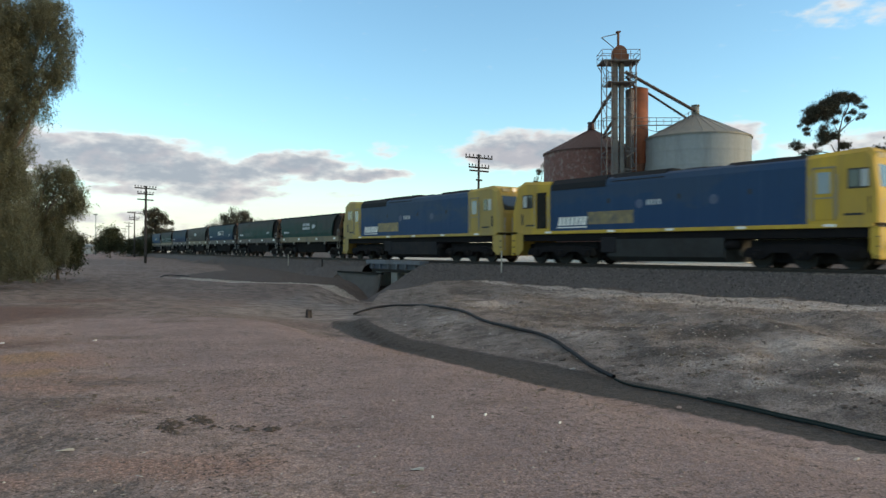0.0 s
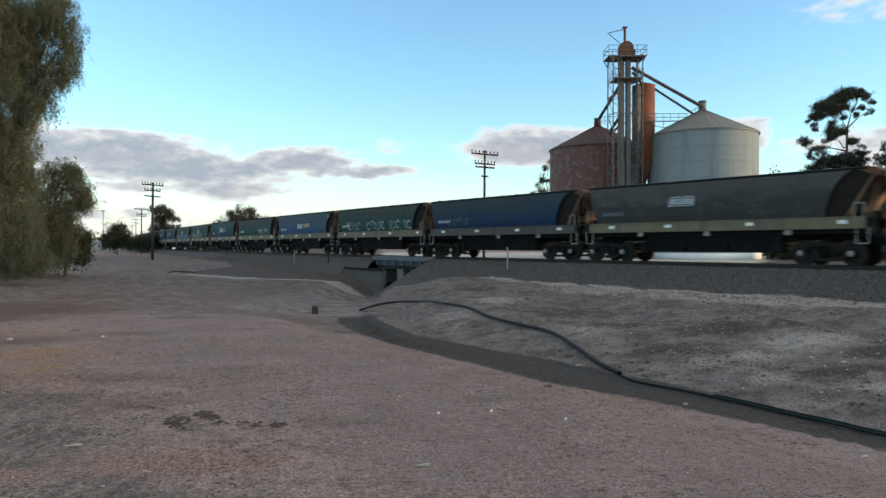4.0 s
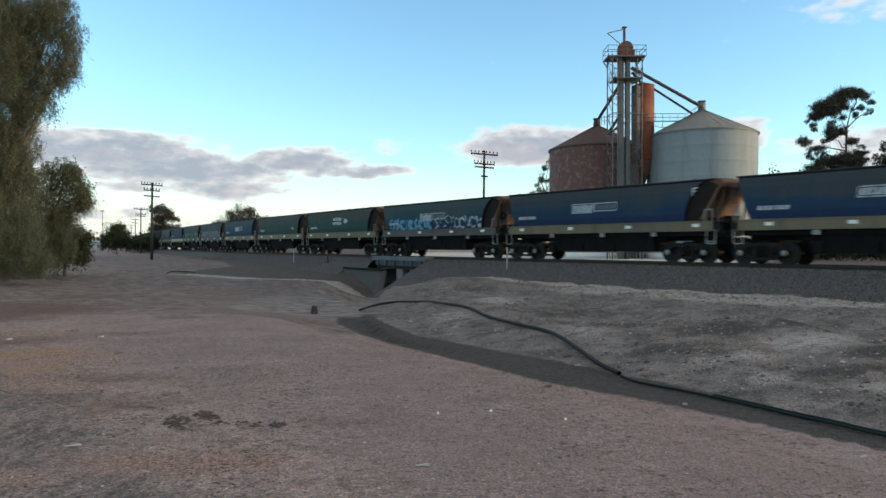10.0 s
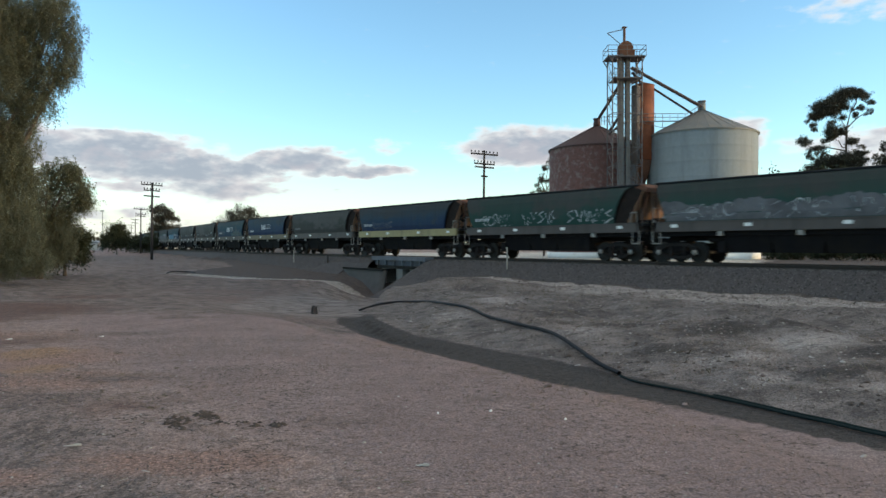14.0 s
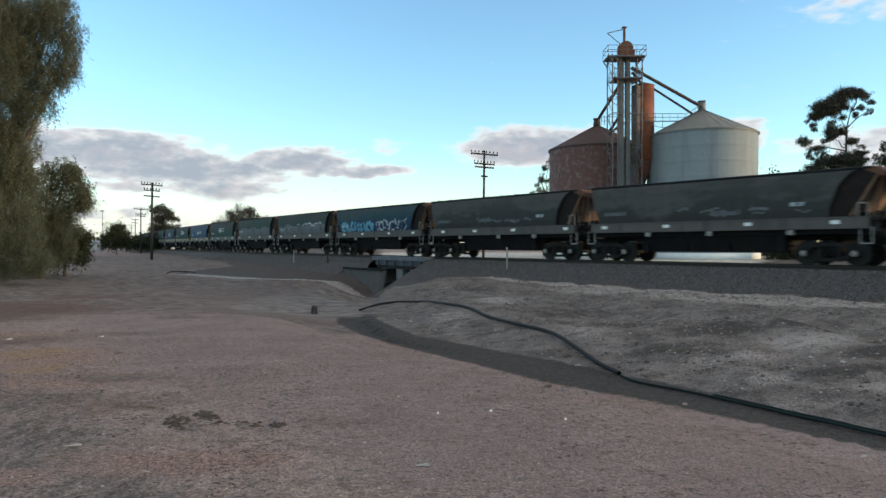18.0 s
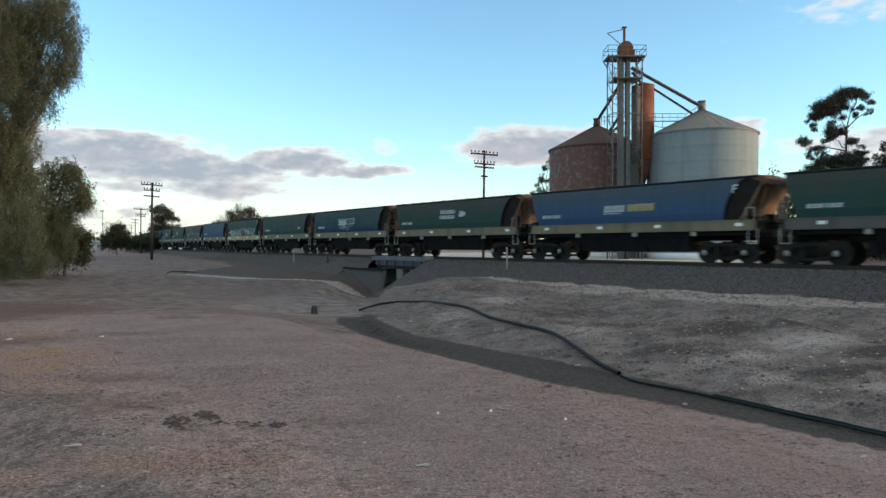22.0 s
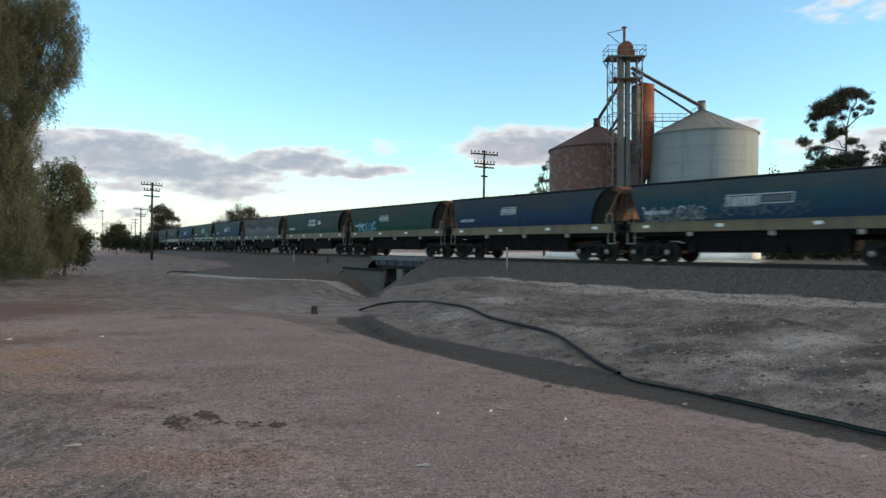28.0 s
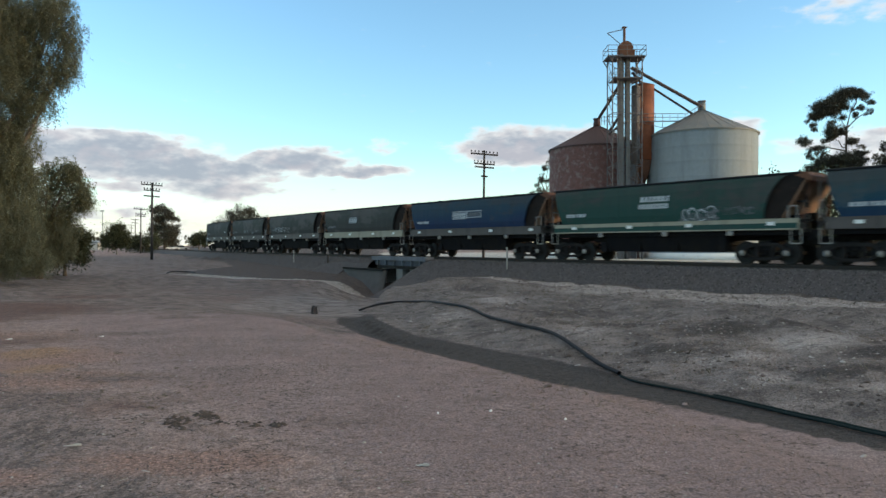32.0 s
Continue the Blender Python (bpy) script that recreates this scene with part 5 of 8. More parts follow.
scatter_stones("pebbles", 9000, (-10, 6, 3.2, 14, on_dirt), 0.016, M_PEB, "small pebbles and grit scattered over the dirt", 41)
scatter_stones("pebbles", 9000, (-10, 6, 3.2, 14, patchy(on_dirt, 0.55, 12.0, 0.05)), 0.015, M_PEB, "coarse grit in patches on the dirt", 58)
scatter_stones("pebbles", 600, (-10, 5, 3.4, 18, on_dirt), 0.017, M_PALESTONE, "pale stones scattered over the dirt", 42)
scatter_stones("pebbles", 2600, (-2, 18, 8, 34, on_bank), 0.036, M_PALESTONE, "pale stones and rubble on the bank", 43)
scatter_stones("pebbles", 6000, (-2, 18, 8, 34, patchy(on_bank, 0.5, 2.0, 0.0)), 0.035, M_PEB, "grey and brown stones on the bank", 52)
scatter_stones("clods", 1600, (-2, 18, 8, 34, patchy(on_bank, 0.6, 6.0, 0.12)), 0.06, M_CLOD, "dark clods and dead weeds on the bank", 53, 0.4)
scatter_stones("bark_litter", 3000, (-12, -0.6, 3.3, 20, patchy(on_dirt, 0.8, 3.0, 0.10)), 0.015, M_CLOD, "dark bark and leaf litter on the dirt", 44, 0.25, 1.8)
scatter_stones("bark_litter", 2600, (-9, -1.2, 3.3, 10, patchy(on_dirt, 0.9, 8.0, 0.05)), 0.011, M_CLOD, "dark twigs and leaf litter on the dirt", 54, 0.3, 3.0)
scatter_stones("twigs", 500, (-9, -0.5, 3.3, 11, patchy(on_dirt, 0.9, 8.0, -0.05)), 0.007, M_PALESTONE, "pale dry twigs on the dirt", 55, 0.4, 5.0)
def on_edge(x, y):
    s_, u_ = plan_su(x, y)
    v_ = np.interp(s_, (-10.5, -6.4, -4.2, -3.5, -3.0, -2.6, 1.4), (14.2, 11.7, 10.3, 8.1, 6.4, 5.2, 5.0))
    return (s_ > -9.5) & (s_ < 0.2) & (u_ - v_ > -0.2) & (u_ - v_ < 0.9) & (ditch_dist(x, y)[1] <= 0)


scatter_stones("pebbles", 1500, (-18, -4, 36, 52, on_edge), 0.075, M_PALESTONE, "broken pale stones along the edge of the verge", 57)
# the dark patch of litter close by
cx0, cy0 = locate(335, 745)
rg = np.random.default_rng(45)
scatter_stones("bark_litter", 130, (cx0 - 0.8, cx0 + 0.8, cy0 - 0.6, cy0 + 0.6, lambda x, y: ((x - cx0 + 0.06 * np.sin(9 * y)) / 0.22) ** 2 + ((y - cy0) / 0.30) ** 2 < 0.8 + 0.9 * np.sin(15 * x + 9 * y)), 0.038, M_CLOD, "dark clump of bark pieces on the dirt", 46, 0.5)
cx1, cy1 = locate(445, 752)
scatter_stones("bark_litter", 36, (cx1 - 0.5, cx1 + 0.5, cy1 - 0.2, cy1 + 0.2, lambda x, y: ((x - cx1) / 0.4) ** 2 + ((y - cy1) / 0.1) ** 2 < 1), 0.04, M_CLOD, "few dark bark pieces on the dirt", 47, 0.5)
# ballast stones, near stretch
rg = np.random.default_rng(48)
verts, faces_ = [], []
fc = [(0, 1, 4), (1, 2, 4), (2, 3, 4), (3, 0, 4)]
for q in range(20000):
    s = 36 - 78 * rg.uniform(0, 1) ** 1.5
    u = rg.uniform(1.3, 4.3)
    if (CUL0 - 0.2 < s < CUL1 + 0.2 and u > 1.7) or (-9.2 < s < CUL0 and u > 2.7):
        continue
    z = np.interp(u, (1.3, 2.1, 2.9, 3.7, 6.4), (-0.16, -0.18, -0.6, -1.02, -2.4))
    x, y, _ = track(s, u)
    r, an = rg.uniform(0.025, 0.06), rg.uniform(0, 6.28)
    o = len(verts)
    for j in range(4):
        t_ = an + j * 1.57 + rg.uniform(-0.4, 0.4)
        verts.append((x + r * math.cos(t_), y + r * math.sin(t_), z - 0.01 + rg.uniform(-0.01, 0.015)))
    verts.append((x + rg.uniform(-0.3, 0.3) * r, y + rg.uniform(-0.3, 0.3) * r, z + r * rg.uniform(0.6, 1.1)))
    faces_ += [tuple(o + w for w in f) for f in fc]
me = bpy.data.meshes.new("ballast_stones")
me.from_pydata(verts, [], faces_)
me.materials.append(M_BALSTONE)
tagged(new("ballast_stones", me), "angular grey crushed ballast stones", "ballast", kind="stuff")
# dry grass tufts
rg = np.random.default_rng(50)
pos, ax = [], []
for n_t, area, lo_n, hi_n, sp_, up, out_ in ((900, (-2, 19, 8, 36, patchy(on_bank, 0.5, 4.0, -0.05)), 6, 16, 0.05, 0.8, 0.7), (260, (-9, 3, 3.4, 22, patchy(on_dirt, 0.35, 9.0, 0.1)), 4, 9, 0.06, 0.15, 1.0)):
    X_, Y_ = places(n_t, area, rg)
    for x, y, z in zip(X_, Y_, heights(X_, Y_)):
        m_ = rg.integers(lo_n, hi_n)
        pos.append(np.array((x, y, z)) + np.c_[rg.normal(size=(m_, 2)) * sp_, np.full(m_, 0.005)])
        a = np.c_[rg.normal(size=(m_, 2)) * out_, np.full(m_, up)]
        ax.append(a / np.linalg.norm(a, axis=1, keepdims=True))
me = leaf_mesh("dry_grass", np.concatenate(pos), np.concatenate(ax), 0.085, 0.045, rg)
me.materials.append(M_DRYGRASS)
tagged(new("dry_grass", me), "sparse dry straw and grass on the bank", "grass", kind="stuff")


def litter_piece(px, py, length, w, ang, m, label, name="scrap", category="litter"):
    x, y = locate(px, py)
    bm = bmesh.new()
    pts = [(-0.5, -0.2), (-0.3, -0.5), (0.2, -0.4), (0.5, -0.15), (0.45, 0.3), (0.1, 0.5), (-0.35, 0.35)]
    lo_ = [bm.verts.new((a * length, b * w, 0.0)) for a, b in pts]
    hi_ = [bm.verts.new((a * length * 0.95, b * w * 0.9, 0.012 + 0.01 * math.sin(5 * a))) for a, b in pts]
    bm.faces.new(lo_[::-1])
    bm.faces.new(hi_)
    for i in range(7):
        bm.faces.new((lo_[i], lo_[(i + 1) % 7], hi_[(i + 1) % 7], hi_[i]))
    o = part(name, bm, m)
    o.matrix_basis = pose(x, y, height(x, y) + 0.006, 0, 0, ang)
    return tagged(o, label, category)


litter_piece(128, 794, 0.15, 0.022, 5, M_PALESTONE, "pale bleached stick lying on the dirt", "stick", "stick")
litter_piece(748, 829, 0.11, 0.03, -15, M_PALESTONE, "flat pale scrap pressed into the dirt")
litter_piece(1528, 812, 0.10, 0.035, 20, M_PALESTONE, "flat pale scrap near the ditch")
litter_piece(868, 732, 0.035, 0.025, 30, M_WHITE, "small white scrap on the dirt")
litter_piece(1000, 746, 0.03, 0.02, 10, M_WHITE, "small white scrap on the dirt")
litter_piece(775, 736, 0.03, 0.025, 70, M_WHITE, "small white scrap on the dirt")
litter_piece(1022, 648, 0.12, 0.05, 0, M_PALESTONE, "pale scrap lying at the ditch edge")
litter_piece(16, 602, 0.12, 0.06, 0, M_WHITE, "pale scrap on the reddish dirt")
litter_piece(180, 597, 0.07, 0.05, 0, M_WHITE, "small white scrap on the dirt")
litter_piece(1212, 718, 0.10, 0.08, 40, M_PEB, "brown stone lying beside the hose", "stone", "stone")
litter_piece(968, 686, 0.12, 0.09, 10, M_CLOD, "dark clod at the ditch edge", "clod", "clod")

# ---- clouds: a far backdrop that drifts slowly ----
R = 3600.0
az0, az1, el0, el1 = -48.0, 48.0, 0.0, 27.0
bm = bmesh.new()
uvl = bm.loops.layers.uv.new("sky_angle")
na, ne = 48, 14
grid = [[bm.verts.new((R * math.sin(radians(az0 + (az1 - az0) * i / na)), R * math.cos(radians(az0 + (az1 - az0) * i / na)), R * math.tan(radians(el0 + (el1 - el0) * j / ne)))) for i in range(na + 1)] for j in range(ne + 1)]
for j in range(ne):
    for i in range(na):
        f = bm.faces.new((grid[j][i], grid[j][i + 1], grid[j + 1][i + 1], grid[j + 1][i]))
        for lp, (ii, jj) in zip(f.loops, ((i, j), (i + 1, j), (i + 1, j + 1), (i, j + 1))):
            lp[uvl].uv = (az0 + (az1 - az0) * ii / na, el0 + (el1 - el0) * jj / ne)
M_CLOUD = bpy.data.materials.new("evening_cloud")
M_CLOUD.use_nodes = True
n, l = M_CLOUD.node_tree.nodes, M_CLOUD.node_tree.links
n.clear()
out = n.new("ShaderNodeOutputMaterial")
uv = n.new("ShaderNodeUVMap")
uv.uv_map = "sky_angle"


def cl_noise(scale, detail, rough, vec, offset=(0, 0, 0), stretch=(1, 1, 1)):
    mp = n.new("ShaderNodeMapping")
    mp.inputs["Scale"].default_value, mp.inputs["Location"].default_value = stretch, offset
    l.new(vec, mp.inputs["Vector"])
    t = n.new("ShaderNodeTexNoise")
    t.inputs["Scale"].default_value, t.inputs["Detail"].default_value, t.inputs["Roughness"].default_value = scale, detail, rough
    l.new(mp.outputs[0], t.inputs["Vector"])
    return t


def cl_math(op, a, b=None, c=None):
    x = n.new("ShaderNodeMath")
    x.operation = op
    for i, v in enumerate((a, b, c)):
        if v is None:
            continue
        if isinstance(v, (int, float)):
            x.inputs[i].default_value = v
        else:
            l.new(v, x.inputs[i])
    return x.outputs[0]


def cl_range(v, a, b, c=0.0, d=1.0):
    r = n.new("ShaderNodeMapRange")
    r.interpolation_type = "SMOOTHSTEP"
    for kk, q in zip(("From Min", "From Max", "To Min", "To Max"), (a, b, c, d)):
        r.inputs[kk].default_value = q
    l.new(v, r.inputs["Value"])
    return r.outputs[0]


warp = cl_noise(0.35, 4, 0.55, uv.outputs[0], (3, 1, 0), (1, 2.2, 1))
wv = n.new("ShaderNodeVectorMath")
wv.operation = "MULTIPLY_ADD"
l.new(warp.outputs["Color"], wv.inputs[0])
wv.inputs[1].default_value = (3.4, 1.1, 0)
l.new(uv.outputs[0], wv.inputs[2])
wsub = n.new("ShaderNodeVectorMath")
wsub.operation = "SUBTRACT"
l.new(wv.outputs[0], wsub.inputs[0])
wsub.inputs[1].default_value = (1.7, 0.55, 0)


def deg(px, py):
    return math.degrees(math.atan((px - 784) / 1218)), math.degrees(math.atan((434.5 - py) / 1218 * math.cos(math.atan((px - 784) / 1218))))


# each bank: centre, half width, half height as seen, thickness
BANKS = [(200, 268, 165, 26, 1.0), (330, 300, 190, 24, 1.0), (520, 290, 110, 20, 1.0), (640, 303, 100, 11, 0.9), (400, 335, 110, 20, 0.8), (250, 330, 120, 10, 0.6), (180, 378, 150, 12, 0.55), (330, 395, 120, 8, 0.4),
         (930, 262, 120, 30, 1.0), (870, 258, 60, 16, 0.8), (1010, 245, 80, 18, 0.7), (1318, 236, 40, 26, 0.75), (1450, 255, 70, 14, 0.5), (1530, 262, 55, 30, 0.7), (1580, 235, 40, 12, 0.6),
         (1500, 14, 80, 20, 0.36), (1440, 36, 45, 14, 0.30), (1570, 14, 50, 16, 0.36), (690, 262, 40, 12, 0.45), (560, 268, 70, 8, 0.6), (600, 338, 60, 6, 0.45), (230, 246, 110, 12, 0.8), (60, 260, 120, 30, 0.9), (1700, 250, 120, 30, 0.8), (-150, 290, 160, 40, 0.9)]
dens = None
for px, py, hw, hh, th in BANKS:
    ca, ce = deg(px, py)
    ra, re = hw * 0.047 * 1.15, hh * 0.047 * 1.35
    d_ = n.new("ShaderNodeVectorMath")
    d_.operation = "SUBTRACT"
    l.new(wsub.outputs[0], d_.inputs[0])
    d_.inputs[1].default_value = (ca, ce, 0)
    s_ = n.new("ShaderNodeVectorMath")
    s_.operation = "MULTIPLY"
    l.new(d_.outputs[0], s_.inputs[0])
    s_.inputs[1].default_value = (1 / ra, 1 / re, 0)
    ln = n.new("ShaderNodeVectorMath")
    ln.operation = "LENGTH"
    l.new(s_.outputs[0], ln.inputs[0])
    v = cl_math("MULTIPLY", cl_range(ln.outputs["Value"], 1.35, 0.25), th)
    dens = v if dens is None else cl_math("MAXIMUM", dens, v)
puff = cl_noise(0.5, 6, 0.52, uv.outputs[0], (7, 2, 0), (1, 2.4, 1))
body_ = cl_math("ADD", dens, cl_math("MULTIPLY_ADD", puff.outputs["Fac"], 1.1, -0.62))
relief = cl_noise(0.8, 5, 0.5, uv.outputs[0], (2, 9, 0), (1, 2.2, 1))
cover = cl_range(body_, 0.08, 0.58)
thick = cl_range(cl_math("ADD", body_, cl_math("MULTIPLY_ADD", relief.outputs["Fac"], 0.55, -0.27)), 0.2, 1.0)
sep = n.new("ShaderNodeSeparateXYZ")
l.new(uv.outputs[0], sep.inputs[0])
haze = cl_math("MULTIPLY", cl_range(sep.outputs["Y"], 8.0, 0.5), cl_range(sep.outputs["X"], 20.0, -16.0, 0.18, 1.0))
streak = cl_noise(0.5, 5, 0.6, uv.outputs[0], (1, 5, 0), (0.45, 2.6, 1))
haze = cl_math("MULTIPLY", haze, cl_range(streak.outputs["Fac"], 0.25, 0.6, 0.55, 0.95))
colr = n.new("ShaderNodeMix")
colr.data_type = "RGBA"
l.new(thick, colr.inputs["Factor"])
colr.inputs["A"].default_value, colr.inputs["B"].default_value = (0.86, 0.84, 0.92, 1), (0.365, 0.40, 0.52, 1)
pinkn = cl_noise(0.3, 4, 0.5, uv.outputs[0], (11, 3, 0), (1, 2.0, 1))
col2 = n.new("ShaderNodeMix")
col2.data_type = "RGBA"
l.new(cl_range(pinkn.outputs["Fac"], 0.46, 0.62, 0, 0.30), col2.inputs["Factor"])
l.new(colr.outputs["Result"], col2.inputs["A"])
col2.inputs["B"].default_value = (0.66, 0.56, 0.64, 1)
final = n.new("ShaderNodeMix")
final.data_type = "RGBA"
l.new(cover, final.inputs["Factor"])
final.inputs["A"].default_value = (0.84, 0.86, 0.92, 1)
l.new(col2.outputs["Result"], final.inputs["B"])
em = n.new("ShaderNodeEmission")
CLOUD_GLOW = 0.42
em.inputs["Strength"].default_value = CLOUD_GLOW
l.new(final.outputs["Result"], em.inputs["Color"])
tp = n.new("ShaderNodeBsdfTransparent")
ms = n.new("ShaderNodeMixShader")
l.new(cl_math("MAXIMUM", cl_math("MULTIPLY", cover, 0.96), haze), ms.inputs[0])
l.new(tp.outputs[0], ms.inputs[1])
l.new(em.outputs[0], ms.inputs[2])
l.new(ms.outputs[0], out.inputs["Surface"])
clouds = part("cloud_backdrop", bm, M_CLOUD)
tagged(clouds, "evening clouds with grey cores and bright pinkish rims", "clouds", kind="structure")


# ---- train ----
PITCH = 13.5
LOCO = 19.65


def passed(t):
    """How many wagon lengths the train has gone by at t, counted from the end."""
    ts = (0.0, 1.0, 2.0, 3.0, 6.0, 13.0, 20.0, 25.0, 28.0, 32.0)
    ns = (-45.64, -44.17, -42.71, -41.26, -36.98, -26.98, -16.98, -9.84, -5.62, 0.0)
    return float(np.interp(t, ts, ns))


def paint(name, base, dirt, amount, fade=0.0, rough=0.62):
    return mat(name, base, rough, vary=0.14, scale=1.2, fine=30, bump=0.08, dirt=dirt, dirt_amount=amount, dirt_scale=1.1, streak=True, per_piece=0.12, spec=0.25)


def side_paint(name, low, high, dust, amount, film=1.0):
    """Old wagon paint: fading upwards, dusty in large uneven patches that differ from wagon to wagon, with fine rain streaks."""
    m = bpy.data.materials.new(name)
    m.use_nodes = True
    n, l = m.node_tree.nodes, m.node_tree.links
    b = n["Principled BSDF"]
    b.inputs["Roughness"].default_value, b.inputs["Specular IOR Level"].default_value = 0.7, 0.16
    co, oi = n.new("ShaderNodeTexCoord"), n.new("ShaderNodeObjectInfo")
    seed = n.new("ShaderNodeMath")
    seed.operation = "MULTIPLY"
    seed.inputs[1].default_value = 60.0
    l.new(oi.outputs["Random"], seed.inputs[0])

    def tex(scale, stretch, detail=5, rough=0.6):
        mp, t = n.new("ShaderNodeMapping"), n.new("ShaderNodeTexNoise")
        mp.inputs["Scale"].default_value = stretch
        t.noise_dimensions = "4D"
        t.inputs["Scale"].default_value, t.inputs["Detail"].default_value, t.inputs["Roughness"].default_value = scale, detail, rough
        l.new(co.outputs["Object"], mp.inputs["Vector"])
        l.new(mp.outputs[0], t.inputs["Vector"])
        l.new(seed.outputs[0], t.inputs["W"])
        return t.outputs["Fac"]

    def rng(v, a0, a1, c=0.0, d=1.0):
        r = n.new("ShaderNodeMapRange")
        for k, q in zip(("From Min", "From Max", "To Min", "To Max"), (a0, a1, c, d)):
            r.inputs[k].default_value = q
        l.new(v, r.inputs["Value"])
        return r.outputs[0]

    def mad(v, k, w):
        x = n.new("ShaderNodeMath")
        x.operation = "MULTIPLY_ADD"
        l.new(v, x.inputs[0])
        x.inputs[1].default_value = k
        l.new(w, x.inputs[2])
        return x.outputs[0]

    def mix(f, p, q):
        x = n.new("ShaderNodeMix")
        x.data_type = "RGBA"
        l.new(f, x.inputs["Factor"])
        for k, v in (("A", p), ("B", q)):
            if isinstance(v, tuple):
                x.inputs[k].default_value = (*v, 1)
            else:
                l.new(v, x.inputs[k])
        return x.outputs["Result"]

    sep = n.new("ShaderNodeSeparateXYZ")
    l.new(co.outputs["Object"], sep.inputs[0])
    z = sep.outputs["Z"]
    large = tex(0.55, (0.5, 1.0, 1.1))
    blot = tex(1.7, (0.7, 1.0, 1.3), 6, 0.65)
    run = tex(3.2, (1.0, 1.0, 0.12), 5, 0.65)
    c = mix(rng(mad(large, 1.6, z), 2.8, 3.9), low, high)
    c = mix(rng(mad(blot, 0.9, mad(large, 1.5, rng(z, 1.9, 3.5, 0.0, 0.28))), 1.52 - amount * 0.6, 1.66 - amount * 0.5, 0.0, 0.8), c, dust)
    other = n.new("ShaderNodeMath")
    other.operation = "FRACT"
    l.new(seed.outputs[0], other.inputs[0])
    film_ = n.new("ShaderNodeMath")
    film_.operation = "MULTIPLY"
    l.new(rng(mad(blot, 0.8, z), 2.9, 3.6), film_.inputs[0])
    l.new(rng(other.outputs[0], 0.0, 1.0, 0.15 * film, 0.85 * film), film_.inputs[1])
    c = mix(film_.outputs[0], c, tuple(0.5 * q + 0.5 * w for q, w in zip(dust, (0.044, 0.041, 0.037))))
    c = mix(rng(run, 0.52, 0.7, 0.0, 0.3), c, tuple(0.6 * q for q in dust))
    c = mix(rng(run, 0.46, 0.32, 0.0, 0.22), c, tuple(1.25 * q for q in dust))
    l.new(c, b.inputs["Base Color"])
    bp = n.new("ShaderNodeBump")
    bp.inputs["Strength"].default_value, bp.inputs["Distance"].default_value = 0.12, 0.02
    l.new(blot, bp.inputs["Height"])
    l.new(bp.outputs[0], b.inputs["Normal"])
    return m


WAGON_PAINT = {
    "G": (side_paint("faded_dark_green_paint", (0.021, 0.060, 0.053), (0.026, 0.060, 0.052), (0.058, 0.059, 0.058), 0.30), "dark green"),
    "D": (side_paint("grimy_grey_brown_paint", (0.044, 0.044, 0.044), (0.034, 0.044, 0.040), (0.092, 0.088, 0.086), 0.36), "grimy grey-brown"),
    "B": (side_paint("faded_navy_blue_paint", (0.016, 0.032, 0.082), (0.018, 0.055, 0.088), (0.042, 0.050, 0.062), 0.22), "dark blue"),
    "T": (side_paint("faded_teal_blue_paint", (0.014, 0.037, 0.080), (0.014, 0.068, 0.086), (0.054, 0.070, 0.080), 0.24), "teal blue"),
    "L": (side_paint("faded_mid_blue_paint", (0.034, 0.074, 0.150), (0.046, 0.094, 0.160), (0.075, 0.092, 0.115), 0.12), "mid blue"),
}
SILL_PAINT = {
    "t": (paint("tan_sill_paint", (0.175, 0.142, 0.092), (0.10, 0.088, 0.075), 0.45), "tan"),
    "g": (paint("grey_sill_paint", (0.094, 0.082, 0.078), (0.055, 0.048, 0.047), 0.4), "grey"),
    "w": (paint("pale_sill_paint", (0.32, 0.30, 0.235), (0.16, 0.15, 0.125), 0.3), "pale cream"),
    "y": (paint("yellow_sill_paint", (0.33, 0.285, 0.15), (0.17, 0.145, 0.10), 0.35), "dull yellow"),
}
M_SLOPE = mat("rusty_slope_sheet", (0.28, 0.155, 0.095), 0.8, vary=0.3, dirt=(0.065, 0.045, 0.038), dirt_amount=0.45, dirt_scale=1.5)
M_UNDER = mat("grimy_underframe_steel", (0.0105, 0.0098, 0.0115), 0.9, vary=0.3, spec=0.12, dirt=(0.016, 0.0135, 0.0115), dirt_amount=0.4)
# dusty bogie steel, its near-black base holding the shade under the wagons
M_FRAME = mat("dusty_shaded_bogie_casting", (0.018, 0.016, 0.016), 0.9, vary=0.3, spec=0.2, dirt=(0.034, 0.030, 0.026), dirt_amount=0.3)
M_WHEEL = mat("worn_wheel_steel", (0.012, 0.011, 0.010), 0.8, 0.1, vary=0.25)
M_RUNG = mat("grimy_ladder_steel", (0.075, 0.065, 0.06), 0.8)
M_LADDER = mat("dirty_pale_ladder_paint", (0.30, 0.29, 0.28), 0.7, dirt=(0.2, 0.17, 0.14), dirt_amount=0.3)
M_TAGW = mat("white_spray_paint", (0.42, 0.45, 0.48), 0.6, vary=0.25, dirt=(0.10, 0.11, 0.125), dirt_amount=0.35, dirt_scale=3.0)
M_TAGB = mat("sky_blue_spray_paint", (0.08, 0.27, 0.40), 0.6, vary=0.25)
M_HALO = mat("dull_turquoise_spray_paint", (0.030, 0.082, 0.096), 0.7, vary=0.3, dirt=(0.03, 0.05, 0.06), dirt_amount=0.5)
M_TAGK = mat("black_spray_paint", (0.010, 0.011, 0.016), 0.6, vary=0.2)
M_COAT = mat("patchy_grey_overpaint", (0.108, 0.112, 0.126), 0.75, vary=0.35, scale=1.4, dirt=(0.058, 0.058, 0.066), dirt_amount=0.4)
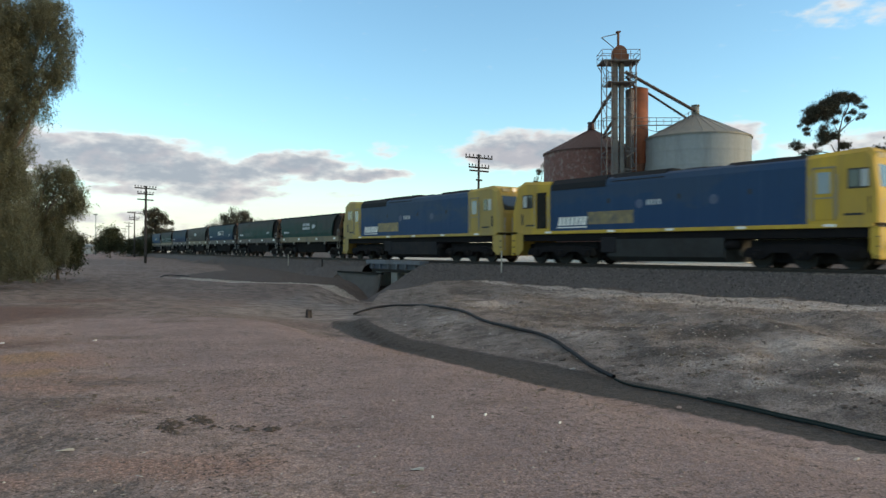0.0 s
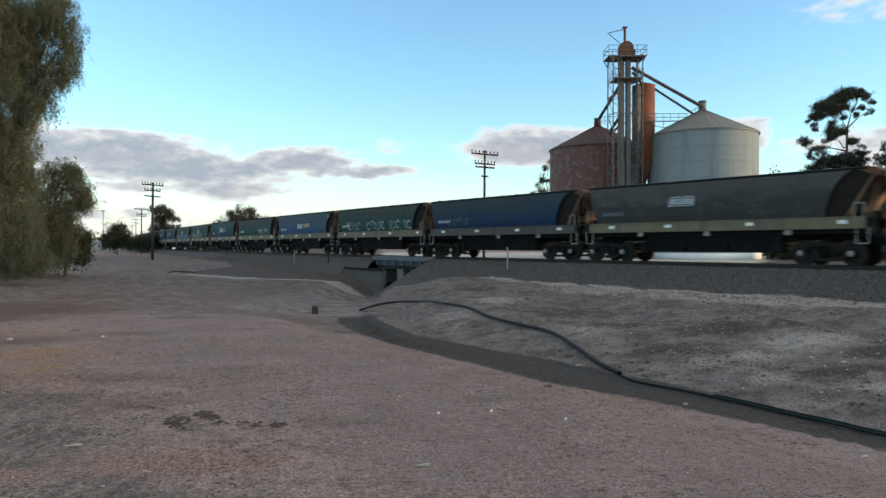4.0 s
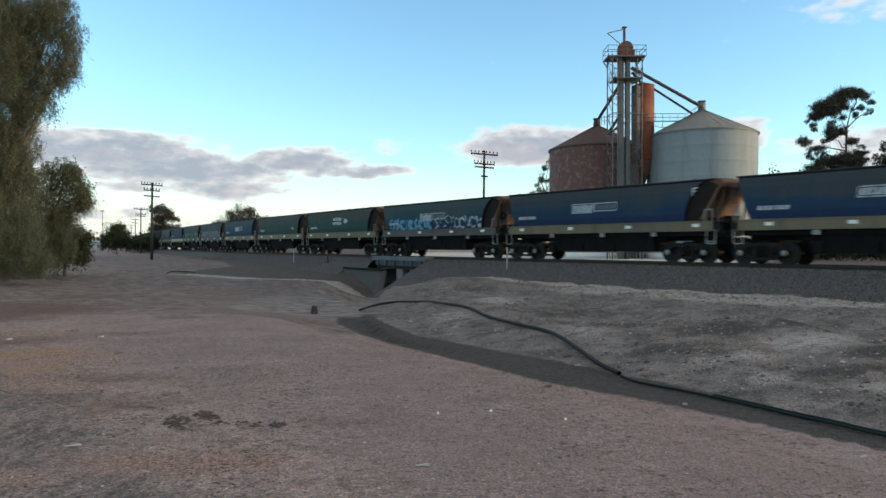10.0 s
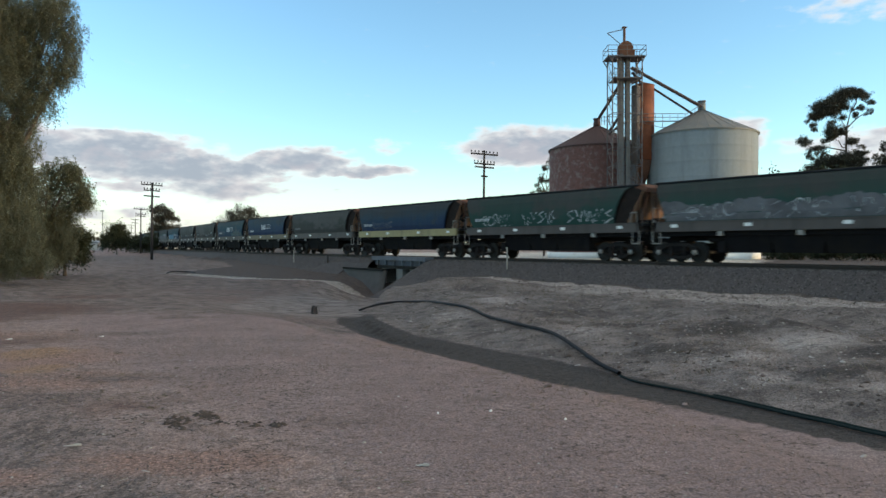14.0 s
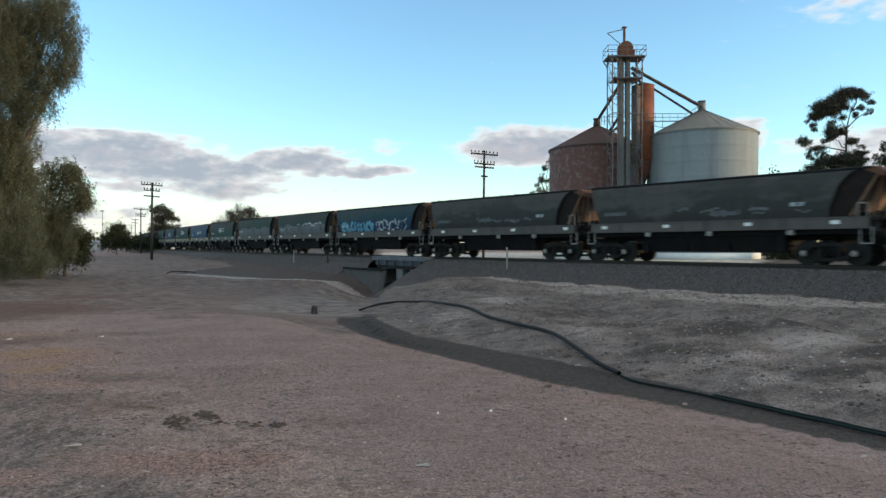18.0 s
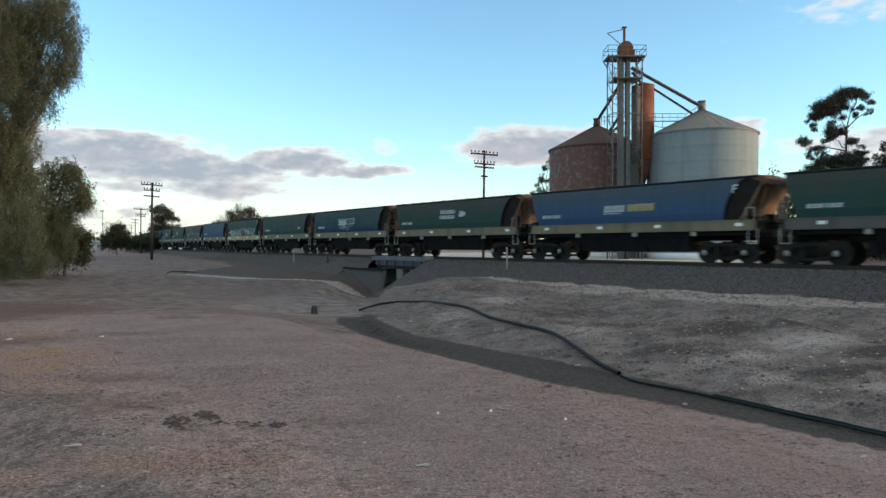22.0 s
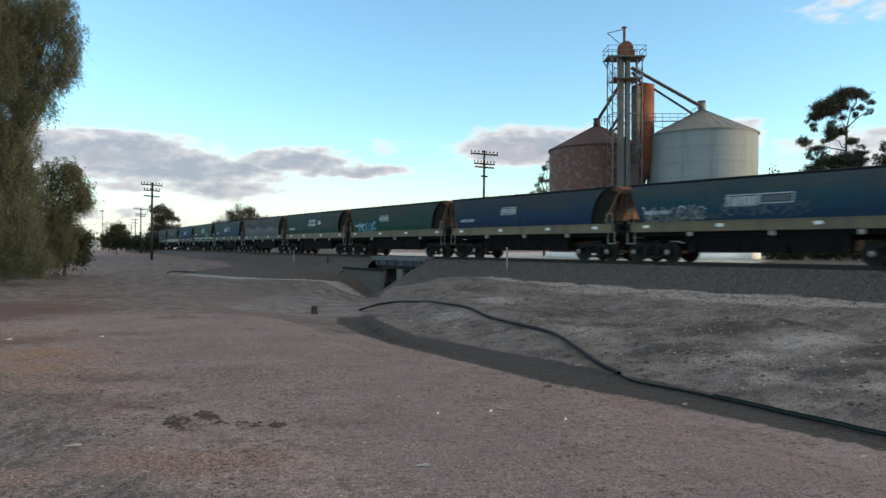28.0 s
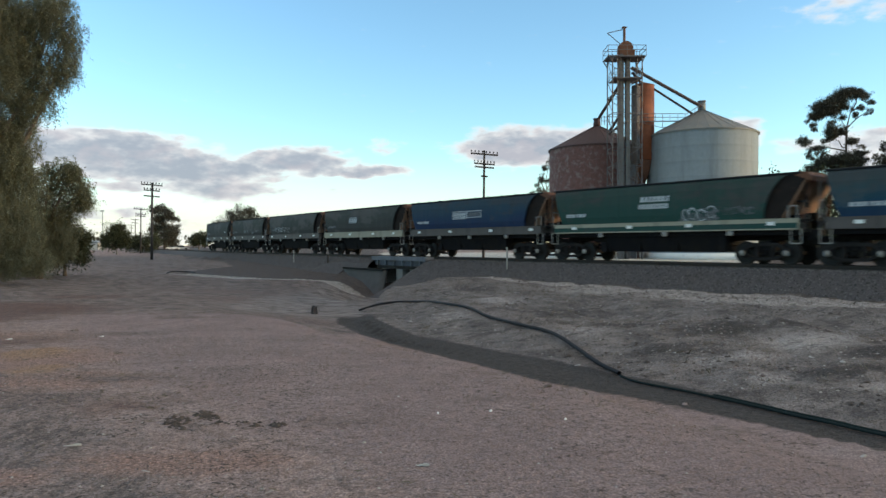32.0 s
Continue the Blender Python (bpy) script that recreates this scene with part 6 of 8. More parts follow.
M_TAGG = mat("grey_spray_paint", (0.10, 0.108, 0.118), 0.7, vary=0.3)
M_TAGR = mat("red_spray_paint", (0.22, 0.018, 0.022), 0.65, vary=0.3)
M_LOGOY = mat("faded_yellow_panel", (0.31, 0.255, 0.115), 0.6, vary=0.2, dirt=(0.17, 0.14, 0.085), dirt_amount=0.4, dirt_scale=2.0)
M_BLUEPATCH = mat("light_blue_overpaint", (0.03, 0.07, 0.14), 0.55, vary=0.2)

Z0, Z1, ZT = 1.42, 1.82, 3.58   # sill foot, sill top, hopper top


def prof_y(z):
    return float(np.interp(z, (1.82, 2.15, 2.7, 3.15, 3.45, 3.58), (1.36, 1.43, 1.45, 1.43, 1.38, 1.30)))


def rear_x(z):
    return float(np.interp(z, (Z1, 2.6, ZT), (-5.62, -5.88, -6.15)))


def front_x(z):
    return float(np.interp(z, (Z1, 2.3, 2.9, 3.25, 3.45, ZT), (4.98, 5.07, 5.29, 5.54, 5.74, 5.98)))


def mesh_of(bm, m, name, smooth_=False):
    me_ = bpy.data.meshes.new(name)
    bm.to_mesh(me_)
    bm.free()
    if smooth_:
        me_.polygons.foreach_set("use_smooth", [True] * len(me_.polygons))
    for q in (m if isinstance(m, (list, tuple)) else [m]):
        me_.materials.append(q)
    return me_


def side_mesh(sg, m):
    """One curved hopper side, leaning edge at the front, with thickness."""
    bm = bmesh.new()
    zs = (1.82, 2.0, 2.15, 2.4, 2.7, 2.95, 3.15, 3.3, 3.45, 3.58)
    rings_ = []
    for z in zs:
        y_ = sg * prof_y(z)
        yi = y_ - sg * 0.06
        rings_.append([(rear_x(z), y_, z), (-2.0, y_, z), (2.0, y_, z), (front_x(z), y_, z), (front_x(z), yi, z), (rear_x(z), yi, z)])
    loft(bm, rings_)
    # welded seams
    for x_ in (-4.1, -2.05, 0.0, 2.05, 4.1):
        for a, b in zip(zs[:-1], zs[1:]):
            bar(bm, (x_, sg * prof_y(a), a), (x_, sg * prof_y(b), b), 0.012, 4)
    return mesh_of(bm, m, "hopper_side")


SIDE = {c: (side_mesh(-1, v[0]), side_mesh(1, v[0])) for c, v in WAGON_PAINT.items()}


def sill_mesh(sg, m):
    bm = bmesh.new()
    box(bm, -6.1, 6.4, sg * 1.30, sg * 1.47, Z0, Z1, 0.015)
    box(bm, -6.1, 6.4, sg * 1.30, sg * 1.52, Z0 - 0.03, Z0 + 0.02)
    box(bm, -6.1, 6.4, sg * 1.30, sg * 1.50, Z1 - 0.03, Z1 + 0.015)
    return mesh_of(bm, m, "side_sill")


SILL = {c: (sill_mesh(-1, v[0]), sill_mesh(1, v[0])) for c, v in SILL_PAINT.items()}


def roof_mesh(m):
    bm = bmesh.new()
    ys = [(-1.30, 3.58), (-1.2, 3.62), (-0.7, 3.68), (0, 3.70), (0.7, 3.68), (1.2, 3.62), (1.30, 3.58)]
    loft(bm, [[(x_, y_, z) for y_, z in ys] + [(x_, y_, 3.5) for y_ in (1.28, -1.28)] for x_ in (-6.15, -3, 0, 3, 6.45)])
    return mesh_of(bm, m, "roof")


ROOF = roof_mesh(M_ROOF_DARK)
bm = bmesh.new()
for sg in (-1, 1):
    bar(bm, (-6.2, sg * 1.33, 3.6), (6.42, sg * 1.33, 3.6), 0.045, 6)
RIM = mesh_of(bm, M_ROOF_DARK, "top_rim")
bm = bmesh.new()
box(bm, -0.42, 0.42, -0.35, 0.35, 3.66, 3.75, 0.02)
HATCH = mesh_of(bm, M_UNDER, "roof_hatch")
bm = bmesh.new()
box(bm, -0.03, 0.03, -0.03, 0.03, 0, 0.09)
LATCH = mesh_of(bm, M_UNDER, "hatch_latch")
bm = bmesh.new()
loft(bm, [[(x_, -1.36, z_), (x_, 1.36, z_), (x_ + 0.06, 1.36, z_), (x_ + 0.06, -1.36, z_)] for x_, z_ in ((-5.60, Z1 + 0.02), (-5.87, 2.6), (-6.13, 3.56))])
REAR = mesh_of(bm, M_UNDER, "rear_end_sheet")
bm = bmesh.new()
v = [bm.verts.new(p) for p in ((5.74, -1.24, 1.88), (5.74, 1.24, 1.88), (6.66, 1.24, 3.40), (6.66, -1.24, 3.40), (5.66, -1.24, 1.88), (5.66, 1.24, 1.88), (6.58, 1.24, 3.40), (6.58, -1.24, 3.40))]
for f in ((0, 1, 2, 3), (7, 6, 5, 4), (0, 4, 5, 1), (1, 5, 6, 2), (2, 6, 7, 3), (3, 7, 4, 0)):
    bm.faces.new([v[q] for q in f])
bmesh.ops.recalc_face_normals(bm, faces=bm.faces)
SLOPE = mesh_of(bm, M_SLOPE, "slope_sheet")


# near-black brown base: the shade of the recessed wagon end is in this colour
M_GUSSET = mat("grimy_shaded_brown_end_plate", (0.020, 0.016, 0.015), 0.9, vary=0.3, spec=0.15, dirt=(0.040, 0.026, 0.020), dirt_amount=0.25, dirt_scale=1.6)


def gusset_mesh(sg):
    bm = bmesh.new()
    flat(bm, [(4.92, Z1), (5.64, Z1), (5.68, 1.9), (6.56, 3.35), (6.56, 3.56), (5.88, 3.56), (5.48, 3.25), (5.22, 2.9), (5.0, 2.3)], sg * 1.27, sg * 1.23)
    return mesh_of(bm, M_GUSSET, "end_gusset")


GUSSET = (gusset_mesh(-1), gusset_mesh(1))
bm = bmesh.new()
loft(bm, [[(x_, y_, z_) for x_, z_ in ((5.95, 3.62), (6.4, 3.66), (6.7, 3.6), (6.82, 3.46), (6.82, 3.26), (6.56, 3.36))] for y_ in (-1.3, 1.3)])
HOOD = mesh_of(bm, M_RUST, "end_hood")
bm = bmesh.new()
box(bm, 5.2, 5.42, -1.24, 1.24, Z1 - 0.05, 1.90, 0.02)
box(bm, 5.75, 6.2, -0.75, 0.2, Z1 - 0.05, 2.0, 0.03)
box(bm, 5.9, 6.3, 0.35, 1.1, Z1 - 0.05, 2.1, 0.03)
bar(bm, (6.05, -0.95, Z1 - 0.05), (6.05, -0.95, 2.5), 0.05, 6)
ENDGEAR = mesh_of(bm, M_UNDER, "end_gear")
bm = bmesh.new()
bar(bm, (6.5, -1.0, 2.5), (6.54, -1.0, 2.5), 0.26, 14)
bar(bm, (6.05, -1.0, 2.5), (6.5, -1.0, 2.5), 0.03, 6)
HANDWHEEL = mesh_of(bm, M_UNDER, "brake_wheel")


def brace_mesh(segs, r, m, name, sq=True):
    bm = bmesh.new()
    for a, b in segs:
        bar(bm, a, b, r, 4 if sq else 6)
    return mesh_of(bm, m, name)


BRACE = [brace_mesh([((6.4, sg * 1.1, Z1), (6.66, sg * 0.9, 3.3))], 0.05, M_RUST, "end_brace") for sg in (-1, 1)] + [brace_mesh([((5.75, -0.4, 2.0), (6.6, -1.2, 3.2))], 0.04, M_UNDER, "end_brace")]
bm = bmesh.new()
box(bm, 5.6, 6.62, -1.3, 1.3, Z1 - 0.1, Z1 - 0.03, 0.01)
PLATF = mesh_of(bm, M_UNDER, "end_platform")
# ladders: stiles with rungs
def ladder_mesh(x_, y0, y1, z0, z1, lean=0.0):
    bm = bmesh.new()
    for y_ in (y0, y1):
        bar(bm, (x_, y_, z0), (x_ + lean, y_, z1), 0.024, 5)
    for z in np.arange(z0 + 0.2, z1, 0.33):
        bar(bm, (x_ + lean * (z - z0) / (z1 - z0), y0, z), (x_ + lean * (z - z0) / (z1 - z0), y1, z), 0.016, 5)
    return mesh_of(bm, M_RUNG, "ladder")


LADDERS = [ladder_mesh(-6.35, -1.36, -0.98, 1.35, 3.4, 0.0), ladder_mesh(6.6, -1.36, -0.98, 1.3, 2.5, 0.0)]


def step_mesh(x_):
    bm = bmesh.new()
    for a, b in (((x_ - 0.2, -1.42, 0.85), (x_ - 0.2, -1.42, 1.45)), ((x_ + 0.2, -1.42, 0.85), (x_ + 0.2, -1.42, 1.45)), ((x_ - 0.2, -1.42, 0.85), (x_ + 0.2, -1.42, 0.85))):
        bar(bm, a, b, 0.024, 5)
    return mesh_of(bm, M_LADDER, "step")


STEPS = [step_mesh(-6.1), step_mesh(6.3)]
GRABS = [brace_mesh([((x_, -1.4, Z1), (x_, -1.4, 2.32)), ((x_, -1.4, 2.32), (x_ + 0.34, -1.4, 2.32)), ((x_ + 0.34, -1.4, 2.32), (x_ + 0.34, -1.4, Z1))], 0.024, M_LADDER, "grab_rail") for x_ in (6.0,)]
GRABS += [brace_mesh([((-6.32, -1.3, Z1), (-6.32, -1.3, 2.5)), ((-6.32, -0.9, Z1), (-6.32, -0.9, 2.5)), ((-6.32, -1.3, 2.5), (-6.32, -0.9, 2.5))], 0.024, M_LADDER, "grab_rail")]
# wide sill flanges, added to close the bright gaps above the bogies
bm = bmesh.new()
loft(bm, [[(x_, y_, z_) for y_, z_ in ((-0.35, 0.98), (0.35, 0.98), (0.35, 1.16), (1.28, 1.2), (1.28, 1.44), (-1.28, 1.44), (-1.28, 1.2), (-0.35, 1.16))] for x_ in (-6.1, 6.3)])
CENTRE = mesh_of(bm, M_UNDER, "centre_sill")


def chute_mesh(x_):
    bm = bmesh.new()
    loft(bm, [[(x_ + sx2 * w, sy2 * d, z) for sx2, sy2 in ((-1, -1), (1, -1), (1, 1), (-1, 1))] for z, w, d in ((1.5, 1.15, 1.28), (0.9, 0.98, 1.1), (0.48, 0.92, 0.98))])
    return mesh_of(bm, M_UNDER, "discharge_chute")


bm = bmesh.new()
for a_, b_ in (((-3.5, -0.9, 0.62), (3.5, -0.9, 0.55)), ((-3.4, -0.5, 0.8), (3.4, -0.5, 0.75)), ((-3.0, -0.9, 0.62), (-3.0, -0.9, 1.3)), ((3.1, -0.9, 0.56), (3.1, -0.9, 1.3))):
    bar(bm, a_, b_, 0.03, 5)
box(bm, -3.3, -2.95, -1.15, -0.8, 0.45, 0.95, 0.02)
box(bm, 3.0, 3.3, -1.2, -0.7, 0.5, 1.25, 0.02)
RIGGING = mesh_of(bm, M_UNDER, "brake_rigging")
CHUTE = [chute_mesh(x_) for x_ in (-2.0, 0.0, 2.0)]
bm = bmesh.new()
bar(bm, (-0.55, 0, 0), (0.55, 0, 0), 0.2, 14)
TANK = mesh_of(bm, M_UNDER, "air_reservoir", True)
bm = bmesh.new()
box(bm, -0.45, 0.25, -0.11, 0.11, -0.12, 0.12, 0.02)
box(bm, 0.2, 0.5, -0.18, 0.18, -0.16, 0.18, 0.04)
COUPLER = mesh_of(bm, M_UNDER, "coupler")
bm = bmesh.new()
bar(bm, (0, 0, 0.35), (0.12, 0, 0.0), 0.022, 5)
bar(bm, (0.12, 0, 0.0), (0.4, 0, -0.12), 0.022, 5)
HOSE = mesh_of(bm, M_BLACK, "brake_hose")
bm = bmesh.new()
box(bm, -0.16, 0.16, -0.012, 0.0, -0.07, 0.07)
REFL = mesh_of(bm, M_PLATE, "reflector_plate")
bm = bmesh.new()
box(bm, -0.13, 0.13, -0.1, 0.0, -0.1, 0.1, 0.015)
LUG = mesh_of(bm, M_LADDER, "lug")


# bogies
def frame_mesh():
    """Cast bogie side: arched top chord, sagging bottom chord, columns and axle boxes."""
    bm = bmesh.new()
    flat(bm, [(-1.08, 0.46), (-0.95, 0.68), (-0.5, 0.88), (0.5, 0.88), (0.95, 0.68), (1.08, 0.46), (0.98, 0.46), (0.86, 0.58), (0.46, 0.74), (-0.46, 0.74), (-0.86, 0.58), (-0.98, 0.46)], -0.07, 0.07)
    flat(bm, [(-1.05, 0.50), (-0.46, 0.17), (0.46, 0.17), (1.05, 0.50), (0.92, 0.50), (0.42, 0.29), (-0.42, 0.29), (-0.92, 0.50)], -0.07, 0.07)
    for cx in (-0.33, 0.33):
        box(bm, cx - 0.06, cx + 0.06, -0.08, 0.08, 0.24, 0.8, 0.01)
    for cx in (-0.9, 0.9):
        box(bm, cx - 0.16, cx + 0.16, -0.13, 0.1, 0.34, 0.62, 0.03)
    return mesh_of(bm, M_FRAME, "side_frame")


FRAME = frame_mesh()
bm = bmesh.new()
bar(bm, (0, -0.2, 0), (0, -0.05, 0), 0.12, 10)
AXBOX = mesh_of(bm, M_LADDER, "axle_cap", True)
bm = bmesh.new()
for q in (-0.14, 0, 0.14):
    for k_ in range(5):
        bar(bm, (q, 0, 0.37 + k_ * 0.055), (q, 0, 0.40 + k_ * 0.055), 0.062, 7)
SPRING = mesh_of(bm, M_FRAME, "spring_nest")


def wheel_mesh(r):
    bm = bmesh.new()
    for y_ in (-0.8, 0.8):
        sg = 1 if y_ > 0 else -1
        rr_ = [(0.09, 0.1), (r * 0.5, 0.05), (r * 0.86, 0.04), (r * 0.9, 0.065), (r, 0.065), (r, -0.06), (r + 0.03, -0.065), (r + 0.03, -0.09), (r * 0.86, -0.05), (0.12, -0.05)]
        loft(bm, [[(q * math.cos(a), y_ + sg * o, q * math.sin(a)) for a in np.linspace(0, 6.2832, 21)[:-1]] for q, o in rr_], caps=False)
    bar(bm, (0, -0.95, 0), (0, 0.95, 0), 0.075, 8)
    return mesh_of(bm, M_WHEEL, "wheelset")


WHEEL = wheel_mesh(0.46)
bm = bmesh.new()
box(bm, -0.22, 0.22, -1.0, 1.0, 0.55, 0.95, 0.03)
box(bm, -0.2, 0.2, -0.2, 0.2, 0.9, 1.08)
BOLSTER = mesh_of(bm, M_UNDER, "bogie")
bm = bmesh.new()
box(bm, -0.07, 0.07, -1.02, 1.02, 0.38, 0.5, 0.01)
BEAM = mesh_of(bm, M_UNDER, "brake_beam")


def bogie(parent, cx):
    b = share("bogie", BOLSTER, parent, pose(cx, 0, 0))
    for sg in (-1, 1):
        share("side_frame", FRAME, b, pose(0, sg * 1.02, 0, 0, 0, 0 if sg < 0 else 180))
        share("spring_nest", SPRING, b, pose(0, sg * 1.02, 0))
    for ax_ in (-0.9, 0.9):
        share("wheelset", WHEEL, b, pose(ax_, 0, 0.46))
        share("axle_cap", AXBOX, b, pose(ax_, -0.98, 0.46))
    share("brake_beam", BEAM, b, pose(0.42, 0, 0))
    return b


# lettering and marks on the sides, as strokes on the skin
def on_side(x_, z):
    return (x_, -(prof_y(z) + 0.006), z)


def ribbon(bm, pts, w):
    """A flat painted stroke that follows the hopper side."""
    vs = []
    for i, (x_, z) in enumerate(pts):
        a, b = pts[max(0, i - 1)], pts[min(len(pts) - 1, i + 1)]
        dx, dz = b[0] - a[0], b[1] - a[1]
        q = math.hypot(dx, dz) + 1e-9
        ox, oz = -dz / q * w / 2, dx / q * w / 2
        vs.append([bm.verts.new(on_side(x_ + f * ox, z + f * oz)) for f in (-1, 1)])
    for i in range(len(vs) - 1):
        bm.faces.new((vs[i][0], vs[i][1], vs[i + 1][1], vs[i + 1][0]))


def patch(bm, x0, x1, z0, z1, slant=0.0):
    rows_ = max(1, int((z1 - z0) / 0.15))
    pv = None
    for i in range(rows_ + 1):
        z = z0 + (z1 - z0) * i / rows_
        o = slant * (z - z0)
        cur = [bm.verts.new(on_side(x0 + o, z)), bm.verts.new(on_side(x1 + o, z))]
        if pv:
            bm.faces.new((pv[0], pv[1], cur[1], cur[0]))
        pv = cur


def scrawl(x0, x1, zc, h, seed, w=0.07, fill=False):
    """A row of unreadable looping strokes."""
    rg_ = random.Random(seed)
    bm = bmesh.new()
    x_ = x0
    while x_ < x1:
        lw = h * rg_.uniform(0.5, 0.9)
        kind = rg_.randrange(4)
        zb_ = zc - h / 2 + rg_.uniform(-0.08, 0.08)
        if kind == 0:
            pts = [(x_ + lw * (0.5 + 0.5 * math.cos(t)), zb_ + h * (0.5 + 0.45 * math.sin(t))) for t in np.linspace(0.5, 5.6, 9)]
        elif kind == 1:
            pts = [(x_, zb_), (x_ + lw * 0.15, zb_ + h), (x_ + lw * 0.5, zb_ + h * 0.35), (x_ + lw * 0.85, zb_ + h), (x_ + lw, zb_)]
        elif kind == 2:
            pts = [(x_ + lw * 0.8, zb_ + h), (x_ + lw * 0.1, zb_ + h * 0.75), (x_ + lw * 0.85, zb_ + h * 0.35), (x_, zb_)]
        else:
            pts = [(x_ + lw * t, zb_ + h * (0.5 + 0.5 * math.sin(6 * t + 1))) for t in np.linspace(0, 1, 7)]
        ribbon(bm, pts, w * rg_.uniform(0.7, 1.4))
        if fill:
            patch(bm, x_ + lw * 0.15, x_ + lw * 0.55, zb_ + h * 0.1, zb_ + h * rg_.uniform(0.5, 0.85), rg_.uniform(-0.2, 0.3))
        x_ += lw * rg_.uniform(0.95, 1.25)
    return bm


def bars(x0, x1, z0, z1, n_bars, slant=0.2):
    """Lettering too small to read: upright bars on one thin base line."""
    bm = bmesh.new()
    step_ = (x1 - x0) / n_bars
    zm = z0 + 0.16 * (z1 - z0)
    xs_ = [x0 + i * step_ + o for i in range(n_bars) for o in (0.0, 0.75 * step_)]
    zs_ = [z0, zm] + [zm + (z1 - zm) * k_ / 3 for k_ in (1, 2, 3)]
    cols = [[bm.verts.new(on_side(x_ + slant * (z - z0), z)) for z in zs_] for x_ in xs_]
    for i in range(len(cols) - 1):
        for k_ in range(4 if i % 2 == 0 else 1):
            bm.faces.new((cols[i][k_], cols[i + 1][k_], cols[i + 1][k_ + 1], cols[i][k_ + 1]))
    return bm


def logo_frame(x0, x1, z0, z1, slant=0.12, w=0.045):
    """An outlined panel, leaning a little."""
    bm = bmesh.new()
    d = slant * (z1 - z0)
    for p_, q_ in (((x0, z0), (x1, z0)), ((x0 + d, z1), (x1 + d, z1))):
        ribbon(bm, [p_, ((p_[0] + q_[0]) / 2, p_[1]), q_], w)
    for xx in (x0, x1):
        ribbon(bm, [(xx, z0), (xx + d / 2, (z0 + z1) / 2), (xx + d, z1)], w)
    return bm


def lower_coat(seed, zlo, zhi, x0=-6.0, x1=5.6):
    """A rolled-on coat over the lower side with a ragged top edge."""
    rg_ = random.Random(seed)
    bm = bmesh.new()
    n_ = 60
    pv = None
    for i in range(n_ + 1):
        x_ = x0 + (x1 - x0) * i / n_
        top_ = zhi + 0.12 * math.sin(x_ * 1.7 + seed) + rg_.uniform(-0.07, 0.07)
        cur = [bm.verts.new(on_side(max(min(x_, front_x(z) - 0.03), rear_x(z) + 0.03), z)) for z in np.linspace(zlo, top_, 6)]
        if pv:
            for a in range(5):
                bm.faces.new((pv[a], cur[a], cur[a + 1], pv[a + 1]))
        pv = cur
    return bm


def strokes(bm, material, w, label):
    """Each separate sprayed stroke becomes a part of its own."""
    bm.verts.index_update()
    left = set(bm.verts)
    while left:
        seed_ = min(left, key=lambda v: v.index)
        left.discard(seed_)
        isle, todo = [seed_], [seed_]
        while todo:
            for e in todo.pop().link_edges:
                for o_ in e.verts:
                    if o_ in left:
                        left.discard(o_)
                        isle.append(o_)
                        todo.append(o_)
        one, made = bmesh.new(), {}
        for v in sorted(isle, key=lambda v: v.index):
            made[v] = one.verts.new(v.co)
        bm.faces.index_update()
        for f in sorted({f for v in isle for f in v.link_faces}, key=lambda f: f.index):
            one.faces.new([made[v] for v in f.verts])
        part("graffiti", one, material, w, label)
    bm.free()


# paint, sill and marks of each wagon from the front: A double logo, P one logo, F two-line lettering, y white and yellow logo,
# O outlined rear graffiti, k dark letters with pale edges, s white splashes, w white strokes, v outlined grey letters, W large white strokes, S sky-blue lettering, K lower grey coat, U lower blue coat, m small marks
PLAN = ("GtF Ggmw TgAm DtP Bgw GtW LtyI Gtwm TtAw GtmPwO GtUP BtP BtAI TgSA GtF Gtm TtA GgKW GgW Byw Dg BtA TgAk Dgms Dgms TgS GgKOs GgKw GgA LtyI GtF TtAw Gtm GyRI Lt DgwW GtP TtAwO BtP GtUP GtF DgKw TgA GwFv BgA DwP Dgw Dgs Dgm").split()


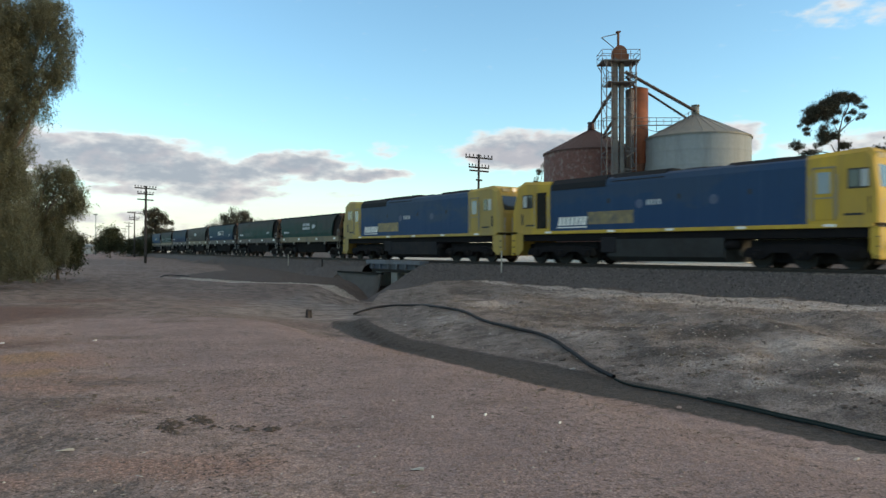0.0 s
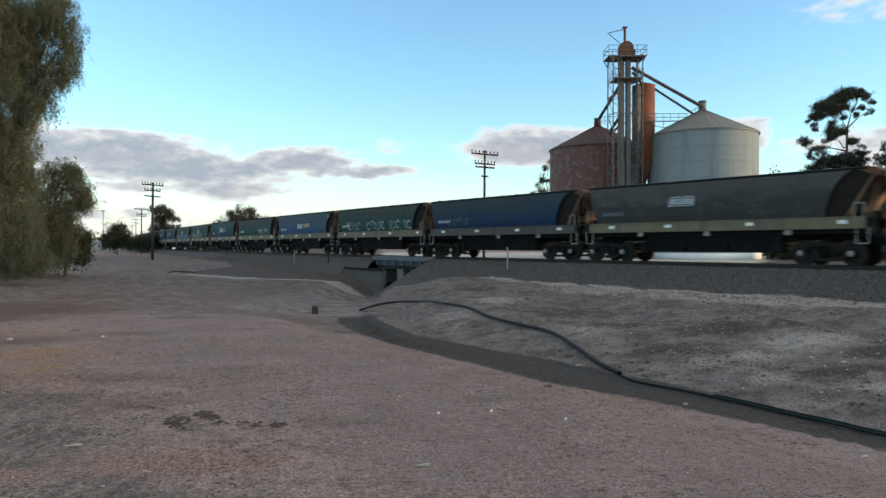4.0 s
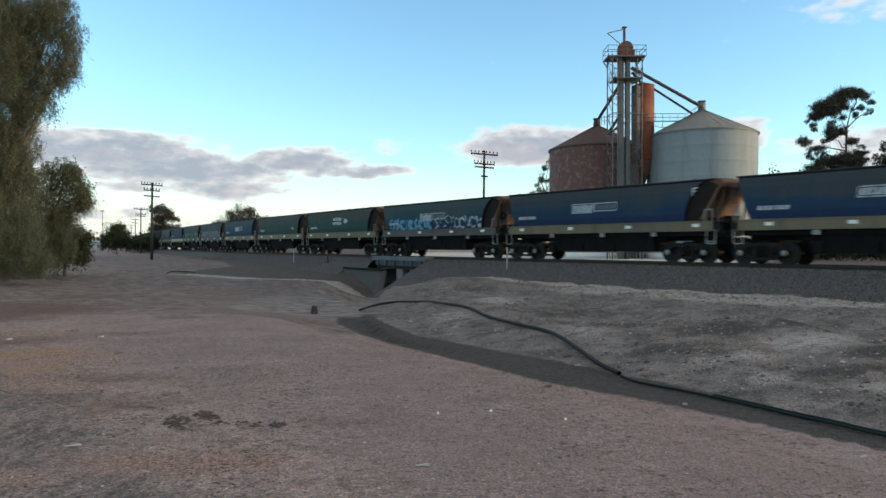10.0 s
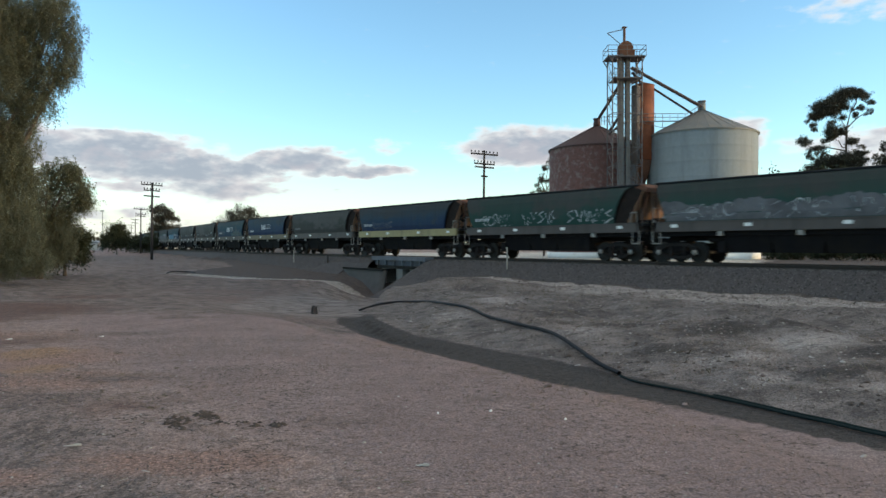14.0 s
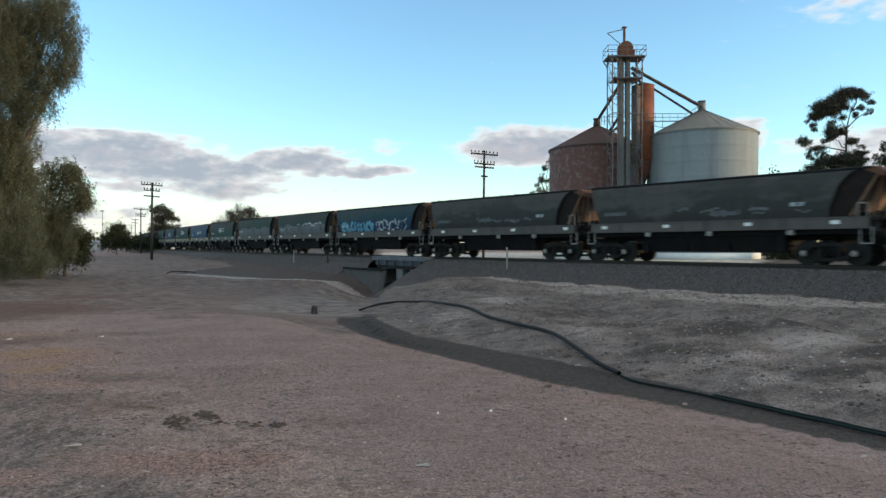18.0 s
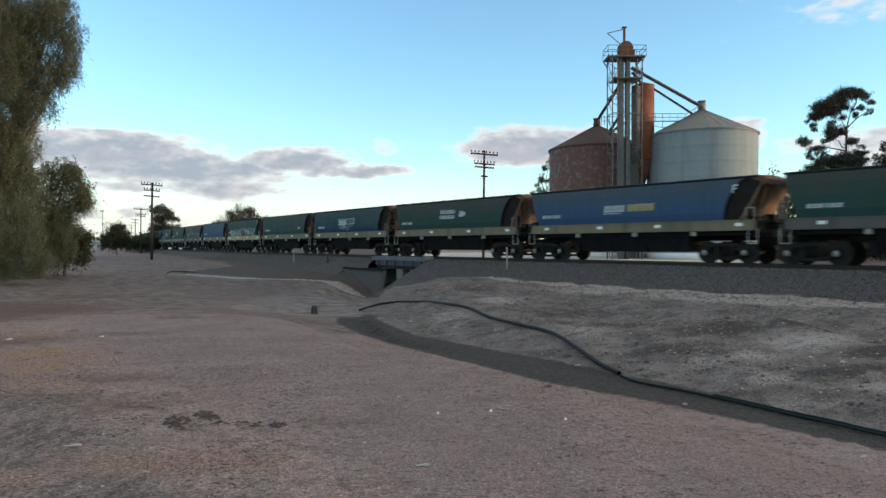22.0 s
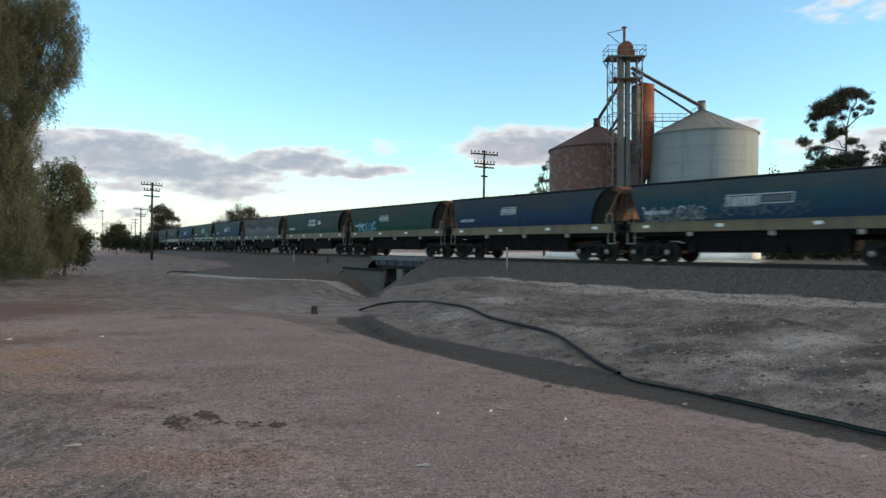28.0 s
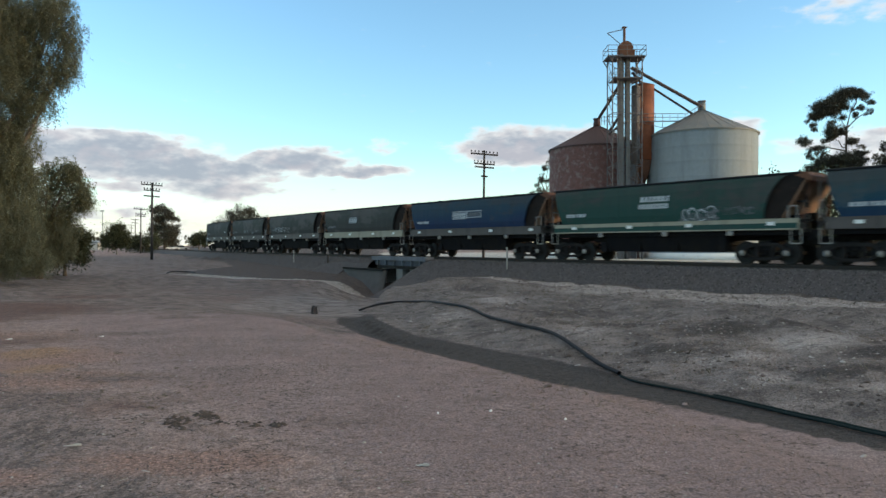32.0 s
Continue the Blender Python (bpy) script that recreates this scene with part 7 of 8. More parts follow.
def wagon(i, code):
    c, s_ = code[0], code[1]
    w = empty("hopper_wagon")
    o = share("hopper_side", SIDE[c][0], w, Matrix())
    share("hopper_side", SIDE[c][1], w, Matrix())
    for q in (0, 1):
        share("side_sill", SILL[s_][q], w, Matrix())
        share("end_gusset", GUSSET[q], w, Matrix())
    share("roof", ROOF, w, Matrix())
    share("top_rim", RIM, w, Matrix())
    for x_ in (-4.8, -2.4, 0.0, 2.4, 4.8):
        share("roof_hatch", HATCH, w, pose(x_, 0, 0))
    if i % 2 == 0:
        for x_ in np.arange(-5.4, 5.8, 1.2):
            share("hatch_latch", LATCH, w, pose(x_, -1.28, 3.6, 0, 12, 0))
    share("rear_end_sheet", REAR, w, Matrix())
    share("slope_sheet", SLOPE, w, Matrix())
    share("end_hood", HOOD, w, Matrix())
    share("end_gear", ENDGEAR, w, Matrix())
    if i % 3 == 1:
        share("brake_wheel", HANDWHEEL, w, Matrix())
    for b in BRACE:
        share("end_brace", b, w, Matrix())
    share("end_platform", PLATF, w, Matrix())
    for b in LADDERS:
        share("ladder", b, w, Matrix())
    for b in GRABS:
        share("grab_rail", b, w, Matrix())
    for b in STEPS:
        share("step", b, w, Matrix())
    share("centre_sill", CENTRE, w, Matrix())
    share("brake_rigging", RIGGING, w, Matrix())
    for b in CHUTE:
        share("discharge_chute", b, w, Matrix())
    share("air_reservoir", TANK, w, pose(-3.3 if i % 3 else 3.2, -0.75, 1.1))
    share("coupler", COUPLER, w, pose(6.2, 0, 0.95))
    share("coupler", COUPLER, w, pose(-6.2, 0, 0.95, 0, 0, 180))
    share("brake_hose", HOSE, w, pose(6.2, -0.35, 0.75))
    share("brake_hose", HOSE, w, pose(-6.2, -0.35, 0.75, 0, 0, 180))
    rg_ = random.Random(100 + i)
    for x_ in (-5.0, -1.6, 2.0, 5.5):
        share("reflector_plate", REFL, w, pose(x_ + rg_.uniform(-0.3, 0.3), -1.474, 1.64))
    for x_ in (-3.0, 0.4, 3.6):
        share("lug", LUG, w, pose(x_ + rg_.uniform(-0.2, 0.2), -1.36, 1.28))
    for cx in (-5.25, 4.9):
        bogie(w, cx)
    marks = code[2:]
    # the small number bars that every wagon carries at its rear end
    part("stencil_panel", bars(-5.3, -4.0, 2.2, 2.36, 6), M_TAGG if c == "D" else M_TAGW, w)
    if "A" in marks:
        part("logo", bars(-1.36, -0.1, 2.46, 2.80, 6), M_TAGW, w, "white slanted logo bars")
        part("logo_frame", logo_frame(-1.42, -0.06, 2.42, 2.86), M_TAGW, w, "thin white logo outline")
        part("logo_frame", logo_frame(0.02, 1.34, 2.48, 2.86), M_TAGW, w, "thin white logo outline")
        part("logo", bars(0.12, 1.28, 2.56, 2.78, 8), M_TAGG, w, "faded grey logo bars")
    if "P" in marks:
        part("logo", bars(-1.55, -0.4, 2.6, 2.86, 7), M_TAGW, w, "faded white logo bars")
        part("logo_frame", logo_frame(-1.62, -0.4, 2.54, 2.92), M_TAGW, w, "thin white logo outline")
    if "y" in marks:
        part("logo", bars(-1.2, 0.05, 2.38, 2.70, 6), M_TAGW, w, "white slanted logo bars")
        part("logo_underline", bars(-1.25, 0.15, 2.29, 2.33, 1), M_TAGW, w)
        part("logo_panel", bars(0.16, 2.1, 2.38, 2.72, 1), M_LOGOY, w, "faded yellow logo panel")
    if "F" in marks:
        part("company_lettering", bars(-0.8, 0.75, 2.78, 3.02, 7), M_TAGW, w, "two lines of white company lettering as bars")
        part("company_lettering", bars(-0.9, 0.7, 2.46, 2.68, 9), M_TAGW, w)
        if "v" not in marks:
            bm_ = bmesh.new()
            patch(bm_, 1.15, 1.62, 2.55, 2.9, 0.15)
            patch(bm_, 1.62, 1.8, 2.62, 2.8, 0.1)
            part("logo", bm_, M_TAGW, w, "white map-shaped logo")
    if "v" in marks:
        strokes(scrawl(1.3, 3.1, 2.05, 0.4, 840 + i, 0.1, True), M_TAGG, w, "grey graffiti letters")
        strokes(scrawl(1.4, 3.0, 2.15, 0.55, 860 + i, 0.05), M_TAGW, w, "pale graffiti outlines")
        strokes(scrawl(3.4, 4.6, 2.2, 0.3, 880 + i, 0.04), M_TAGG, w, "grey graffiti strokes")
        bm_ = bmesh.new()
        box(bm_, -6.08, 6.38, -1.476, -1.46, Z0 + 0.021, Z0 + 0.6 * (Z1 - Z0))
        part("sill_band", bm_, WAGON_PAINT["G"][0], w, "green painted lower band of the sill")
    if "I" in marks:
        bm_ = bmesh.new()
        patch(bm_, 5.42, 5.49, 2.95, 3.3)
        patch(bm_, 5.49, 5.67, 3.23, 3.3)
        patch(bm_, 5.49, 5.62, 3.1, 3.16)
        part("letter", bm_, M_TAGW, w, "white end-of-wagon letter F")
    if "w" in marks:
        x0 = rg_.uniform(-4.5, 1.0)
        strokes(scrawl(x0, x0 + rg_.uniform(1.8, 3.6), 2.25, 0.45, 300 + i, 0.05), M_TAGW if rg_.random() < 0.5 else M_TAGG, w, "white sprayed graffiti strokes")
    if "W" in marks:
        for q, (x0, x1) in enumerate(((-4.6, -2.5), (-1.3, 1.0), (2.0, 4.6))):
            strokes(scrawl(x0, x1, 2.25, 0.62, 400 + i + 50 * q, 0.055), M_TAGW, w, "large white graffiti strokes")
    if "S" in marks:
        strokes(scrawl(-5.2, -0.2, 2.2, 0.66, 500 + i, 0.2, True), M_TAGB, w, "sky-blue graffiti lettering")
        strokes(scrawl(0.3, 4.6, 2.25, 0.7, 520 + i, 0.11), M_TAGW, w, "white graffiti outlines")
    if "R" in marks:
        strokes(scrawl(-4.9, -1.0, 2.2, 0.72, 600 + i, 0.12, True), M_TAGW, w, "large white graffiti letters")
        strokes(scrawl(0.9, 4.2, 2.25, 0.75, 620 + i, 0.12, True), M_TAGW, w, "large white graffiti letters")
        bm_ = bmesh.new()
        patch(bm_, -0.72, 0.15, 1.93, 2.42, 0.12)
        part("graffiti", bm_, M_TAGR, w, "red sprayed block")
        strokes(scrawl(-0.9, 1.0, 2.55, 0.35, 640 + i, 0.05), M_TAGB, w, "pale blue graffiti strokes")
    if "K" in marks:
        part("overpaint", lower_coat(i, 1.86, 2.6), M_COAT, w, "blotchy grey overpainted lower side")
    if "U" in marks:
        if i == 10:
            part("overpaint", lower_coat(i, 1.86, 2.4), M_BLUEPATCH, w, "light blue overpainted lower side")
        else:
            strokes(scrawl(-4.9, -2.0, 2.15, 0.6, 700 + i, 0.14, True), M_TAGB, w, "sky-blue graffiti patch")
    if "O" in marks:
        strokes(scrawl(-5.4, -2.7, 2.08, 0.42, 800 + i, 0.16, True), M_TAGG, w, "grey graffiti letters")
        strokes(scrawl(-5.5, -2.4, 2.2, 0.62, 820 + i, 0.05), M_TAGW, w, "white graffiti outlines")
    if "s" in marks:
        bm_ = bmesh.new()
        for q in range(9):
            x_, z_ = rg_.uniform(-1.8, 4.4), (2.2 if c == "D" else 2.62) + rg_.uniform(-0.15, 0.2)
            ribbon(bm_, [(x_ + 0.16 * k_ * rg_.uniform(0.6, 1.3), z_ + rg_.uniform(-0.09, 0.09)) for k_ in range(5)], rg_.uniform(0.04, 0.16))
        strokes(bm_, M_TAGG if c == "D" else M_TAGW, w, "white paint splashes")
    if "k" in marks:
        part("graffiti", lower_coat(i, 1.9, 2.35, 0.4, 4.9), M_HALO, w, "dull turquoise graffiti halo")
        for q, x_ in enumerate((1.3, 1.95, 2.55, 3.15, 3.75)):
            bm_, bw = bmesh.new(), bmesh.new()
            run_ = [(x_, 1.98), (x_ + 0.08, 2.62)] if q % 2 else [(x_ + 0.38, 2.6), (x_ + 0.05, 2.5), (x_ + 0.3, 2.2), (x_ - 0.04, 1.98)]
            leg_ = [(x_ + 0.08, 2.3), (x_ + 0.4, 2.02)] if q % 2 else [(x_ + 0.05, 2.3), (x_ + 0.4, 2.35)]
            for r_ in (run_, leg_):
                ribbon(bw, [(p_ - 0.05, z_ - 0.03) for p_, z_ in r_], 0.2)
                ribbon(bm_, r_, 0.14)
            for v_ in bm_.verts:
                v_.co.y -= 0.012
            for v_ in bw.verts:
                v_.co.y -= 0.006
            part("graffiti", bw, M_TAGG, w, "pale graffiti edge")
            part("graffiti", bm_, M_TAGK, w, "black graffiti letter")
        strokes(scrawl(-5.0, -2.6, 2.25, 0.35, 890 + i, 0.04), M_TAGG, w, "grey graffiti strokes")
    if "m" in marks:
        part("stencil_panel", bars(3.6, 4.2, 2.3, 2.45, 2), M_TAGW, w)
    extra = ""
    if any(q in marks for q in "WSROkv"):
        extra = " and large graffiti"
    elif "w" in marks or "K" in marks:
        extra = " and patchy graffiti"
    elif "F" in marks:
        extra = " and white lettering"
    elif "A" in marks or "P" in marks or "y" in marks:
        extra = " and logo panel"
    return tagged(w, f"{WAGON_PAINT[c][1]} hopper wagon with {SILL_PAINT[s_][1]} sill{extra}", "hopper wagon", "grain hopper wagons")


# ---- locomotives ----
M_LBLUE = (side_paint("loco_blue_paint", (0.019, 0.050, 0.120), (0.022, 0.055, 0.120), (0.034, 0.060, 0.106), 0.26, 0.0), side_paint("faded_loco_blue_paint", (0.025, 0.060, 0.134), (0.029, 0.066, 0.136), (0.050, 0.078, 0.122), 0.30, 0.0))
M_LYEL = (paint("loco_yellow_paint", (0.47, 0.315, 0.045), (0.31, 0.215, 0.06), 0.4), paint("faded_loco_yellow_paint", (0.42, 0.30, 0.075), (0.27, 0.21, 0.09), 0.5))
M_GREYTANK = mat("dusty_grey_tank_paint", (0.034, 0.036, 0.038), 0.85, vary=0.25, spec=0.2, dirt=(0.026, 0.024, 0.024), dirt_amount=0.35)
M_TANK = mat("sooty_tank_paint", (0.016, 0.016, 0.020), 0.8, vary=0.25, spec=0.2, dirt=(0.026, 0.023, 0.022), dirt_amount=0.35)
M_PANE = mat("cab_window_glass", (0.03, 0.035, 0.04), 0.06, vary=0.05, bump=0)
M_PANE_LIT = mat("light_grey_window_blind", (0.33, 0.35, 0.36), 0.3, vary=0.1, bump=0)
M_DOORPALE = mat("pale_blue_door_glass", (0.16, 0.21, 0.26), 0.15, vary=0.1, bump=0)
M_FADEPANEL = mat("faded_yellow_panel_over_blue", (0.26, 0.20, 0.09), 0.65, vary=0.3, dirt=(0.15, 0.13, 0.085), dirt_amount=0.5, dirt_scale=2.0)
M_OLDPANEL = mat("worn_yellow_panel_over_blue", (0.21, 0.165, 0.08), 0.65, vary=0.3, dirt=(0.09, 0.085, 0.075), dirt_amount=0.5, dirt_scale=2.0)
M_EMBLEM = mat("faded_pale_blue_emblem", (0.06, 0.085, 0.15), 0.6, vary=0.2)
M_FRAMEGREY = mat("scuffed_grey_door_frame", (0.22, 0.20, 0.15), 0.7, vary=0.25, dirt=(0.12, 0.10, 0.08), dirt_amount=0.4)
M_SEAL = mat("dark_rubber_trim", (0.02, 0.02, 0.02), 0.7, bump=0)


def lbox(name, x0, x1, y0, y1, z0, z1, m, parent, label="", bev=0.012):
    bm = bmesh.new()
    box(bm, x0, x1, y0, y1, z0, z1, bev)
    return part(name, bm, m, parent, label)


def loco(kind):
    lo = empty("diesel_locomotive")
    blue, yel = M_LBLUE[kind], M_LYEL[kind]
    W = 1.45
    # long hood between the cabs, rounded at the roof edge
    sec = [(-W, 1.72), (-W, 3.75), (-1.36, 3.98), (-1.1, 4.1), (1.1, 4.1), (1.36, 3.98), (W, 3.75), (W, 1.72)]
    bm = bmesh.new()
    loft(bm, [[(x_, y_, z) for y_, z in sec] for x_ in (-6.6, -2, 2, 6.4)])
    part("hood", bm, blue, lo)
    # panel joints and grilles
    for x_ in (-4.4, -1.2, 1.9, 4.6):
        lbox("panel_joint", x_ - 0.02, x_ + 0.02, -W - 0.006, -W + 0.02, 1.8, 3.7, M_LBLUE[1 - kind], lo, "", 0)
    # roof gear
    bm = bmesh.new()
    loft(bm, [[(x_, y_, z) for y_, z in ((-1.475, 3.66), (-1.42, 3.95), (-1.2, 4.18), (1.2, 4.18), (1.42, 3.95), (1.475, 3.66))] for x_ in (-6.5, -3.0)])
    part("radiator_cowl", bm, M_ROOF_DARK, lo)
    bm = bmesh.new()
    loft(bm, [[(x_, y_, z) for y_, z in ((-1.44, 3.84), (-1.1, 4.22), (1.1, 4.22), (1.44, 3.84))] for x_ in (-2.7, 0.2)])
    part("radiator_cowl", bm, M_ROOF_DARK, lo)
    bm = bmesh.new()
    loft(bm, [[(x_, y_, z) for y_, z in ((-1.3, 3.98), (-1.0, 4.2), (1.0, 4.2), (1.3, 3.98))] for x_ in (3.4, 6.2)])
    part("dynamic_brake_cowl", bm, M_ROOF_DARK, lo)
    for x_ in (-5.6, -4.6, -3.7):
        bm = bmesh.new()
        bar(bm, (x_, 0, 4.12), (x_, 0, 4.23), 0.42, 16)
        part("roof_fan", bm, M_ROOF_DARK, lo)
    bm = bmesh.new()
    box(bm, 1.4, 2.3, -0.3, 0.3, 4.08, 4.22, 0.03)
    part("exhaust_stack", bm, M_ROOF_DARK, lo)
    for x_, l_, h_ in ((-6.0, 1.3, 0.10), (-4.2, 1.5, 0.13), (-2.0, 1.8, 0.11), (-0.4, 0.9, 0.14), (0.9, 1.2, 0.07), (2.9, 1.6, 0.10), (4.6, 1.1, 0.12)):
        bm = bmesh.new()
        loft(bm, [[(x_ + q * l_, y2, z2) for y2, z2 in ((-1.15 * f, 4.06), (-0.95 * f, 4.1 + h_ * f), (0.95 * f, 4.1 + h_ * f), (1.15 * f, 4.06))] for q, f in ((0.0, 0.75), (0.12, 1.0), (0.88, 1.0), (1.0, 0.75))])
        part("roof_housing", bm, M_ROOF_DARK, lo)
    # solebar
    lbox("sole_bar", -9.0, 9.0, -W - 0.02, -W + 0.12, 1.56, 1.72, yel, lo)
    lbox("sole_bar", -9.0, 9.0, W - 0.12, W + 0.02, 1.56, 1.72, yel, lo)
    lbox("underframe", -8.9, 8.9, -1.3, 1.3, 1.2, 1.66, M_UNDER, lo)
    # cabs
    for sg, x_in in ((1, 6.4), (-1, 6.6)):
        xs = [(x_in, 1.72), (x_in, 4.13), (8.55, 4.24), (9.08, 4.02), (9.22, 3.35), (9.42, 2.75), (9.45, 1.72)]
        bm = bmesh.new()
        rings_ = []
        for y_, ins in ((-W - 0.004, 0.22), (-W + 0.16, 0.0), (W - 0.16, 0.0), (W + 0.004, 0.22)):
            rings_.append([(sg * (px_ - (ins * 0.6 if px_ > 8 else 0)), y_, pz - (ins * 0.7 if pz > 3.8 else 0)) for px_, pz in xs])
        loft(bm, rings_)
        cab = part("cab", bm, yel, lo)
        # leading loco's rear doorway is a black panel, its inner shade painted on
        lbox("door", *sorted((sg * (x_in + 0.25), sg * (x_in + 0.95))), -W - 0.02, -W + 0.02, 1.85, 3.62, yel if not (sg < 0 and kind == 0) else M_BLACK, cab, "" if not (sg < 0 and kind == 0) else "open cab doorway")
        if not (sg < 0 and kind == 0):
            lbox("door_window", *sorted((sg * (x_in + 0.36), sg * (x_in + 0.84))), -W - 0.03, -W, 2.75, 3.5, M_DOORPALE, cab)
            for a_, b_, c_, d_ in ((0.19, 0.25, 1.82, 3.68), (0.95, 1.01, 1.82, 3.68), (0.25, 0.95, 3.62, 3.68), (0.25, 0.95, 2.58, 2.63)):
                lbox("door_frame", *sorted((sg * (x_in + a_), sg * (x_in + b_))), -W - 0.03, -W + 0.02, c_, d_, M_FRAMEGREY, cab, "", 0.004)
        for q in (0.12, 1.08):
            bm = bmesh.new()
            bar(bm, (sg * (x_in + q), -W - 0.05, 1.9), (sg * (x_in + q), -W - 0.05, 3.4), 0.02, 5)
            part("grab_rail", bm, M_LADDER, cab)
        lbox("side_window", *sorted((sg * 7.82, sg * 8.6)), -W - 0.022, -W + 0.02, 2.88, 3.56, M_SEAL if kind == 0 else M_LOGOY, cab)
        lbox("window_pane", *sorted((sg * 7.87, sg * 8.22)), -W - 0.03, -W, 2.93, 3.51, M_PANE, cab)
        lbox("window_pane", *sorted((sg * 8.27, sg * 8.55)), -W - 0.03, -W, 2.93, 3.51, M_PANE_LIT, cab)
        lbox("louvre", *sorted((sg * 8.55, sg * 8.68)), -W - 0.016, -W, 1.95 + 0.1, 2.6, M_SEAL, cab)
        lbox("stencil_panel", *sorted((sg * 7.7, sg * 8.35)), -W - 0.016, -W, 1.98, 2.06, M_SEAL, cab, "", 0)
        # windscreens on the sloping face
        for y0, y1 in ((-1.18, -0.06), (0.06, 1.18)):
            bm = bmesh.new()
            loft(bm, [[(sg * (x_ + d_), y_, z) for x_, z in ((9.09, 3.78), (9.21, 3.38), (9.36, 2.92))] for y_, d_ in ((y0, 0.03), (y1, 0.03))], close=False, caps=False)
            bmesh.ops.solidify(bm, geom=bm.faces[:], thickness=0.02)
            part("windscreen", bm, M_PANE, cab)
        lbox("headlight_box", *sorted((sg * 8.75, sg * 9.12)), -0.45, 0.45, 3.88, 4.16, yel, cab, "", 0.04)
        for y_ in (-0.2, 0.2):
            bm = bmesh.new()
            bar(bm, (sg * 9.08, y_, 4.02), (sg * 9.15, y_, 4.02), 0.12, 12)
            part("headlight", bm, M_PANE_LIT, cab)
        lbox("number_box", *sorted((sg * 8.9, sg * 9.16)), -1.15, -0.55, 3.9, 4.08, M_LOGOY, cab)
        lbox("nose_door", *sorted((sg * 9.43, sg * 9.47)), -0.4, 0.4, 1.8, 2.7, yel, cab)
        # pilot with steps
        bm = bmesh.new()
        loft(bm, [[(sg * x_, y_, z) for x_, z in ((9.24, 1.56), (9.45, 1.56), (9.5, 0.45), (9.42, 0.4), (9.3, 0.45))] for y_ in (-1.42, 1.42)])
        part("pilot", bm, yel, lo)
        for y_ in (-1.41, 1.37):
            bm = bmesh.new()
            flat(bm, [(sg * 8.62, 1.6), (sg * 9.3, 1.6), (sg * 9.3, 0.5), (sg * 8.95, 0.42), (sg * 8.62, 0.72)], y_, y_ + 0.04)
            part("pilot_side", bm, yel, lo)
        for z_ in (0.5, 0.85, 1.2):
            lbox("step", *sorted((sg * 9.22, sg * 9.44)), -1.46, -1.40, z_, z_ + 0.05, M_SEAL, lo)
        bm = bmesh.new()
        bar(bm, (sg * 9.55, -1.3, 0.7), (sg * 9.55, -1.3, 2.5), 0.022, 5)
        part("handrail", bm, M_LADDER, lo)
        share("coupler", COUPLER, lo, pose(sg * 9.5, 0, 0.95, 0, 0, 0 if sg > 0 else 180))
        # three-axle bogie
        b = share("bogie", LBOL, lo, pose(sg * 6.1, 0, 0))
        for q in (-1, 1):
            share("side_frame", LFRAME, b, pose(0, q * 1.12, 0, 0, 0, 0 if q < 0 else 180))
        for ax_ in (-1.75, 0.0, 1.75):
            share("wheelset", LWHEEL, b, pose(ax_, 0, 0.51))
            share("axle_cap", LCAP, b, pose(ax_, -1.06, 0.51))
        share("sand_pipe", HOSE, b, pose(2.3, -1.0, 0.45))
    # fuel tank
    bm = bmesh.new()
    loft(bm, [[(x_, y_, z) for y_, z in ((-1.0, 0.2), (-1.28, 0.42), (-1.34, 1.25), (1.34, 1.25), (1.28, 0.42), (1.0, 0.2))] for x_ in (-3.0, 3.0)])
    part("fuel_tank", bm, M_TANK if kind else M_GREYTANK, lo)
    lbox("battery_box", -3.4, -2.5, -1.35, -0.9, 0.6, 1.35, M_TANK, lo, "", 0.03)
    bm = bmesh.new()
    bar(bm, (2.75, -1.1, 0.95), (3.6, -1.1, 0.95), 0.2, 12)
    part("air_reservoir", bm, M_UNDER, lo, "", True)
    # side markings
    y_ = -W - 0.008
    for i in range(7):
        bm = bmesh.new()
        x_ = -6.05 + i * 0.27
        flat(bm, [(x_, 1.96), (x_ + 0.21, 1.96), (x_ + 0.29, 2.36), (x_ + 0.08, 2.36)], y_, y_ + 0.02)
        part("logo_bar", bm, M_WHITE, lo)
    lbox("logo_underline", -6.1, -4.15, y_, y_ + 0.02, 1.84, 1.9, M_WHITE, lo, "", 0)
    lbox("logo_panel", -4.1, -1.4, y_, y_ + 0.02, 1.98, 2.55, M_FADEPANEL if kind else M_OLDPANEL, lo, "faded yellow logo panel", 0)
    for i in range(5):
        lbox("stencil_panel", -0.7 + i * 0.16, -0.7 + i * 0.16 + 0.11, y_, y_ + 0.02, 2.72, 2.95, M_TAGW, lo, "", 0)
    for x_, r_ in ((-1.1, 0.2), (2.6, 0.2)):
        bm = bmesh.new()
        bar(bm, (x_, y_, 2.8), (x_, y_ + 0.02, 2.8), r_, 14)
        part("round_emblem", bm, M_EMBLEM, lo)
    for x_ in (-2.9, 0.9, 4.1):
        lbox("vent", x_, x_ + 0.14, y_, y_ + 0.02, 2.9, 3.1, M_SEAL, lo, "", 0)
    for x_ in (-6.9, -2.9, 0.3, 3.6, 7.0):
        lbox("reflector_plate", x_, x_ + 0.42, -W - 0.03, -W, 1.6, 1.7, M_PLATE, lo, "", 0)
    for ch in lo.children_recursive:
        if ch.type == "MESH" and ch.data.users == 1:
            for v_ in ch.data.vertices:
                if kind == 0 and v_.co.x > 8.5:   # the leading nose is blunter
                    v_.co.x = 8.5 + (v_.co.x - 8.5) * 0.38
                if v_.co.z > 1.72:
                    v_.co.z = 1.72 + (v_.co.z - 1.72) * 1.085
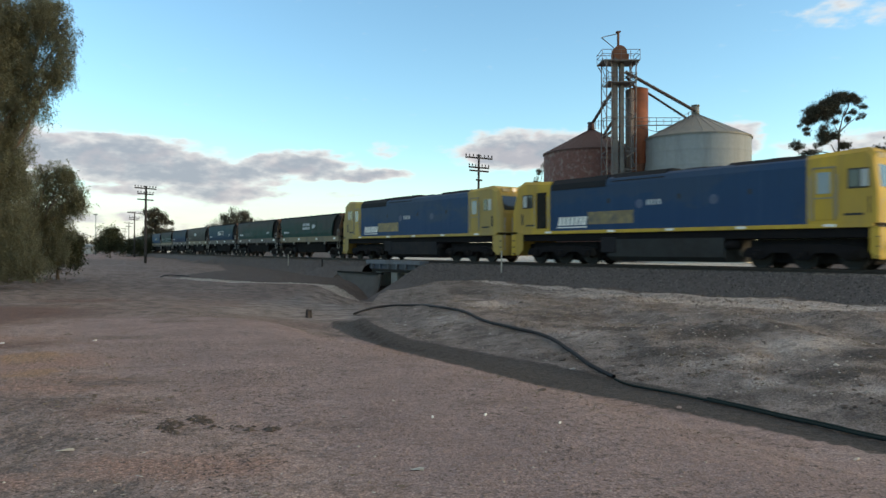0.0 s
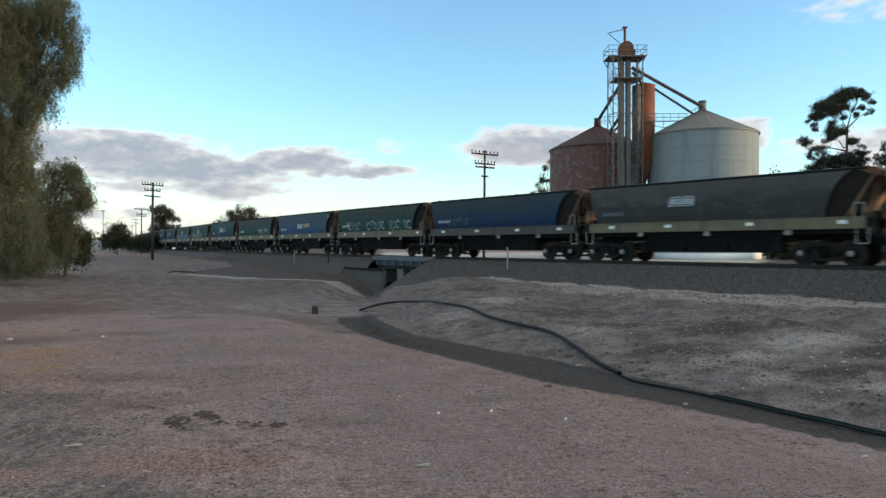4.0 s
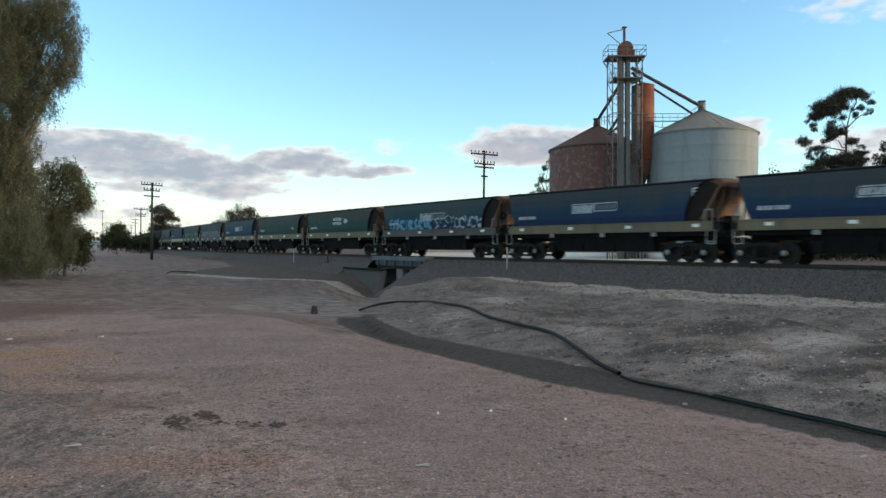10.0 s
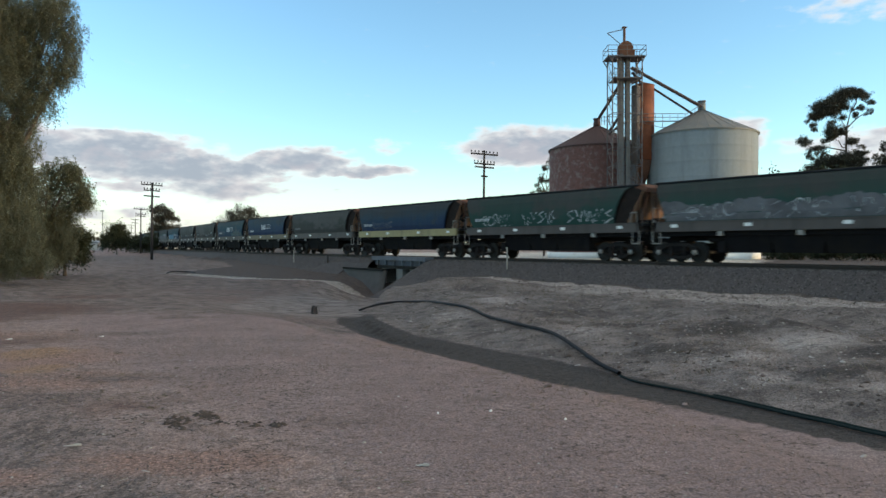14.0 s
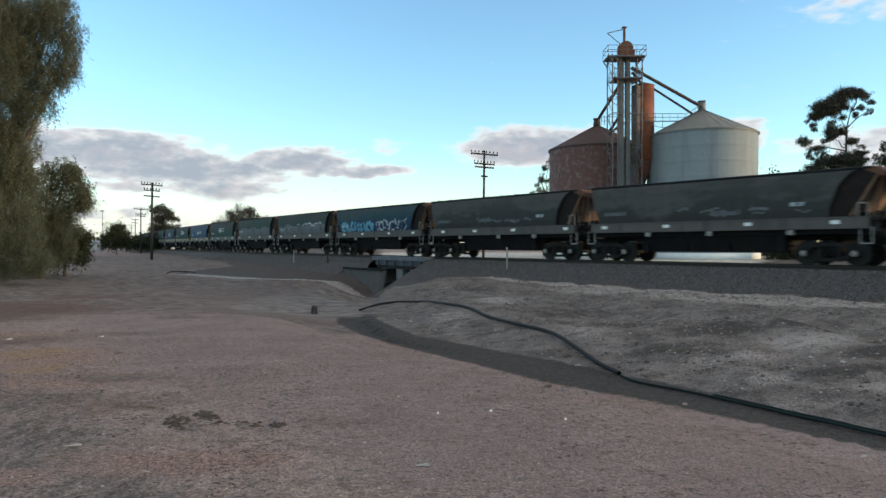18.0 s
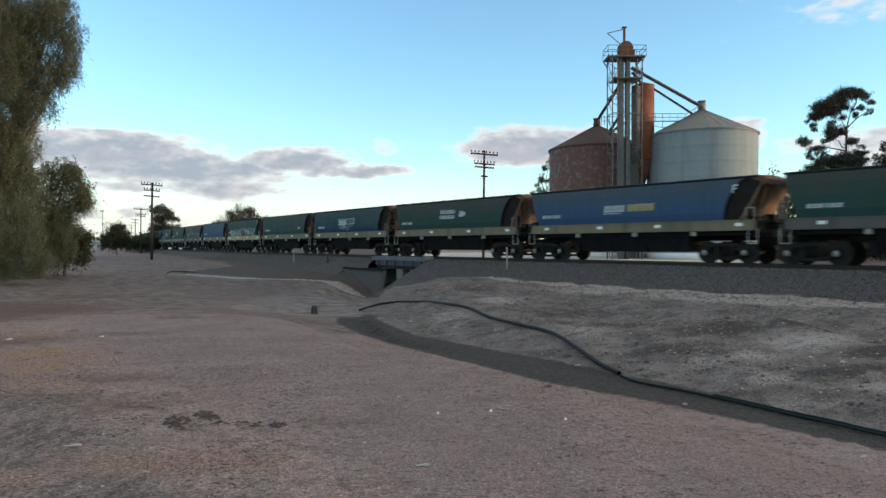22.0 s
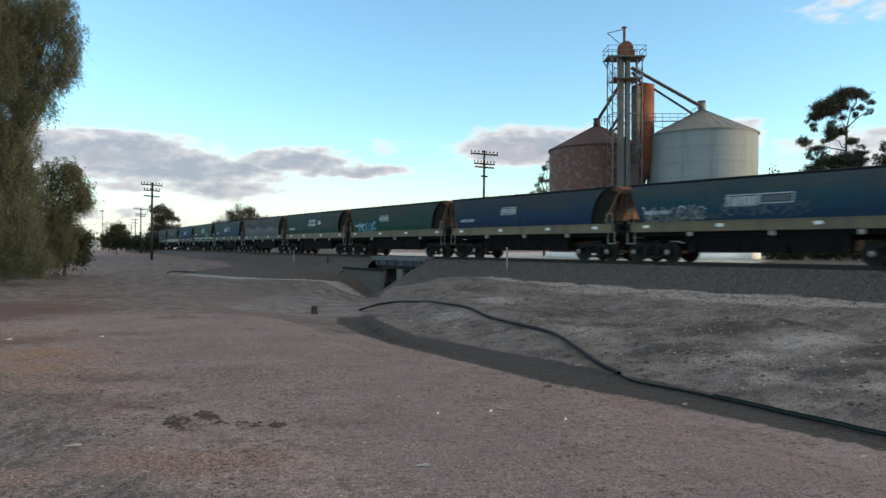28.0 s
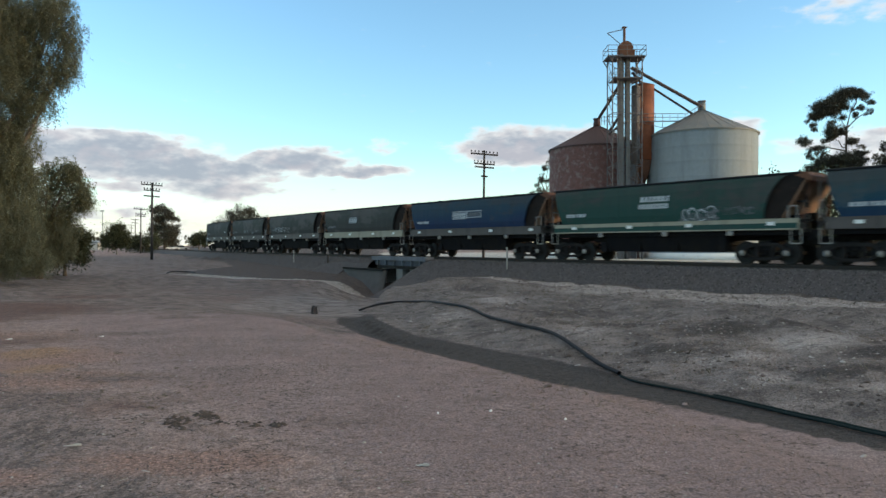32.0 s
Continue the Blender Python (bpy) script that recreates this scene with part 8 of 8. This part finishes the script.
    return tagged(lo, ("blue and yellow diesel locomotive with white logo bars" if kind == 0 else "faded blue and yellow diesel locomotive, second in line"), "locomotive", "locomotives")


bm = bmesh.new()
flat(bm, [(-2.35, 0.62), (-2.2, 0.82), (-1.2, 0.95), (1.2, 0.95), (2.2, 0.82), (2.35, 0.62), (2.3, 0.45), (1.45, 0.42), (1.2, 0.62), (0.5, 0.62), (0.3, 0.4), (-0.3, 0.4), (-0.5, 0.62), (-1.2, 0.62), (-1.45, 0.42), (-2.3, 0.45)], -0.08, 0.08)
for cx in (-1.75, 0, 1.75):
    box(bm, cx - 0.2, cx + 0.2, -0.16, 0.1, 0.35, 0.75, 0.03)
LFRAME = mesh_of(bm, M_UNDER, "side_frame")
bm = bmesh.new()
box(bm, -2.2, 2.2, -0.9, 0.9, 0.7, 1.15, 0.03)
# dark block added between the wheels to make the gaps read as shade
box(bm, -2.35, 2.35, -0.55, 0.55, 0.2, 0.72, 0.03)
LBOL = mesh_of(bm, M_UNDER, "bogie")
LWHEEL = wheel_mesh(0.51)
bm = bmesh.new()
bar(bm, (0, -0.22, 0), (0, -0.08, 0), 0.14, 10)
LCAP = mesh_of(bm, M_FRAME, "axle_cap", True)

def slack(i):
    """How far wagon i stands ahead of even spacing: the wagons are not all of one length."""
    return float(np.interp(i, (0, 1.4, 5, 10, 14, 16, 21, 27, 29, 31, 33, 38, 40, 44), (0.0, -0.12, 0.3, 0.2, 0.0, 0.12, 0.26, 0.28, 0.0, -0.3, -0.28, -0.3, -0.2, 0.1)))


vehicles = []
for i, code in enumerate(PLAN):
    vehicles.append((wagon(i, code), (45 - i - 0.5) * PITCH + slack(i), 5.05))
for q in range(2):
    vehicles.append((loco(1 - q), 45 * PITCH + LOCO * (q + 0.5), 6.1))


def spin(ob, s0):
    """Turns the wheelsets while the vehicle goes by close to the culvert and the silos."""
    near_t = [t / 30 for t in range(0, 961) if -16.0 < s0 + passed(t / 30) * PITCH < 40.0]
    if not near_t:
        return
    for ch in ob.children_recursive:
        if ch.name.startswith("wheelset"):
            rest, r = ch.matrix_basis.copy(), ch.location.z
            rows = [(t, rest @ Matrix.Rotation((passed(t) - passed(near_t[0])) * PITCH / r, 4, "Y")) for t in near_t]
            ends = ([(0.0, rows[0][1])] if near_t[0] > 0.05 else []) + rows + ([(32.0, rows[-1][1])] if near_t[-1] < 31.95 else [])
            walk(ch, ends)


def motions():
    walk(clouds, [(0.0, pose(0, 0, 0, 0, 0, -0.12)), (16.0, pose(0, 0, 0, 0, 0, 0.14)), (32.0, pose(0, 0, 0, 0, 0, 0.40))])
    for ob, s0, half in vehicles:
        spin(ob, s0)
        walk(ob, [(t, on_track(s0 + passed(t) * PITCH, half)) for t in range(0, 33)])


motions()
